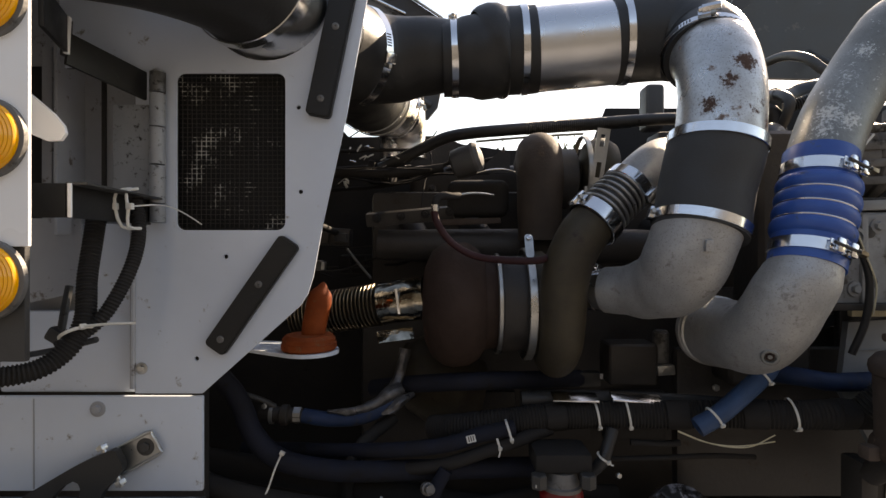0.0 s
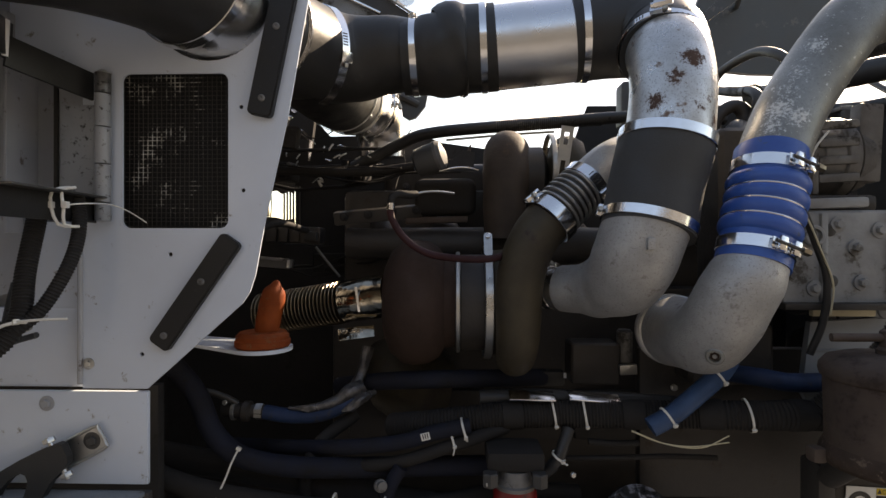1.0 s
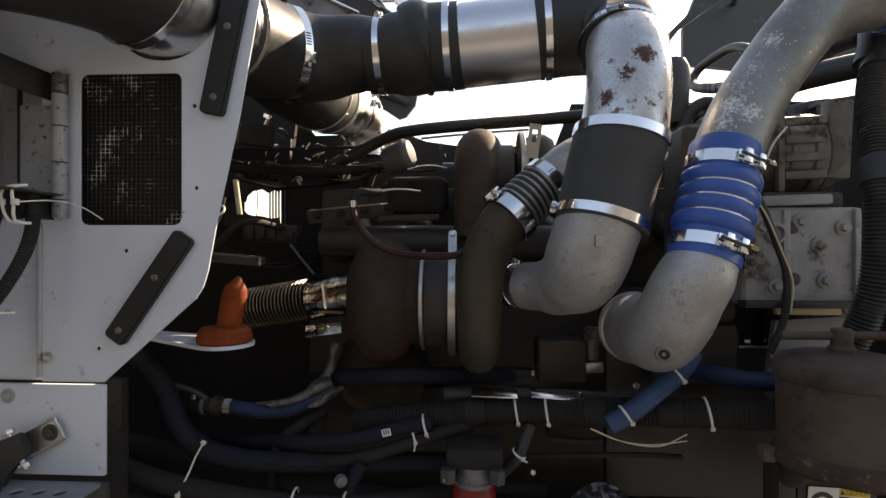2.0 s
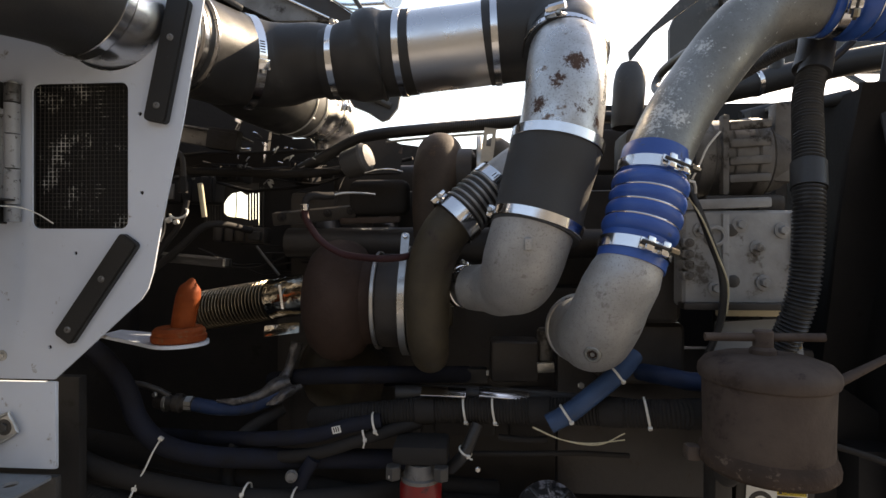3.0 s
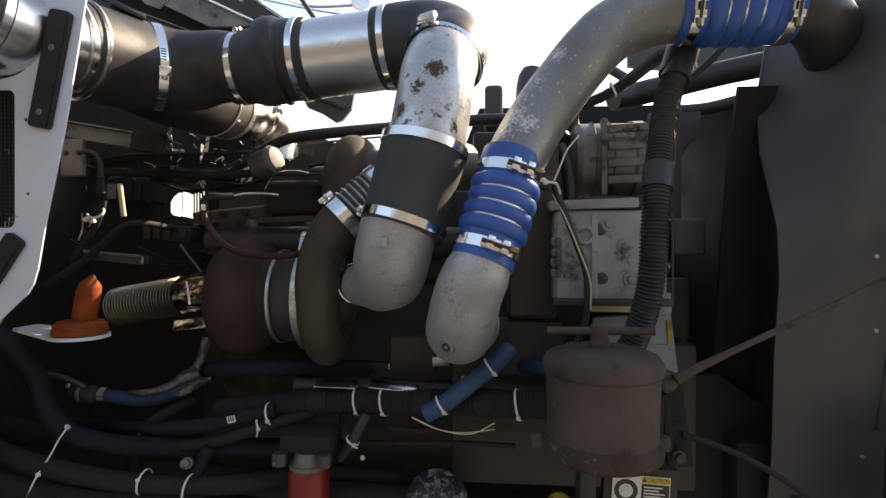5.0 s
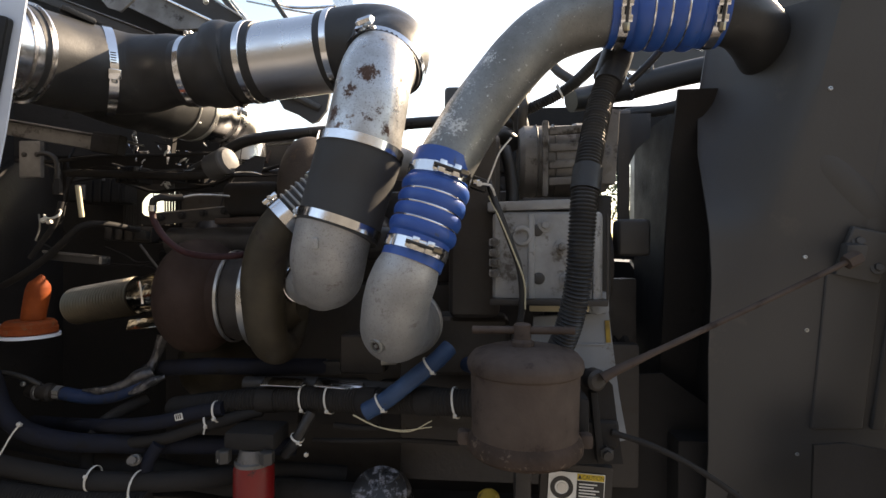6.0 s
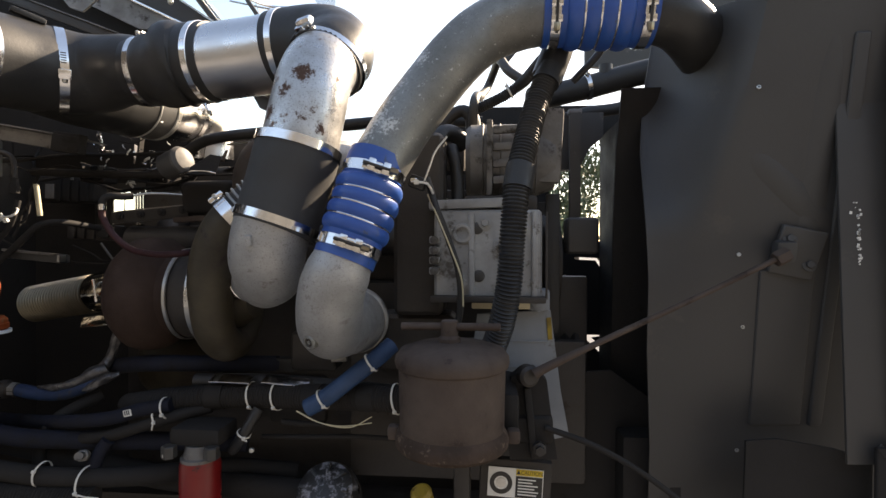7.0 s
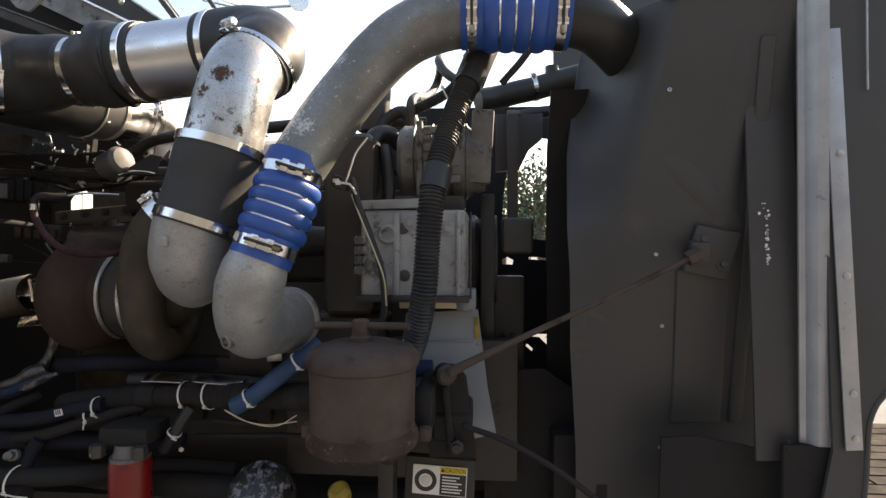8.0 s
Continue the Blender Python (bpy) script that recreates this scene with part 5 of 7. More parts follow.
for dx, dz in ((-0.016, 0.02), (0.016, 0.02)):
    part("screw", bolt_mesh((-0.402 + dx, 1.073, 1.59 + dz), (0, -1, 0), 0.0035, 0.003), M_GREASE, valve)
hose([(-0.365, 1.060, 1.610), (-0.348, 1.060, 1.609), (-0.330, 1.060, 1.599), (-0.324, 1.060, 1.580), (-0.323, 1.060, 1.552)], 0.0055, M_GREASE, "bent grey pipe below the valve box", "pipe")
solo("pipe_union", revolve([(0.01, 0.0), (0.01, 0.003), (0.01, 0.022), (0.008, 0.026), (0.008, 0.045)], (-0.326, 1.063, 1.516), (0, 0, 1), 6), M_SOOTSHADE, "dark pipe union under the bent pipe", "fitting")
hose([(-0.309, 1.102, 1.541), (-0.304, 1.102, 1.503), (-0.299, 1.102, 1.466)], 0.0058, M_TAN, "short ivory plastic hose, upright", "hose")
ringc = thing("spring_clip", (-0.32, 1.053, 1.45), "bright bent spring clip on a black hose", "clip", "bright clips in the engine bay")
part("loop", tube([(-0.347, 1.05, 1.468), (-0.335, 1.042, 1.461), (-0.32, 1.04, 1.46), (-0.309, 1.046, 1.467), (-0.312, 1.056, 1.478), (-0.322, 1.06, 1.482)], 0.0026, 8), M_TIE, ringc)
part("knob", revolve([(0.004, -0.006), (0.006, -0.004), (0.006, 0.004), (0.004, 0.006)], (-0.352, 1.054, 1.457), (1, 0, 0.4), 12), M_TIE, ringc)
part("knob", revolve([(0.004, -0.005), (0.005, -0.003), (0.005, 0.003), (0.004, 0.005)], (-0.33, 1.045, 1.452), (1, 0, 0.2), 12), M_TIE, ringc)
hose([(-0.318, 1.065, 1.5), (-0.322, 1.06, 1.47), (-0.336, 1.06, 1.44), (-0.36, 1.06, 1.41), (-0.39, 1.06, 1.37)], 0.006, M_SOOTSHADE, "black drain hose below the pipe union", "hose", n=12)
hose([(-0.36, 1.05, 1.47), (-0.358, 1.05, 1.44), (-0.368, 1.05, 1.41)], 0.002, M_ZINC, "thin bare wire below the clip", "wire", n=6, category="wire")
tap = thing("drain_tap", (-0.33, 1.35, 1.66), "small bright tap fitting with a lever", "tap")
part("stem", tube([(-0.35, 1.36, 1.665), (-0.338, 1.35, 1.685), (-0.342, 1.345, 1.71), (-0.33, 1.34, 1.735)], [0.005, 0.0045, 0.006, 0.0045], 10), M_STEEL, tap)
part("lever", tube([(-0.36, 1.37, 1.672), (-0.34, 1.365, 1.667), (-0.31, 1.36, 1.666)], 0.005, 8), M_STEEL, tap)
part("head", box((0.022, 0.012, 0.012), pose(-0.332, 1.34, 1.738, 0, 25, 0), 0.003), M_STEEL, tap)
part("nut", revolve([(0.008, 0.0), (0.008, 0.009)], (-0.322, 1.338, 1.748), (0.6, -0.5, 0.5), 6), M_STEEL, tap)
strap = thing("hanging_strap", (-0.3, 1.43, 1.62), "thin bright steel strap hanging among wires", "strap")
part("strap", plate([(0.0, 0.0), (0.006, 0.0), (0.002, 0.055), (-0.008, 0.058)], [], pose(-0.312, 1.45, 1.645, 90, 12, 0), 0.0015), M_STEEL, strap, "", smooth=False)
part("pin", tube([(-0.315, 1.45, 1.715), (-0.328, 1.44, 1.728), (-0.338, 1.44, 1.73)], 0.0025, 6), M_STEEL, strap)


def drape(a, b, sag, r, material, label, seed, name="wire"):
    """A slack wire between two points, with small random bends."""
    q = random.Random(seed)
    a, b = Vector(a), Vector(b)
    n = 7
    pts = [a.lerp(b, i / n) + Vector((q.gauss(0, 0.004), q.gauss(0, 0.006), q.gauss(0, 0.005) - sag * 4 * (i / n) * (1 - i / n))) for i in range(n + 1)]
    return hose(pts, r, material, label, name, n=8, category="wire")


rng = random.Random(5)
for i in range(11):
    x0, x1 = rng.uniform(-0.62, -0.25), rng.uniform(-0.12, 0.14)
    z0 = rng.uniform(1.59, 1.71) if i % 3 else rng.uniform(1.34, 1.43)
    z1 = z0 + rng.gauss(0, 0.025)
    drape((x0, rng.uniform(1.2, 1.5), z0), (x1, rng.uniform(1.24, 1.42), z1), rng.uniform(-0.02, 0.06), rng.choice((0.0018, 0.0025, 0.0035, 0.005)), M_SOOTSHADE, "thin black wire slung across the engine bay", i)
for i in range(5):
    x, z = rng.choice((rng.uniform(-0.6, -0.44), rng.uniform(-0.2, -0.02))), rng.uniform(1.58, 1.72)
    drape((x, rng.uniform(1.25, 1.45), z), (x + rng.uniform(-0.08, 0.08), rng.uniform(1.2, 1.45), z - rng.uniform(0.15, 0.35)), 0.0, rng.choice((0.0015, 0.0025, 0.004)), M_SOOTSHADE, "black wire hanging down in the engine bay", 100 + i)
for i in range(22):
    u = rng.random()
    x, z, y = -0.4 + 0.32 * u, 1.67 - 0.05 * u + rng.gauss(0, 0.018), rng.uniform(1.28, 1.42)
    a = rng.uniform(0, 3.1)
    L = rng.uniform(0.35, 1.0)
    solo("wire_clip", tube([(x, y, z), (x + 0.012 * L * math.cos(a), y - 0.004, z + 0.012 * L * math.sin(a)), (x + 0.024 * L * math.cos(a), y, z + 0.026 * L * math.sin(a))], rng.choice((0.0012, 0.0016, 0.0022)), 6), rng.choice((M_STEEL, M_TIE, M_ZINC)), "small bright clip or tie on dark wires", "clip", "bright clips in the engine bay")
actuator = thing("brake_actuator", (-0.57, 1.5, 1.53), "black ribbed housing with a dull grey plate", "housing")
part("body", box((0.2, 0.07, 0.086), pose(-0.575, 1.52, 1.574, 0, 2, 0), 0.016, seg=3), M_SOOTSHADE, actuator)
part("plate", box((0.03, 0.006, 0.046), pose(-0.615, 1.482, 1.566, 0, 2, 0), 0.002), M_HOUSING, actuator)
part("tag", box((0.018, 0.004, 0.009), pose(-0.545, 1.483, 1.605), 0.001), M_HOUSING, actuator)
for k in range(4):
    part("rib", box((0.008, 0.014, 0.08), pose(-0.58 + 0.03 * k, 1.484, 1.574, 0, 2, 0), 0.002), M_SOOTSHADE, actuator)
tray = thing("battery_tray_bar", (-0.33, 1.12, 1.355), "dull grey steel bar across the dark bay", "bar")
part("bar", box((0.15, 0.03, 0.02), pose(-0.329, 1.125, 1.369, 0, 5, 0), 0.003), M_DARK, tray)
# Paler strip paints the lit front edge of the bar.
part("lip", box((0.15, 0.004, 0.006), pose(-0.329, 1.108, 1.3785, 0, 5, 0), 0.001), M_HOUSING, tray)
part("end", box((0.006, 0.02, 0.016), pose(-0.256, 1.115, 1.364, 0, 5, 0), 0.001), M_ZINC, tray)
hose([(-0.255, 1.24, 1.44), (-0.28, 1.15, 1.452), (-0.305, 1.11, 1.445), (-0.334, 1.1, 1.416), (-0.38, 1.1, 1.376), (-0.439, 1.1, 1.335), (-0.52, 1.12, 1.3)], 0.008, M_SOOTSHADE, "black hose sloping down behind the clips", "hose")
hose([(-0.222, 1.2, 1.401), (-0.196, 1.2, 1.368), (-0.166, 1.2, 1.332)], 0.003, M_HOUSING, "thin grey strut in the dark bay", "strut", category="strut")
shelf = thing("control_unit", (-0.29, 1.27, 1.41), "black control unit behind the wires", "control unit")
part("case", box((0.135, 0.05, 0.042), pose(-0.292, 1.275, 1.431, 0, 3, 0), 0.006), M_GREASE, shelf)
part("socket", box((0.03, 0.02, 0.022), pose(-0.245, 1.245, 1.427, 0, 3, 0), 0.004), M_PLASTIC, shelf)
for k in range(3):
    part("fin", box((0.02, 0.012, 0.034), pose(-0.34 + 0.028 * k, 1.248, 1.431, 0, 3, 0), 0.002), M_GREASE, shelf)
drape((-0.27, 1.36, 1.577), (-0.1, 1.3, 1.635), 0.006, 0.0014, M_ZINC, "thin bright wire rising to the harness", 301)
drape((-0.252, 1.357, 1.6), (-0.25, 1.36, 1.565), 0.0, 0.0035, M_TIE, "white tie end on dark wires", 302)
hose([(-0.5, 1.3, 1.6), (-0.3, 1.28, 1.59), (-0.12, 1.27, 1.585), (0.0, 1.28, 1.6)], 0.011, M_SOOTSHADE, "black pipe running across behind the wires", "hose")
for i, (x, z, w, h) in enumerate(((-0.16, 1.6, 0.07, 0.06), (-0.36, 1.6, 0.08, 0.05), (-0.2, 1.36, 0.14, 0.05))):
    comp = thing("engine_bay_unit", (x, 1.35, z - h / 2), "black unit with ribs on the engine side", "housing", "dark units in the engine bay")
    part("body", box((w, 0.06, h), pose(x, 1.37, z, 0, 6 - 3 * i, 4 * i - 8), 0.01, seg=3), M_SOOTSHADE, comp)
    for q in range(3):
        part("rib", box((0.006, 0.012, h * 0.8), pose(x + (q - 1) * w * 0.28, 1.335, z, 0, 6 - 3 * i, 0), 0.002), M_SOOTSHADE, comp)
    part("bolt", bolt_mesh((x + w * 0.4, 1.335, z + h * 0.3), (0, -1, 0), 0.004, 0.004), M_HOUSING, comp)
part2 = thing("expansion_cap", (0.05, 1.13, 1.55), "dark drum with a pale cap below the harness", "reservoir")
part("drum", revolve([(0.022, -0.045), (0.03, -0.04), (0.032, -0.02), (0.032, 0.008)], (0.062, 1.085, 1.588), (0.93, -0.22, 0.28), 32), M_DARK, part2)
# Cap is paler than the drum: its sunlit side is put into the colour.
part("cap", revolve([(0.033, 0.0), (0.033, 0.006), (0.027, 0.014), (0.011, 0.019)], (0.064, 1.084, 1.5895), (0.93, -0.22, 0.28), 32), M_CAPGREY, part2, "pale grey cap")
sheet = thing("wiring_sheet", (0.1, 1.12, 1.56), "dark bent sheet with a bright wire edge", "sheet")
part("sheet", plate([(0.0, 0.0), (0.075, 0.0), (0.085, 0.05), (0.06, 0.055)], [], pose(0.068, 1.075, 1.558, 66, 0, 16), 0.002), M_SOOTSHADE, sheet, "", smooth=False)
part("edge_wire", tube([(0.07, 1.07, 1.557), (0.1, 1.066, 1.563), (0.13, 1.07, 1.564), (0.15, 1.08, 1.56)], 0.0018, 6), M_STEEL, sheet)
part("tip", tube([(0.128, 1.15, 1.6), (0.133, 1.155, 1.615), (0.136, 1.16, 1.628)], [0.006, 0.004, 0.002], 8), M_CAN, sheet)
grille = thing("vent_grille", (-0.5, 1.66, 1.47), "upright ribs over the opening in the far wing", "grille")
for i in range(21):
    x = -0.594 + 0.0098 * i
    if -0.53 < x < -0.455:
        part("rib", box((0.0075, 0.006, 0.012), pose(x, 1.652, 1.589), 0.001), M_DARK, grille)
    else:
        part("rib", box((0.0086 if x < -0.5 else 0.0052, 0.006, 0.13), pose(x, 1.652, 1.532), 0.001), M_DARK, grille)
part("flap", plate([(-0.535, 1.61), (-0.41, 1.61), (-0.412, 1.572), (-0.43, 1.578), (-0.452, 1.57), (-0.47, 1.582), (-0.5, 1.576), (-0.516, 1.562), (-0.53, 1.54)], [], at_y(1.645), 0.002), M_DARK, grille, "", smooth=False)
part("flap", plate([(-0.535, 1.47), (-0.41, 1.47), (-0.412, 1.492), (-0.44, 1.488), (-0.47, 1.496), (-0.5, 1.498), (-0.517, 1.502), (-0.53, 1.515)], [], at_y(1.645), 0.002), M_DARK, grille, "", smooth=False)
part("wire", tube([(-0.49, 1.65, 1.6), (-0.488, 1.65, 1.54), (-0.492, 1.65, 1.47)], 0.0018, 6), M_GREASE, grille)

wallf = thing("far_inner_wing", (-0.2, 1.62, 0.3), "black far inner wing of the engine bay with a small opening", "panel", kind="structure")
part("sheet", plate([(-1.3, 0.25), (1.9, 0.25), (1.9, 1.8), (1.2, 1.85), (0.52, 1.85), (0.47, 1.72), (0.2, 1.715), (0.06, 1.735), (-0.01, 1.762), (-0.3, 1.757), (-0.34, 1.8), (-1.3, 1.86)],
                    [[(-0.6, 1.475), (-0.412, 1.472), (-0.412, 1.585), (-0.45, 1.597), (-0.6, 1.59)], [(0.957, 1.43), (1.145, 1.41), (1.145, 1.6), (1.14, 1.74), (1.03, 1.755), (0.975, 1.67), (0.96, 1.55)],
                     [(0.957, 1.352), (0.975, 1.36), (0.995, 1.35), (0.992, 1.335), (0.96, 1.337)], [(1.045, 1.361), (1.118, 1.358), (1.143, 1.32), (1.132, 1.318), (1.112, 1.35), (1.045, 1.353)], [(1.055, 1.1), (1.08, 1.098), (1.13, 1.05), (1.13, 1.075), (1.1, 1.1), (1.13, 1.105), (1.13, 1.11), (1.055, 1.11)], [(1.035, 1.07), (1.056, 1.052), (1.06, 1.06), (1.04, 1.078)]], at_y(1.66), 0.01), M_SOOTSHADE, wallf, "", smooth=False)
fire = thing("firewall", (-0.75, 1.2, 0.3), "black firewall behind the cab panel", "panel", kind="structure")
part("sheet", box((0.02, 1.2, 1.9), pose(-0.84, 1.37, 1.2), 0.004), M_SOOTSHADE, fire)
part("sheet", box((0.46, 0.02, 0.9), pose(-0.62, 0.86, 0.72), 0.004), M_SOOTSHADE, fire)
railt = thing("chassis_rail", (0.3, 1.15, 0.6), "black steel chassis rail below the engine", "chassis rail")
part("web", box((3.2, 0.012, 0.28), pose(0.5, 1.08, 0.68), 0.004), M_GREASE, railt)
part("flange", box((3.2, 0.09, 0.012), pose(0.5, 1.12, 0.82), 0.003), M_GREASE, railt)

# ---------------------------------------------------------------- cab cowl and windscreen above the duct
cowl = thing("cab_cowl", (-0.6, 1.45, 1.95), "dark dirty underside of the cab cowl with bright edged beams", "cowl")
part("shelf", plate([(0.0, 2.02), (-0.735, 2.513), (-2.0, 3.3), (-2.6, 3.3), (-2.6, 1.66), (-0.31, 1.68), (-0.28, 1.92), (-0.1, 1.92)], [], at_y(1.47), 0.02), M_SOOTSHADE, cowl, "", smooth=False)
part("sill_face", plate([(-0.735, 2.513), (0.0, 2.024), (-0.09, 2.022), (-0.886, 2.406)], [], at_y(1.42), 0.02), M_GREASE, cowl, "", smooth=False)


def edge(name, a, b, w, y, material):
    """A straight flat bar between two places given as x and z."""
    a, b = Vector((a[0], y, a[1])), Vector((b[0], y, b[1]))
    return part(name, box(((b - a).length, 0.012, w), Matrix.Translation((a + b) / 2) @ (b - a).to_track_quat("X", "Z").to_matrix().to_4x4(), 0.002), material, cowl)


edge("sill_edge", (-0.74, 2.518), (0.0, 2.027), 0.004, 1.414, M_ZINC)
part("bar_face", plate([(-0.886, 2.406), (-0.11, 2.032), (-0.258, 2.033), (-0.95, 2.37)], [], at_y(1.405), 0.012), M_HOUSING, cowl, "dirty grey bar face", smooth=False)
edge("bar_edge", (-0.886, 2.408), (-0.1, 2.03), 0.007, 1.395, M_STEEL)
edge("rear_beam", (-1.1, 2.3), (-0.3, 1.992), 0.026, 1.38, M_GREASE)
edge("rear_edge", (-1.1, 2.316), (-0.3, 2.008), 0.004, 1.37, M_HOUSING)
edge("lower_beam", (-1.1, 2.19), (-0.36, 1.945), 0.05, 1.4, M_SOOTSHADE)
part("bracket", plate([(-0.4, 2.09), (-0.24, 2.075), (-0.312, 2.017), (-0.347, 2.029)], [], at_y(1.25), 0.006), M_HOUSING, cowl, "bent grey bracket", smooth=False)
part("bolt", bolt_mesh((-0.156, 1.392, 2.104), (0, -1, -0.3), 0.005, 0.007), M_ZINC, cowl)
wind = thing("windscreen", (-0.4, 1.92, 2.2), "slanted windscreen glass with a dark frame", "windscreen")
part("pane", plate([(-0.75, 2.18), (-0.1, 2.18), (-0.3, 2.9), (-1.6, 3.0), (-1.6, 2.5)], [], at_y(1.93), 0.006), M_GLASS, wind, "", smooth=False).visible_shadow = False
part("post", tube([(-0.1, 1.9, 2.25), (-0.167, 1.9, 2.348), (-0.33, 1.92, 2.6)], 0.009, 10), M_DARK, wind)
part("divider", tube([(-0.24, 1.895, 2.2), (-0.362, 1.9, 2.354), (-0.6, 1.91, 2.66)], 0.012, 10), M_DARK, wind)
part("divider_trim", tube([(-0.216, 1.888, 2.2), (-0.338, 1.893, 2.354), (-0.576, 1.903, 2.66)], 0.0045, 8), M_ZINC, wind)
mir = thing("round_mirror", (-0.3, 1.93, 2.6), "small round convex mirror on a stem", "mirror")
part("shell", revolve([(0.01, -0.04), (0.05, -0.03), (0.06, 0.0), (0.06, 0.01), (0.001, 0.012)], (-0.19, 2.94, 2.83), (0.5, -0.8, 0), 30), M_ALU, mir)
part("arm", tube([(-0.33, 1.92, 2.6), (-0.55, 2.5, 2.72), (-0.5, 2.9, 2.79), (-0.2, 2.94, 2.8)], 0.009, 8), M_ALU, mir)
part("stay", tube([(-0.75, 2.9, 2.83), (-0.5, 2.92, 2.78), (-0.3, 2.94, 2.75)], 0.006, 8), M_ALU, mir)
horn = thing("hood_bracket", (-0.05, 2.1, 1.95), "dark flared bracket plate below the duct", "bracket")
part("arm", tube([(-0.05, 2.1, 1.98), (-0.25, 2.05, 2.08), (-0.42, 1.94, 2.2)], 0.015, 10), M_DARK, horn)
part("plate", plate([(-0.256, 2.068), (-0.002, 2.071), (-0.021, 1.974), (-0.059, 1.927), (-0.088, 1.918), (-0.148, 1.957), (-0.208, 1.982)], [], at_y(2.1), 0.02), M_DARK, horn, "", smooth=False)
hood = thing("raised_hood", (1.6, 2.6, 1.9), "far side of the raised hood, grey underside", "hood")
part("panel", plate([(1.25, 2.48), (1.25, 2.3), (1.56, 2.265), (3.2, 2.22), (3.2, 2.8), (1.37, 2.8)], [], at_y(2.62), 0.03), M_DARK, hood, "", smooth=False)
part("corner_blade", plate([(1.001, 2.253), (0.822, 2.073), (0.826, 2.034), (0.907, 2.135), (1.067, 2.250), (1.095, 2.365), (1.039, 2.367)], [], at_y(1.8), 0.012), M_DARK, hood, "", smooth=False)
part("stay", tube([(1.081, 1.8, 2.308), (1.3, 2.2, 2.5), (1.5, 2.63, 2.6)], 0.012, 10), M_DARK, hood)
part("strut", tube([(1.85, 2.63, 2.4), (1.85, 2.1, 2.0), (1.85, 1.67, 1.7)], 0.012, 10), M_DARK, hood)
can2 = thing("breather_unit", (0.62, 1.9, 1.75), "dark rounded breather cap behind the pipes", "cap")
part("cap", revolve([(0.032, -0.1), (0.034, -0.09), (0.0345, 0.0), (0.031, 0.026), (0.022, 0.042), (0.008, 0.048)], (0.644, 1.16, 1.764), (0.06, 0, 1), 28), M_DARK, can2)
part("base", box((0.05, 0.06, 0.12), pose(0.562, 1.4, 1.778), 0.014, seg=3), M_DARK, can2)
part("bracket", box((0.2, 0.08, 0.1), pose(0.609, 1.27, 1.63), 0.012), M_GREASE, can2)

# ---------------------------------------------------------------- front of the engine
front = thing("timing_cover", (0.77, 1.0, 1.3), "light grey painted engine front cover with bolts and stains", "engine cover")
part("cover", box((0.2, 0.16, 0.17), pose(0.765, 0.99, 1.38), 0.012, seg=3), M_BLOCK, front)
part("ridge", box((0.012, 0.01, 0.16), pose(0.735, 0.908, 1.38), 0.004), M_BLOCK, front)
part("ridge", box((0.01, 0.012, 0.165), pose(0.85, 0.908, 1.38), 0.004), M_BLOCK, front)
part("top_lip", box((0.16, 0.05, 0.018), pose(0.735, 0.935, 1.476, 0, -2, 0), 0.005), M_BLOCK, front)
part("lower_flange", box((0.21, 0.03, 0.012), pose(0.765, 0.905, 1.3), 0.003), M_GREASE, front)
for x, z in ((0.695, 1.43), (0.76, 1.44), (0.72, 1.33), (0.8, 1.34), (0.83, 1.43), (0.79, 1.4)):
    part("bolt", bolt_mesh((x, 0.908, z), (0, -1, 0), 0.008, 0.008), M_BLOCK, front)
for z in (1.408, 1.389, 1.371, 1.352):
    part("boss", box((0.02, 0.03, 0.014), pose(0.668, 0.905, z), 0.004), M_BLOCK, front)
    part("boss_bolt", bolt_mesh((0.668, 0.889, z), (0, -1, 0), 0.0045, 0.005), M_HOUSING, front)
part("flange", revolve([(0.012, 0.0), (0.019, 0.0), (0.019, 0.006), (0.016, 0.009), (0.012, 0.009)], (0.718, 0.911, 1.420), (0, -1, 0), 28, closed=True), M_BLOCK, front)
for x, z in ((0.746, 1.430), (0.749, 1.342)):
    part("port", revolve([(0.011, 0.0), (0.011, 0.003), (0.008, 0.0045), (0.0005, 0.0045)], (x, 0.911, z), (0, -1, 0), 24), M_DARK, front)
part("groove", box((0.004, 0.004, 0.16), pose(0.872, 0.909, 1.38), 0.001), M_GREASE, front)
part("upper_housing", revolve([(0.07, 0.0), (0.078, 0.01), (0.078, 0.11), (0.082, 0.115), (0.082, 0.135), (0.07, 0.15), (0.06, 0.18)], (0.72, 1.06, 1.575), (1, 0, 0), 40), M_HOUSING, front, "round grimy grey housing with ribs")
for x in (0.755, 0.79, 0.832, 0.86):
    part("housing_rib", band_mesh((x, 1.06, 1.575), (1, 0, 0), 0.0775, 0.004, 0.004), M_HOUSING, front)
part("upright_ridge", box((0.012, 0.02, 0.15), pose(0.768, 0.985, 1.572), 0.004), M_HOUSING, front)
for i in range(4):
    part("cross_rib", box((0.075, 0.014, 0.016), pose(0.812, 0.983, 1.628 - 0.033 * i, 0, -3, 0), 0.004), M_HOUSING, front)
part("end_plate", box((0.045, 0.03, 0.15), pose(0.891, 1.02, 1.6, 0, 3, 0), 0.006), M_HOUSING, front)
part("bracket", box((0.14, 0.06, 0.03), pose(0.79, 0.98, 1.48), 0.008), M_GREASE, front)
skirt = thing("engine_mount_plate", (0.84, 0.96, 1.0), "pale grey tapered mounting plate with yellow tape", "mounting plate")
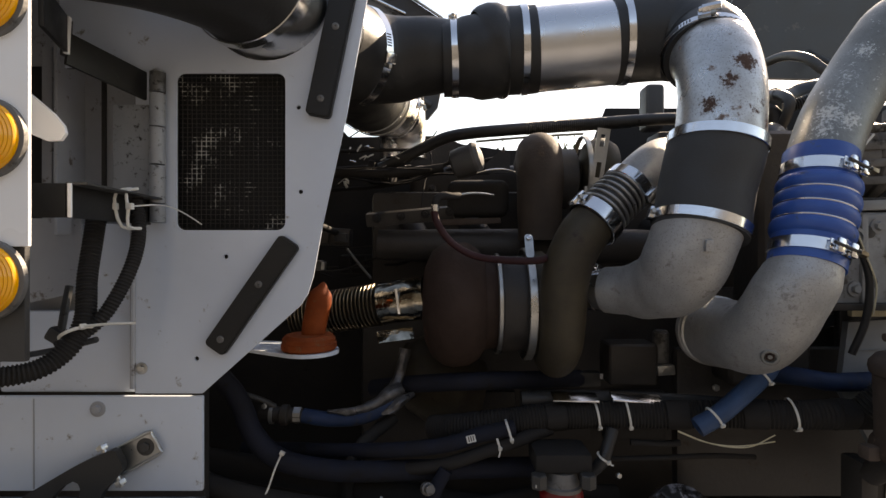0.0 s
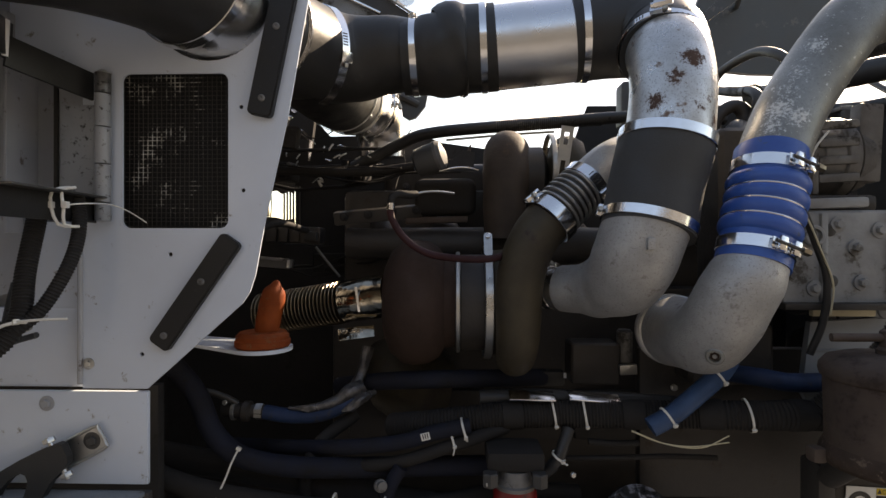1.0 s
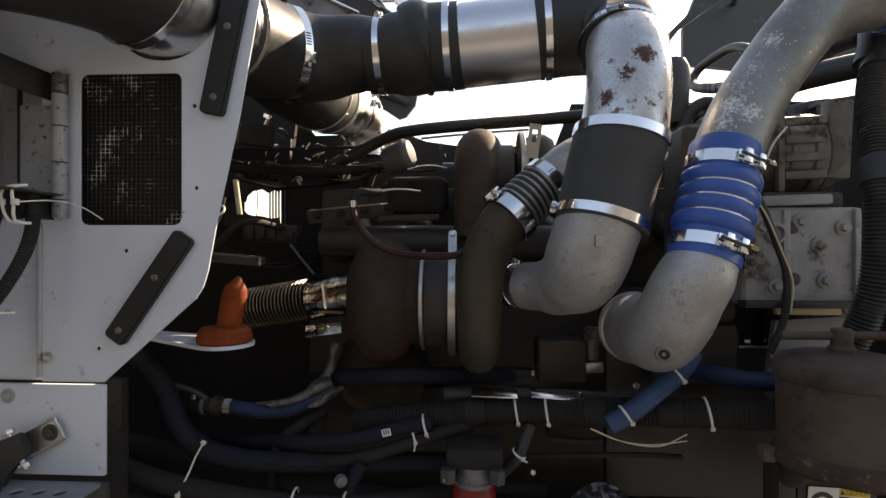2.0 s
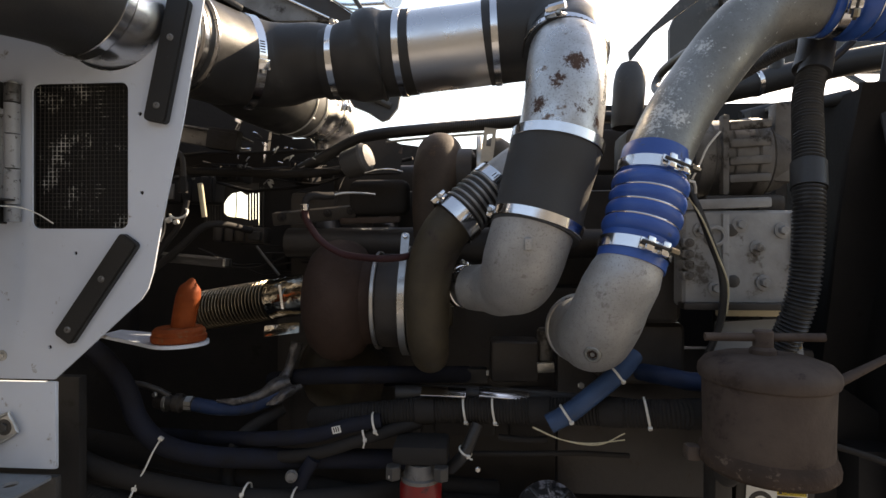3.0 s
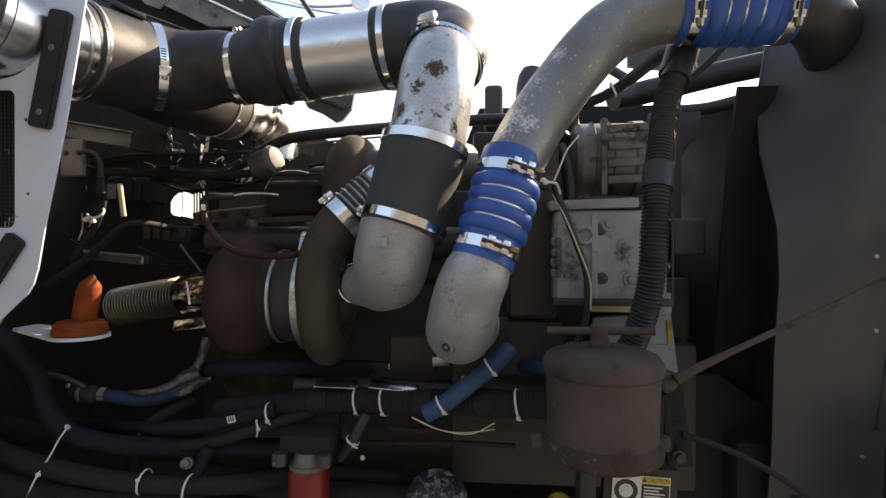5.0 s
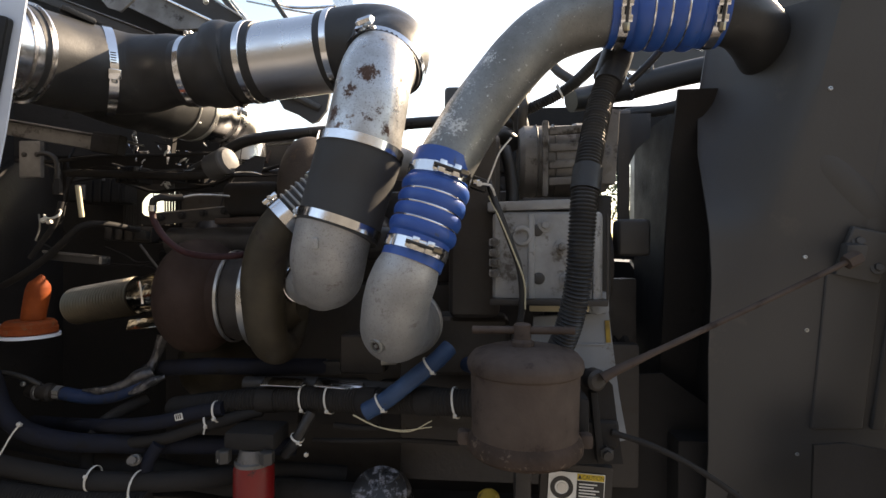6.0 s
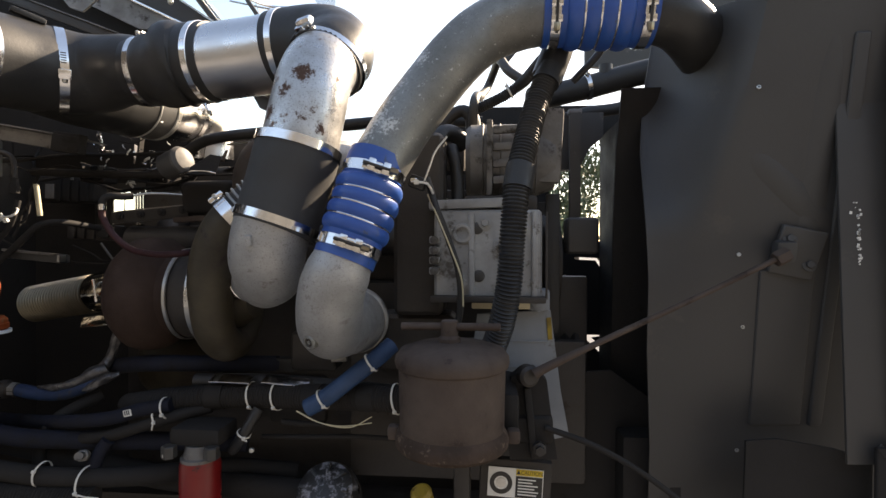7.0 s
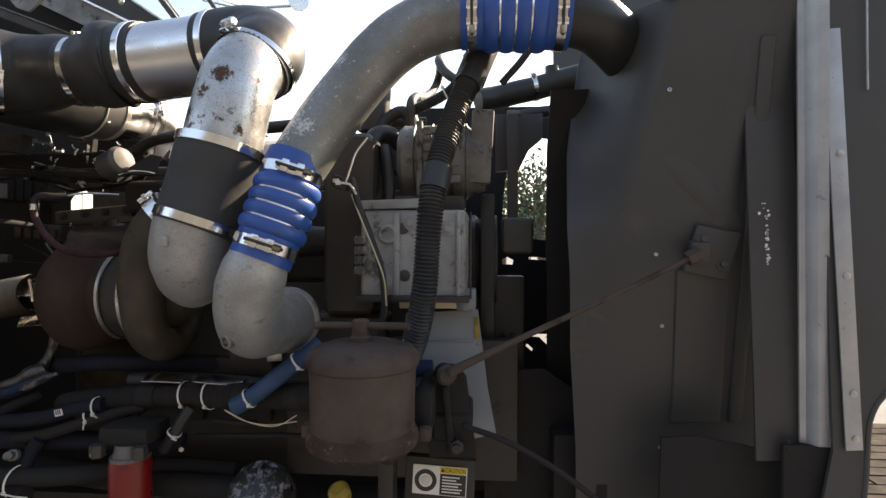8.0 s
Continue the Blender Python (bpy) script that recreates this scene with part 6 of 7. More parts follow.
part("plate", plate([(0.745, 1.265), (0.885, 1.275), (0.905, 1.12), (0.921, 1.035), (0.86, 1.02), (0.8, 1.02), (0.73, 1.14)], [], at_y(0.955), 0.014), M_MOUNT, skirt, "", smooth=False)
part("tape", box((0.009, 0.002, 0.042), pose(0.883, 0.953, 1.24, 0, -4, 0), 0.0005), M_OILYELLOW, skirt, "strip of yellow tape")
part("crease", box((0.13, 0.003, 0.003), pose(0.815, 0.953, 1.215), 0.001), M_MOUNT, skirt)
part("crease", box((0.13, 0.003, 0.003), pose(0.82, 0.953, 1.165), 0.001), M_MOUNT, skirt)
part("bolt", revolve([(0.016, 0), (0.017, 0.004), (0.015, 0.018), (0.008, 0.02)], (0.862, 0.95, 1.29), (0, -1, 0), 24), M_MOUNT, skirt)
part("mount_block", box((0.04, 0.05, 0.04), pose(0.862, 0.96, 1.295), 0.006), M_MOUNT, skirt)
part("strip", box((0.11, 0.012, 0.024), pose(0.79, 0.94, 1.29), 0.003), M_TAN, skirt)
crh = thing("corrugated_hose", (0.79, 0.87, 1.13), "black corrugated hose down the engine front", "hose", clutter)
part("hose", tube([(0.8779, 0.897, 1.7153), (0.8522, 0.8779, 1.6549), (0.8303, 0.8409, 1.5784), (0.8136, 0.811, 1.5038), (0.8053, 0.7976, 1.4182), (0.7993, 0.8007, 1.333), (0.7845, 0.821, 1.2542), (0.76, 0.8533, 1.193), (0.72, 0.8906, 1.1243)], 0.0205, 24, ripple=0.0018, pitch=0.0062), M_PLASTIC, crh)
part("joint", tube([(0.8195, 0.8215, 1.53), (0.8125, 0.8085, 1.49)], 0.0245, 24), M_PLASTIC, crh, "smooth black joint sleeve")
part("end_cuff", tube([(0.8779, 0.897, 1.7153), (0.866, 0.8855, 1.687)], 0.0245, 24), M_RUBBER, crh)
hose([(0.87, 0.9, 1.7), (0.885, 0.91, 1.74), (0.9, 0.93, 1.78)], 0.028, M_RUBBER, "black rubber hose behind the charge-air pipe", "hose")
hose([(0.655, 0.885, 1.52), (0.672, 0.87, 1.47), (0.695, 0.87, 1.41), (0.714, 0.87, 1.35), (0.716, 0.88, 1.28), (0.7, 0.89, 1.22)], 0.006, M_PLASTIC, "black wiring loom hanging down the engine front", "wiring_loom")
hose([(0.657, 0.877, 1.49), (0.676, 0.862, 1.45), (0.701, 0.861, 1.39), (0.719, 0.862, 1.34), (0.722, 0.872, 1.29)], 0.0015, M_TAN, "thin pale wire along the loom", "wire")
wt = thing("cable_tie", (0.66, 0.85, 1.52), "long uncut white nylon cable tie sticking up", "cable tie", "cable ties on the hoses")
part("tail", tube([(0.655, 0.846, 1.51), (0.665, 0.84, 1.535), (0.675, 0.838, 1.56), (0.695, 0.838, 1.585)], 0.0016, 6), M_TIE, wt)
part("band", tube([(0.63, 0.86, 1.515), (0.642, 0.845, 1.508), (0.66, 0.85, 1.506), (0.668, 0.865, 1.49)], 0.0022, 6), M_TIE, wt)
part("head", box((0.008, 0.008, 0.008), pose(0.641, 0.845, 1.508), 0.001), M_TIE, wt)
plug = thing("sensor_plug", (0.635, 0.87, 1.49), "black sensor plug beside the blue hose", "connector")
part("body", box((0.03, 0.03, 0.022), pose(0.64, 0.87, 1.51, 0, 20, 0), 0.004), M_PLASTIC, plug)
part("pin", box((0.012, 0.01, 0.008), pose(0.636, 0.852, 1.512), 0.002), M_STEEL, plug)
side = thing("fuel_housing", (0.62, 0.98, 1.2), "dark cast housing behind the blue hose", "housing")
part("body", box((0.1, 0.1, 0.36), pose(0.63, 1.0, 1.44), 0.02, seg=3), M_GREASE, side)
part("lower", box((0.16, 0.1, 0.12), pose(0.62, 1.03, 1.2), 0.02, seg=3), M_GREASE, side)
part("web", box((0.5, 0.03, 0.3), pose(0.72, 1.06, 1.05), 0.01), M_GREASE, side)

# ---- coolant hoses at the top front
bypass = thing("bypass_hose", (0.742, 1.13, 1.72), "grey-black bypass hose bent back in a loop", "hose", clutter)
part("hose", tube([(0.731, 1.15, 1.64), (0.732, 1.11, 1.68), (0.734, 1.1, 1.712), (0.738, 1.135, 1.737), (0.744, 1.2, 1.755), (0.748, 1.29, 1.785), (0.762, 1.345, 1.818), (0.777, 1.33, 1.848), (0.79, 1.22, 1.85), (0.793, 1.14, 1.82), (0.81, 1.11, 1.785), (0.84, 1.1, 1.76)], 0.0105, 20, 0.006), M_DARK, bypass)
part("cuff", tube([(0.739, 1.15, 1.7415), (0.744, 1.2, 1.755), (0.747, 1.25, 1.771)], 0.0118, 20), M_HOUSING, bypass, "pale grey cuff")
hose([(0.655, 1.14, 1.64), (0.664, 1.14, 1.676), (0.685, 1.14, 1.698), (0.708, 1.14, 1.706), (0.727, 1.14, 1.692), (0.733, 1.14, 1.655)], [0.019, 0.015, 0.0135, 0.014, 0.017, 0.019], M_GREASE, "black thermostat housing casting", "thermostat_housing", n=24, category="housing")
hose([(0.662, 1.03, 1.55), (0.655, 1.04, 1.6), (0.665, 1.06, 1.635), (0.69, 1.08, 1.64), (0.715, 1.1, 1.62)], 0.019, M_RUBBER, "black hose bent over beside the cover", "hose")
hose([(0.69, 1.02, 1.6), (0.7, 1.0, 1.56), (0.705, 0.99, 1.5), (0.7, 0.98, 1.45)], 0.013, M_RUBBER, "black hose down beside the cover", "hose")
hose([(0.735, 1.12, 1.703), (0.765, 1.11, 1.713), (0.8, 1.1, 1.727), (0.84, 1.08, 1.75), (0.87, 1.0, 1.765), (0.885, 0.95, 1.765)], 0.0115, M_PLASTIC, "short corrugated conduit at the top", "conduit", ripple=0.0014, pitch=0.005)
cable_tie((0.812, 1.094, 1.733), (1, -0.2, 0.5), 0.0135, 0.006, (0, -0.6, 1), (0.2, -0.5, 1))
rad_hose = thing("radiator_hose", (1.0, 1.4, 1.79), "thick black upper radiator hose with a clamp", "hose")
part("hose", tube([(0.88, 1.38, 1.795), (0.933, 1.4, 1.808), (0.987, 1.4, 1.821), (1.037, 1.4, 1.831), (1.101, 1.39, 1.845), (1.2, 1.36, 1.86), (1.32, 1.32, 1.87), (1.45, 1.28, 1.87)], 0.032, 28), M_RUBBER, rad_hose)
clamp(rad_hose, (1.037, 1.4, 1.831), (1, 0, 0.2), 0.0328, 0.013, (0, -0.4, 1))
part("neck", tube([(1.08, 1.385, 1.85), (1.08, 1.385, 1.885)], 0.018, 16), M_PLASTIC, rad_hose)
hose([(0.93, 0.99, 1.72), (0.97, 0.97, 1.76), (1.0, 0.95, 1.8)], 0.007, M_PLASTIC, "thin black hose crossing to the pipe", "hose")
hose([(0.95, 1.3, 1.72), (1.02, 1.29, 1.735), (1.08, 1.26, 1.735), (1.14, 1.2, 1.74)], 0.015, M_RUBBER, "black hose below the radiator hose", "hose")

# ---- fan drive between engine and radiator
fan = thing("fan_drive", (0.95, 1.1, 1.2), "black fan hub, pulleys and belt in front of the engine", "fan drive")
part("pulley", revolve([(0.05, -0.03), (0.11, -0.03), (0.112, -0.02), (0.1, -0.012), (0.112, 0.0), (0.1, 0.008), (0.112, 0.02), (0.11, 0.03), (0.05, 0.03)], (0.897, 1.2, 1.36), (1, 0, 0), 40), M_GREASE, fan)
part("lower_pulley", revolve([(0.04, -0.03), (0.1, -0.03), (0.102, -0.02), (0.092, -0.01), (0.102, 0.0), (0.092, 0.01), (0.102, 0.02), (0.1, 0.03), (0.04, 0.03)], (0.94, 1.2, 1.12), (1, 0, 0), 40), M_GREASE, fan)
for y in (1.09, 1.31):
    part("belt", box((0.03, 0.01, 0.4), pose(0.905, y, 1.31), 0.003), M_RUBBER, fan)
part("tensioner", box((0.07, 0.06, 0.08), pose(0.97, 1.12, 1.42), 0.012, seg=3), M_DARK, fan)
part("plate", box((0.12, 0.02, 0.28), pose(0.93, 1.15, 1.19), 0.01), M_GREASE, fan)
# Black plate, added to cover lit ground in a gap that should stay dark.
part("gap_blocker", plate([(0.9, 0.78), (1.13, 0.78), (1.13, 1.06), (1.03, 1.13), (0.9, 1.12)], [], at_y(1.09), 0.008), M_SOOTSHADE, fan, "", smooth=False)
part("strut", plate([(0.949, 1.7), (0.975, 1.7), (0.974, 1.42), (0.951, 1.42)], [], at_y(1.15), 0.015), M_DARK, fan, "", smooth=False)
part("shroud_plate", plate([(0.925, 1.712), (1.035, 1.712), (1.035, 1.655), (1.005, 1.63), (0.98, 1.58), (0.925, 1.576)], [], at_y(1.2), 0.03), M_DARK, fan, "", smooth=False)
part("shroud_lip", box((0.03, 0.03, 0.01), pose(0.965, 1.18, 1.708), 0.002), M_HOUSING, fan)

# ---------------------------------------------------------------- radiator with side panel
rad = thing("radiator_side_panel", (1.25, 0.9, 0.6), "dark grey radiator side panel with small rivets", "panel")
LEAN_M = Matrix.Translation((0, 0.885, 1.38)) @ pose(0, 0, 0, 13, 0, 0) @ Matrix.Translation((0, 0, -1.38))


def panel_edge(z):
    """The side panel's edge towards the engine, and how far it is bent back there."""
    rows = ((0.7, 1.09, 0.0), (1.0, 1.075, 0.0), (1.2, 1.057, 0.004), (1.34, 1.052, 0.012), (1.43, 1.046, 0.03), (1.55, 1.058, 0.14), (1.65, 1.078, 0.22), (1.8, 1.1, 0.25))
    for (z0, x0, d0), (z1, x1, d1) in zip(rows, rows[1:]):
        if z <= z1:
            u = (z - z0) / (z1 - z0)
            return x0 + (x1 - x0) * u, d0 + (d1 - d0) * u
    return rows[-1][1:]


bm = bmesh.new()
grid = []
for j in range(45):
    z = 0.7 + 1.1 * j / 44
    xl, back = panel_edge(z)
    row = []
    for i in range(41):
        x = xl + (1.56 - xl) * (i / 40) ** 1.4
        u = max(0.0, min(1.0, (xl + 0.1 - x) / 0.1))
        wave = 0.0025 * noise.noise(Vector((x * 6, z * 4, 0)))
        row.append(bm.verts.new(LEAN_M @ Vector((x, back * u * u * (3 - 2 * u) + wave, z))))
    grid.append(row)
for lo_row, hi_row in zip(grid, grid[1:]):
    for i in range(40):
        bm.faces.new((lo_row[i], lo_row[i + 1], hi_row[i + 1], hi_row[i]))
ext = bmesh.ops.extrude_face_region(bm, geom=bm.faces[:])
bmesh.ops.translate(bm, verts=[v for v in ext["geom"] if isinstance(v, bmesh.types.BMVert)], vec=(0, 0.004, 0))
part("sheet", bm, M_SCREEN, rad)
part("top_fold", box((0.4, 0.03, 0.006), LEAN_M @ pose(1.38, 0.01, 1.802), 0.002), M_SCREEN, rad)


def crease(a, b, r, proud):
    """A pressed ridge in the side panel, from a to b (x, z), standing a little proud of the sheet."""
    run = [(a[0] + (b[0] - a[0]) * k / 6, a[1] + (b[1] - a[1]) * k / 6, proud * math.sin(math.pi * k / 6) ** 0.5 - 0.002 * (k in (0, 6))) for k in range(7)]
    return part("pressed_fold", tube([tuple(LEAN_M @ Vector((x, r - h, z))) for x, z, h in run], r, 64, 0.03), M_SCREEN, rad)


crease((1.3, 1.8), (1.312, 1.1), 0.06, 0.0035)
crease((1.19, 1.56), (1.35, 1.42), 0.05, 0.0045)
part("channel", box((0.09, 0.012, 0.3), LEAN_M @ pose(1.285, 0.001, 1.21, 0, -3, 0), 0.005, seg=3), M_SCREEN, rad, "shallow upright channel under the rod anchor")
part("channel_rib", box((0.024, 0.014, 0.68), LEAN_M @ pose(1.352, 0.002, 1.4, 0, -2, 0), 0.006, seg=3), M_SCREEN, rad)
for x, z in ((1.196, 1.384), (1.217, 1.251), (1.234, 1.004), (1.196, 1.66)):
    p = LEAN_M @ Vector((x, 0, z))
    part("rivet", revolve([(0.0038, 0), (0.0038, 0.001), (0.003, 0.002), (0.0018, 0.002), (0.0013, -0.0005), (0.0004, -0.0005)], p, (0, -1, 0.2), 14), M_ZINC, rad, "bright small rivet")
core = thing("radiator", (1.25, 1.6, 0.6), "black radiator core and fan shroud", "radiator")
part("core", box((0.14, 1.2, 1.2), pose(1.33, 1.62, 1.2), 0.01), M_GREASE, core)
part("shroud", plate([(0.99, 0.62), (1.64, 0.62), (1.64, 1.74), (0.99, 1.74)], [], Matrix(((0, 0, 1, 1.12), (1, 0, 0, 0), (0, 1, 0, 0), (0, 0, 0, 1))), 0.02), M_SOOTSHADE, core, "", smooth=False)
part("shroud_lip", plate([(1.03, 1.72), (1.026, 1.6), (1.028, 1.5), (1.03, 1.4), (1.036, 1.3), (1.04, 1.15), (1.06, 0.9), (1.2, 0.9), (1.2, 1.72)], [], Matrix.Translation((0, 0.2, 0)) @ LEAN_M @ VERT, 0.01), M_SOOTSHADE, core, "", smooth=False)

post = thing("channel_post", (1.42, 0.8, 1.08), "dull aluminium channel post", "post")
prof = [(-0.02, 0.0), (-0.02, -0.004), (-0.012, -0.007), (-0.008, -0.016), (-0.002, -0.022), (0.014, -0.023), (0.02, -0.016), (0.021, 0.0)]
bm = bmesh.new()
lo = [bm.verts.new((1.422 + x, 0.825 + y, 1.085)) for x, y in prof]
hi = [bm.verts.new((1.39 + x, 0.79 + y, 1.95)) for x, y in prof]
for i in range(len(prof)):
    j = (i + 1) % len(prof)
    bm.faces.new((lo[i], lo[j], hi[j], hi[i]))
bm.faces.new(lo)
bm.faces.new(hi)
part("channel", bm, M_POST, post)
part("dark_flange", box((0.075, 0.006, 0.78), pose(1.362, 0.832, 1.44, 0, -2.2, 0), 0.002), M_SCREEN, post, "dark painted flange beside the channel")
rng = random.Random(8)
bm = bmesh.new()
for i in range(34):
    z = 1.47 - 0.1 * rng.random()
    w = rng.uniform(0.0012, 0.0036)
    box((w, 0.0012, w * rng.uniform(0.8, 2.0)), pose(1.35 + rng.gauss(0, 0.0035) + (1.47 - z) * 0.06, 0.8282, z, 0, rng.uniform(0, 90), 0), 0, bm)
part("paint_chips", bm, M_LABEL, post, "pale flaking paint chips")
bm = bmesh.new()
for i in range(9):
    box((rng.uniform(0.006, 0.016), 0.002, rng.uniform(0.003, 0.009)), pose(1.395 + rng.gauss(0, 0.008), 0.826, 1.072 + rng.gauss(0, 0.008), rng.uniform(-30, 30), rng.uniform(0, 90), rng.uniform(-25, 25)), 0.0006, bm, 1)
part("torn_tape", bm, M_HOUSING, post, "torn scrap of pale tape")
strip = thing("trim_strip", (1.44, 0.77, 1.08), "flat aluminium strip with screws on the dark panel edge", "strip")
a, b = Vector((1.421, 0.785, 1.73)), Vector((1.46, 0.785, 1.088))
d = (b - a).normalized()
part("strip", box((0.025, 0.003, (b - a).length), Matrix.Translation((a + b) / 2) @ pose(0, 0, 0, 0, -math.degrees(math.atan2(b.x - a.x, a.z - b.z)), 0), 0.0008), M_POST, strip)
for k in (0.295, 0.585, 0.865, 0.972):
    p = a + (b - a) * k
    part("screw", bolt_mesh((p.x + 0.002, 0.7825, p.z), (0, -1, 0), 0.003, 0.0022), M_ZINC, strip)
part("hanging_wire", tube([(1.472, 0.785, 1.79), (1.473, 0.785, 1.704), (1.4745, 0.785, 1.637)], 0.0016, 6), M_POST, strip, "thin bright wire")
edge = thing("edge_panel", (1.46, 0.79, 0.9), "dark panel edge behind the strip", "panel")
part("sheet", plate([(1.402, 1.95), (1.95, 1.95), (1.8, 1.3), (1.566, 1.225), (1.509, 1.175), (1.490, 1.145), (1.484, 1.115), (1.482, 1.058), (1.477, 0.997), (1.4, 0.9), (1.433, 1.085), (1.408, 1.73)], [], at_y(0.79), 0.006), M_SCREEN, edge, "", smooth=False)
part("folded_edge", tube([(1.566, 0.792, 1.225), (1.509, 0.792, 1.175), (1.490, 0.792, 1.145), (1.484, 0.792, 1.115), (1.482, 0.792, 1.058), (1.477, 0.792, 0.997)], 0.005, 8, 0.02), M_SCREEN, edge)
bump = thing("lower_guard", (1.25, 0.85, 0.7), "dark bracket plate under the aluminium post", "panel")
part("sheet", box((0.11, 0.01, 0.4), pose(1.424, 0.812, 0.885), 0.006, seg=3), M_SOOTSHADE, bump)
part("tab", plate([(1.368, 1.085), (1.462, 1.085), (1.462, 1.0), (1.386, 1.06)], [], at_y(0.806), 0.005), M_SOOTSHADE, bump, "", smooth=False)
part("splash_guard", plate([(1.19, 0.7), (1.4, 0.7), (1.4, 1.045), (1.34, 1.062), (1.25, 1.075), (1.2, 1.07)], [], at_y(0.862), 0.006), M_SOOTSHADE, bump, "black splash guard", smooth=False)
part("return", box((0.34, 0.26, 0.5), pose(1.21, 1.16, 0.76), 0.01), M_SOOTSHADE, bump)

# ---------------------------------------------------------------- brown canister with T-handle, rods, caution sign
can = thing("filter_canister", (0.712, 0.735, 1.05), "dusty brown steel filter canister with a T-handle lid", "canister")
CX, CY = 0.7115, 0.735
part("body", revolve([(0.0769, 1.112), (0.0793, 1.124), (0.0797, 1.16), (0.0812, 1.215), (0.0812, 1.218)], (CX, CY, 0), (0, 0, 1), 56), M_CAN, can)
part("base_ring", revolve([(0.02, 1.086), (0.0669, 1.09), (0.0802, 1.094), (0.0856, 1.1), (0.0862, 1.108), (0.0845, 1.115), (0.0812, 1.12), (0.0785, 1.124)], (CX, CY, 0), (0, 0, 1), 56), M_FLAKE, can, "rust-flaked base ring")
part("lid", revolve([(0.0802, 1.213), (0.0850, 1.217), (0.0869, 1.224), (0.0859, 1.232), (0.0783, 1.242), (0.0573, 1.249), (0.0191, 1.252)], (CX, CY, 0), (0, 0, 1), 56), M_CAN, can, "domed brown lid")
part("neck", revolve([(0.017, 1.248), (0.017, 1.258), (0.013, 1.262), (0.013, 1.283), (0.011, 1.285)], (CX - 0.004, CY, 0), (0, 0, 1), 20), M_CAN, can)
part("t_handle", tube([(0.633, 0.745, 1.273), (0.71, 0.735, 1.275), (0.784, 0.726, 1.277)], 0.006, 14), M_CAN, can, "rusty T-handle bar")
part("stem", tube([(0.72, 0.76, 1.1), (0.725, 0.83, 1.06), (0.725, 0.88, 1.02)], 0.02, 16), M_GREASE, can)
for x in (-0.092, 0.094):
    part("lug", box((0.02, 0.022, 0.022), pose(CX + x, CY + 0.02, 1.105), 0.006), M_CAN, can)
part("bracket", box((0.03, 0.16, 0.07), pose(0.8, 0.85, 1.13), 0.01), M_SOOTSHADE, can)
part("foot", box((0.03, 0.05, 0.14), pose(0.72, 0.9, 0.97), 0.008), M_GREASE, can)
solo("yellow_plug", revolve([(0.016, 0.0), (0.018, 0.004), (0.018, 0.022), (0.012, 0.028)], (0.66, 0.8, 0.975), (-0.1, -0.5, 0.85), 20), M_OILYELLOW, "small oil-stained yellow plastic cap below the canister", "cap")
rod = thing("stay_rod", (0.87, 0.81, 1.19), "rusty stay rod from the engine to the radiator panel", "rod")
part("rod", tube([(0.842, 0.806, 1.188), (0.862, 0.807, 1.2), (0.95, 0.815, 1.242), (1.1, 0.828, 1.312), (1.235, 0.838, 1.378)], [0.009, 0.0075, 0.0052, 0.0047, 0.0047], 14), M_CAN, rod, "rust-brown rod")
part("eye", revolve([(0.013, -0.012), (0.018, -0.008), (0.018, 0.008), (0.013, 0.012)], (0.832, 0.822, 1.182), (0.4, -1, 0), 24), M_GREASE, rod)
part("end_nut", revolve([(0.012, 0), (0.013, 0.003), (0.013, 0.02), (0.01, 0.024)], (1.232, 0.838, 1.376), (0.88, 0.06, 0.45), 6), M_CAN, rod)
part("anchor_bracket", box((0.075, 0.012, 0.085), LEAN_M @ pose(1.285, -0.008, 1.39, 0, 12, 0), 0.005, seg=3), M_SCREEN, rod)
for x, z in ((1.268, 1.415), (1.305, 1.37)):
    part("anchor_bolt", bolt_mesh(LEAN_M @ Vector((x, -0.014, z)), (0, -1, 0.2), 0.007, 0.006), M_SCREEN, rod)
part("anchor", box((0.034, 0.02, 0.036), pose(1.26, 0.865, 1.39, 13, 0, 0), 0.006), M_SCREEN, rod)
arm = thing("mounting_casting", (0.84, 0.87, 1.0), "black cast arm holding the stay rod", "casting")
part("arm", plate([(0.806, 1.172), (0.824, 1.188), (0.846, 1.188), (0.866, 1.168), (0.876, 1.09), (0.884, 1.035), (0.804, 1.032), (0.796, 1.1)], [], at_y(0.842), 0.03), M_SOOTSHADE, arm, "", smooth=False)
part("rib", box((0.012, 0.02, 0.12), pose(0.838, 0.834, 1.1, 0, -6, 0), 0.004), M_SOOTSHADE, arm)
part("foot", box((0.07, 0.12, 0.05), pose(0.842, 0.895, 1.085), 0.012, seg=3), M_SOOTSHADE, arm)
part("stud", revolve([(0.011, 0), (0.012, 0.003), (0.012, 0.012), (0.008, 0.014), (0.008, 0.022)], (0.852, 0.83, 1.06), (0, -1, 0), 6), M_GREASE, arm)
hose([(0.862, 0.832, 1.092), (0.93, 0.825, 1.072), (1.0, 0.82, 1.038), (1.07, 0.82, 0.99), (1.14, 0.82, 0.93)], 0.005, M_SOOTSHADE, "dark rod sloping down to the chassis", "rod", category="rod")

sign = thing("caution_sign", (0.816, 0.9, 0.935), "white and yellow caution sticker with black print", "sign")
SM = pose(0.8165, 0.9, 0.9655, 0, 3, 0)
part("backing", box((0.13, 0.02, 0.09), SM @ pose(0, 0.013, -0.005), 0.004), M_GREASE, sign)
part("face", box((0.1, 0.0015, 0.054), SM @ pose(0, 0.0, 0), 0.0004), M_LABEL, sign)
part("yellow_field", box((0.048, 0.0008, 0.011), SM @ pose(0.0245, -0.0012, 0.0205), 0.0002), M_YELLOW, sign)
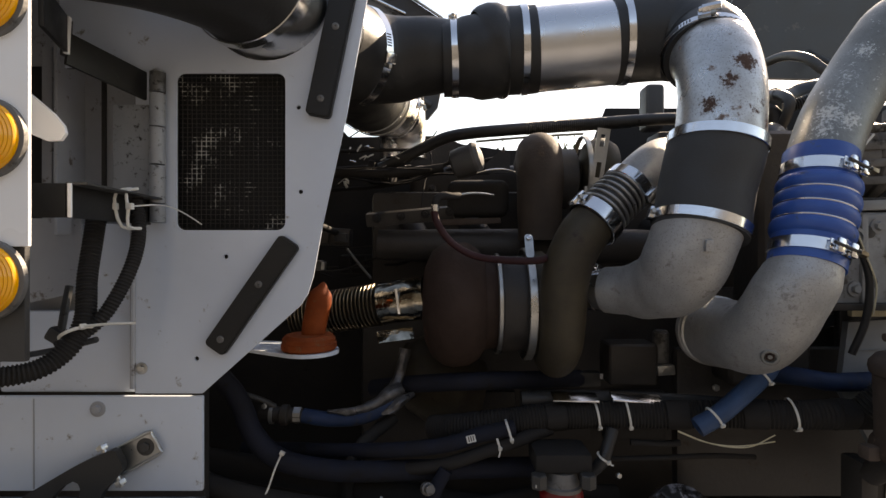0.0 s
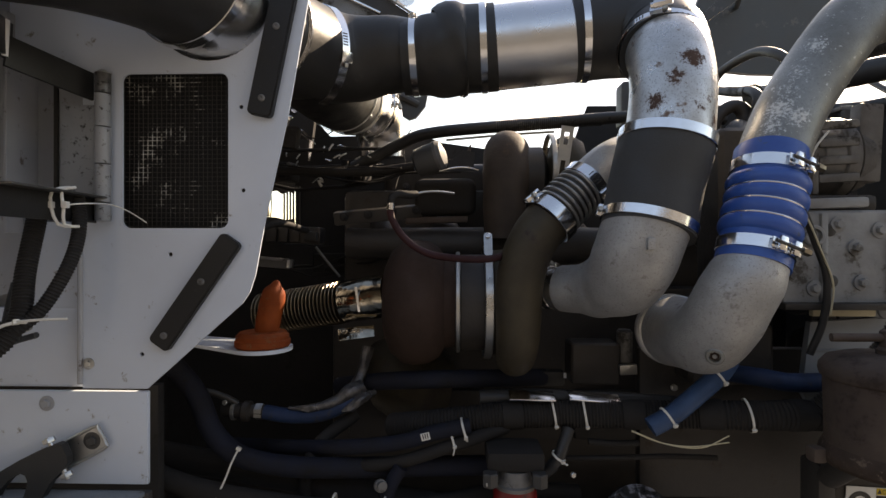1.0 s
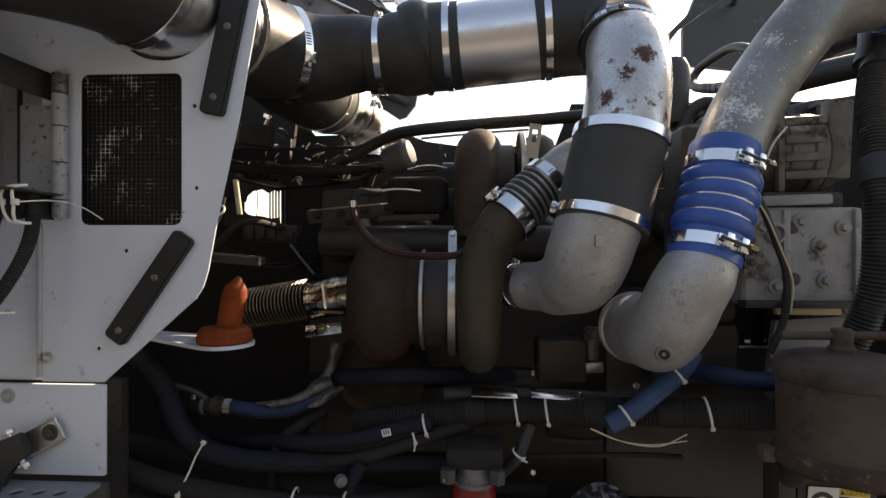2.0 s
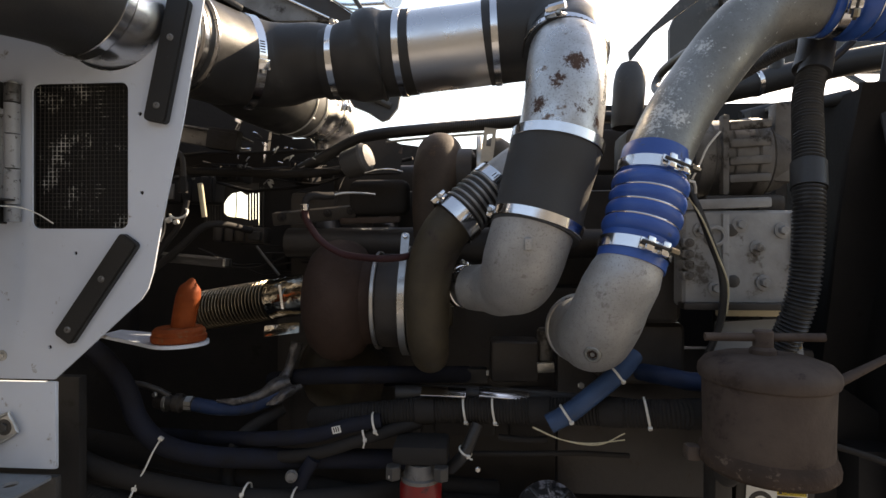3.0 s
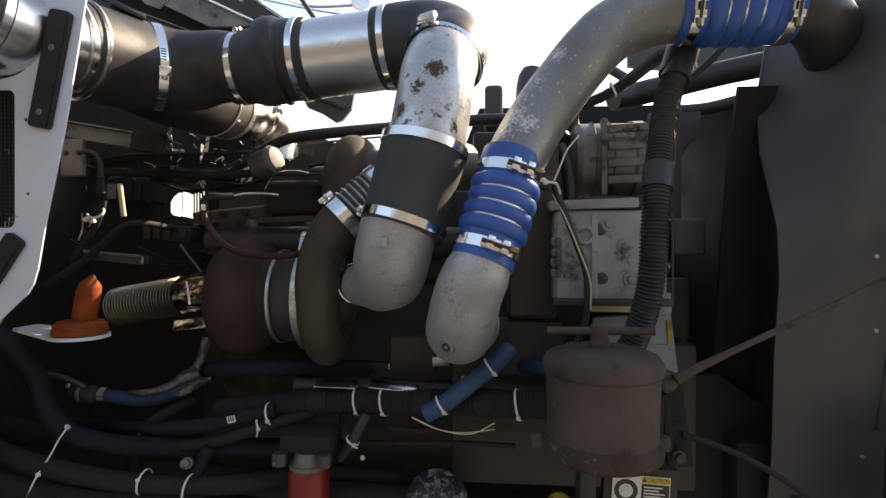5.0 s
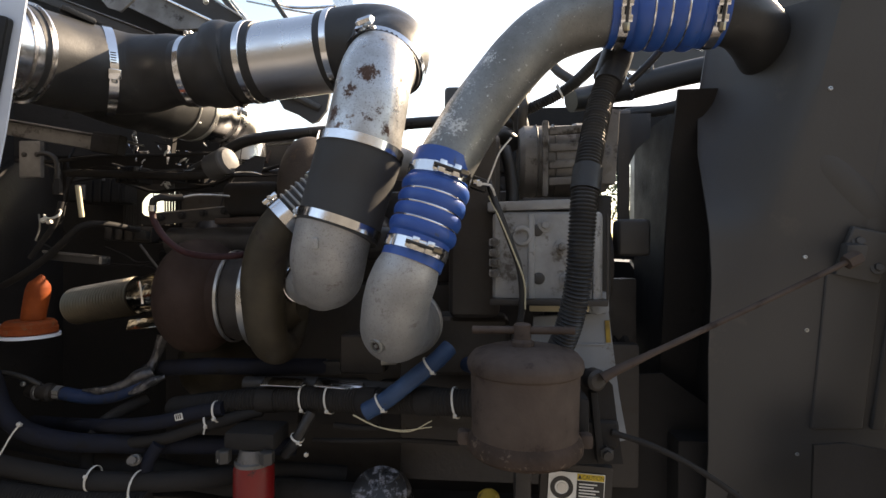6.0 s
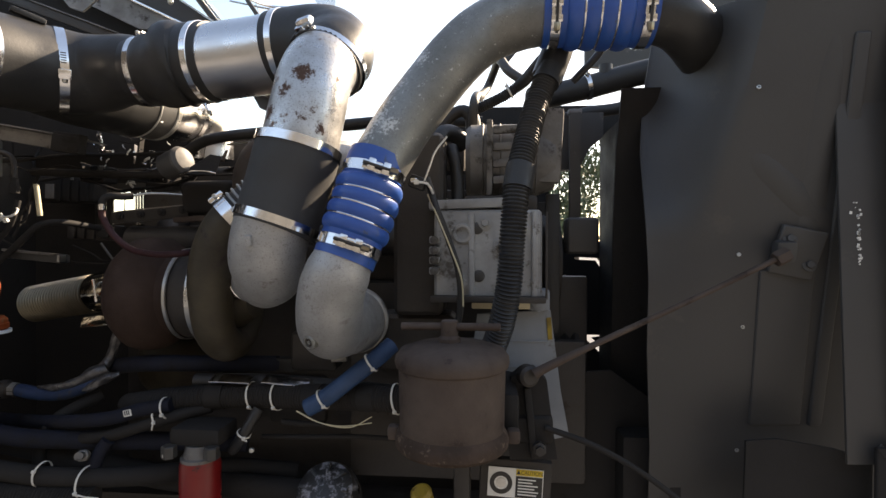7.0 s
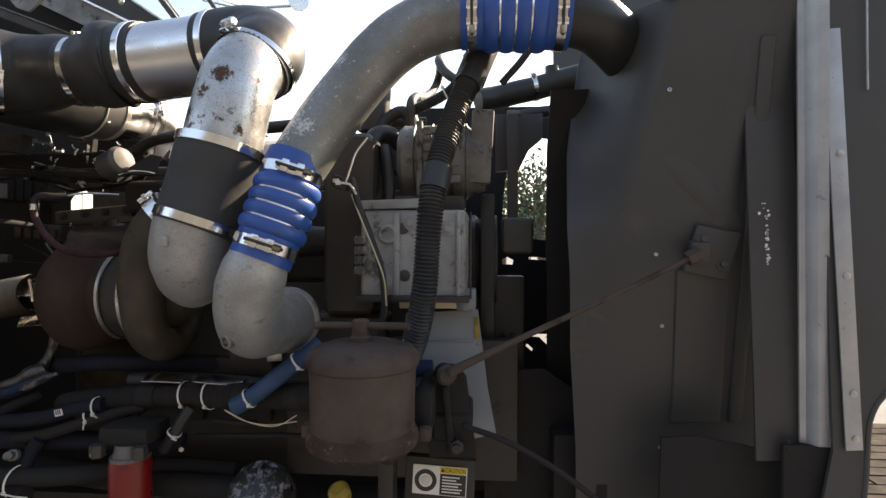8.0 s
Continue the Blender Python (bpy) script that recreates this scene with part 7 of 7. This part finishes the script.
part("black_field", box((0.048, 0.0008, 0.039), SM @ pose(0.0245, -0.0012, -0.006), 0.0002), M_INK, sign)
for i in range(6):
    part("print_bar", box(((0.032, 0.026, 0.036, 0.03, 0.037, 0.034)[i], 0.0006, 0.0022), SM @ pose(0.0045 + (0.032, 0.026, 0.036, 0.03, 0.037, 0.034)[i] / 2, -0.0018, 0.008 - 0.0055 * i), 0), M_LABEL, sign)
part("disc", revolve([(0.0125, 0.0), (0.0205, 0.0), (0.0205, 0.0006), (0.0125, 0.0006)], SM @ Vector((-0.026, -0.0009, -0.001)), (0, -1, 0), 40, closed=True), M_INK, sign)
part("disc_centre", revolve([(0.001, 0.0), (0.009, 0.0), (0.009, 0.0006), (0.001, 0.0006)], SM @ Vector((-0.026, -0.0009, -0.001)), (0, -1, 0), 32), M_ZINC, sign)
fc = bpy.data.curves.new("caution_text", "FONT")
fc.body, fc.size, fc.align_x, fc.align_y = "\u25b2CAUTION", 0.0105, "CENTER", "CENTER"
fo = new("caution_text", fc)
bpy.context.view_layer.update()
tm = bpy.data.meshes.new_from_object(fo.evaluated_get(bpy.context.evaluated_depsgraph_get()))
bpy.data.objects.remove(fo)
bm = bmesh.new()
bm.from_mesh(tm)
bmesh.ops.transform(bm, verts=bm.verts, matrix=SM @ pose(0.0245, -0.0019, 0.0203, 90, 0, 0) @ Matrix.Diagonal((0.82, 1, 1, 1)))
part("lettering", bm, M_INK, sign, "black word CAUTION", smooth=False)


# ---------------------------------------------------------------- distance: trees, small house
def tree(x, y, h, seed, label):
    """Tapered trunk with limbs and a crown of small separate leaves."""
    r = random.Random(seed)
    t = thing("tree", (x, y, 0), label, "tree", "trees behind the yard")
    bm = tube([(x, y, -0.1), (x + 0.1, y, h * 0.3), (x - 0.1, y + 0.1, h * 0.6), (x, y, h * 0.92)], [0.22, 0.17, 0.1, 0.03], 10, 0.3)
    ends = []
    for k in range(16):
        z0 = h * r.uniform(0.22, 0.8)
        a = r.uniform(0, 6.28)
        L = h * r.uniform(0.16, 0.34)
        e = (x + L * math.cos(a), y + L * math.sin(a), z0 + L * r.uniform(0.3, 0.9))
        tube([(x, y, z0), ((x + e[0]) / 2, (y + e[1]) / 2, (z0 + e[2]) / 2 + 0.05 * h), e], [0.06, 0.04, 0.015], 6, 0.3, bm=bm)
        ends.append(e)
    part("trunk", bm, M_BARK, t)
    crown = bmesh.new()
    for k in range(2600):
        e = r.choice(ends)
        s = h * 0.1
        c = Vector((e[0] + r.gauss(0, s), e[1] + r.gauss(0, s), e[2] + r.gauss(0, s * 0.8)))
        q = Euler((r.uniform(0, 6), r.uniform(0, 6), r.uniform(0, 6))).to_matrix()
        w = r.uniform(0.07, 0.14)
        vs = [crown.verts.new(c + q @ Vector(v)) for v in ((-w, 0, 0), (0, -w * 0.5, 0.02), (w, 0, 0), (0, w * 0.5, 0.02))]
        crown.faces.new(vs)
    part("crown", crown, M_LEAF, t, "loose green leaves with gaps", smooth=False)


for i, (x, y, h) in enumerate(((3.0, 19, 4.4), (1.7, 23, 4.9), (4.3, 22, 4.6), (8.5, 26, 5.2), (-5, 27, 4.4), (14, 27, 5.0), (-9, 60, 6.0))):
    tree(x, y, h, 11 + i, "green broadleaf tree at the edge of the yard")
house = thing("house", (-2.0, 24, 0), "small white sided house far off", "house")
part("wall", box((6, 5, 3.0), pose(-3.0, 36, 1.5), 0.02), M_HOUSE, house)
bm = bmesh.new()
vs = [bm.verts.new(v) for v in ((-6.3, 33.2, 2.95), (0.3, 33.2, 2.95), (0.3, 38.8, 2.95), (-6.3, 38.8, 2.95), (-6.3, 36, 4.6), (0.3, 36, 4.6))]
for f in ((0, 1, 5, 4), (2, 3, 4, 5), (0, 4, 3), (1, 2, 5), (0, 3, 2, 1)):
    bm.faces.new([vs[k] for k in f])
part("roof", bm, M_GREYSHADE, house, "", smooth=False)
for x in (-4.6, -1.6):
    w = part("window", box((1.0, 0.06, 1.1), pose(x, 33.48, 1.6), 0.01), M_DARK, house)

# ---------------------------------------------------------------- plank paving beside the truck
deck = thing("plank_paving", (3.2, 2.5, 0), "weathered grey plank paving on the ground", "paving", kind="structure")
pb = {}
rng = random.Random(3)
for j in range(30):
    for i in range(3):
        key = rng.randrange(4)
        if key not in pb:
            bmk = box((1.58, 0.115, 0.03), Matrix.Identity(4), 0.004, seg=1)
            me = bpy.data.meshes.new("plank")
            bmk.to_mesh(me)
            bmk.free()
            me.materials.append(M_PAVE)
            pb[key] = me
        o = new("plank", pb[key])
        o.parent = deck
        o.matrix_basis = pose(1.6 * i - 1.2 + 0.4 * (j % 2), 0.125 * j - 1.9, -0.012 + rng.uniform(-0.003, 0.003), rng.uniform(-0.6, 0.6), 0, rng.uniform(-0.3, 0.3))
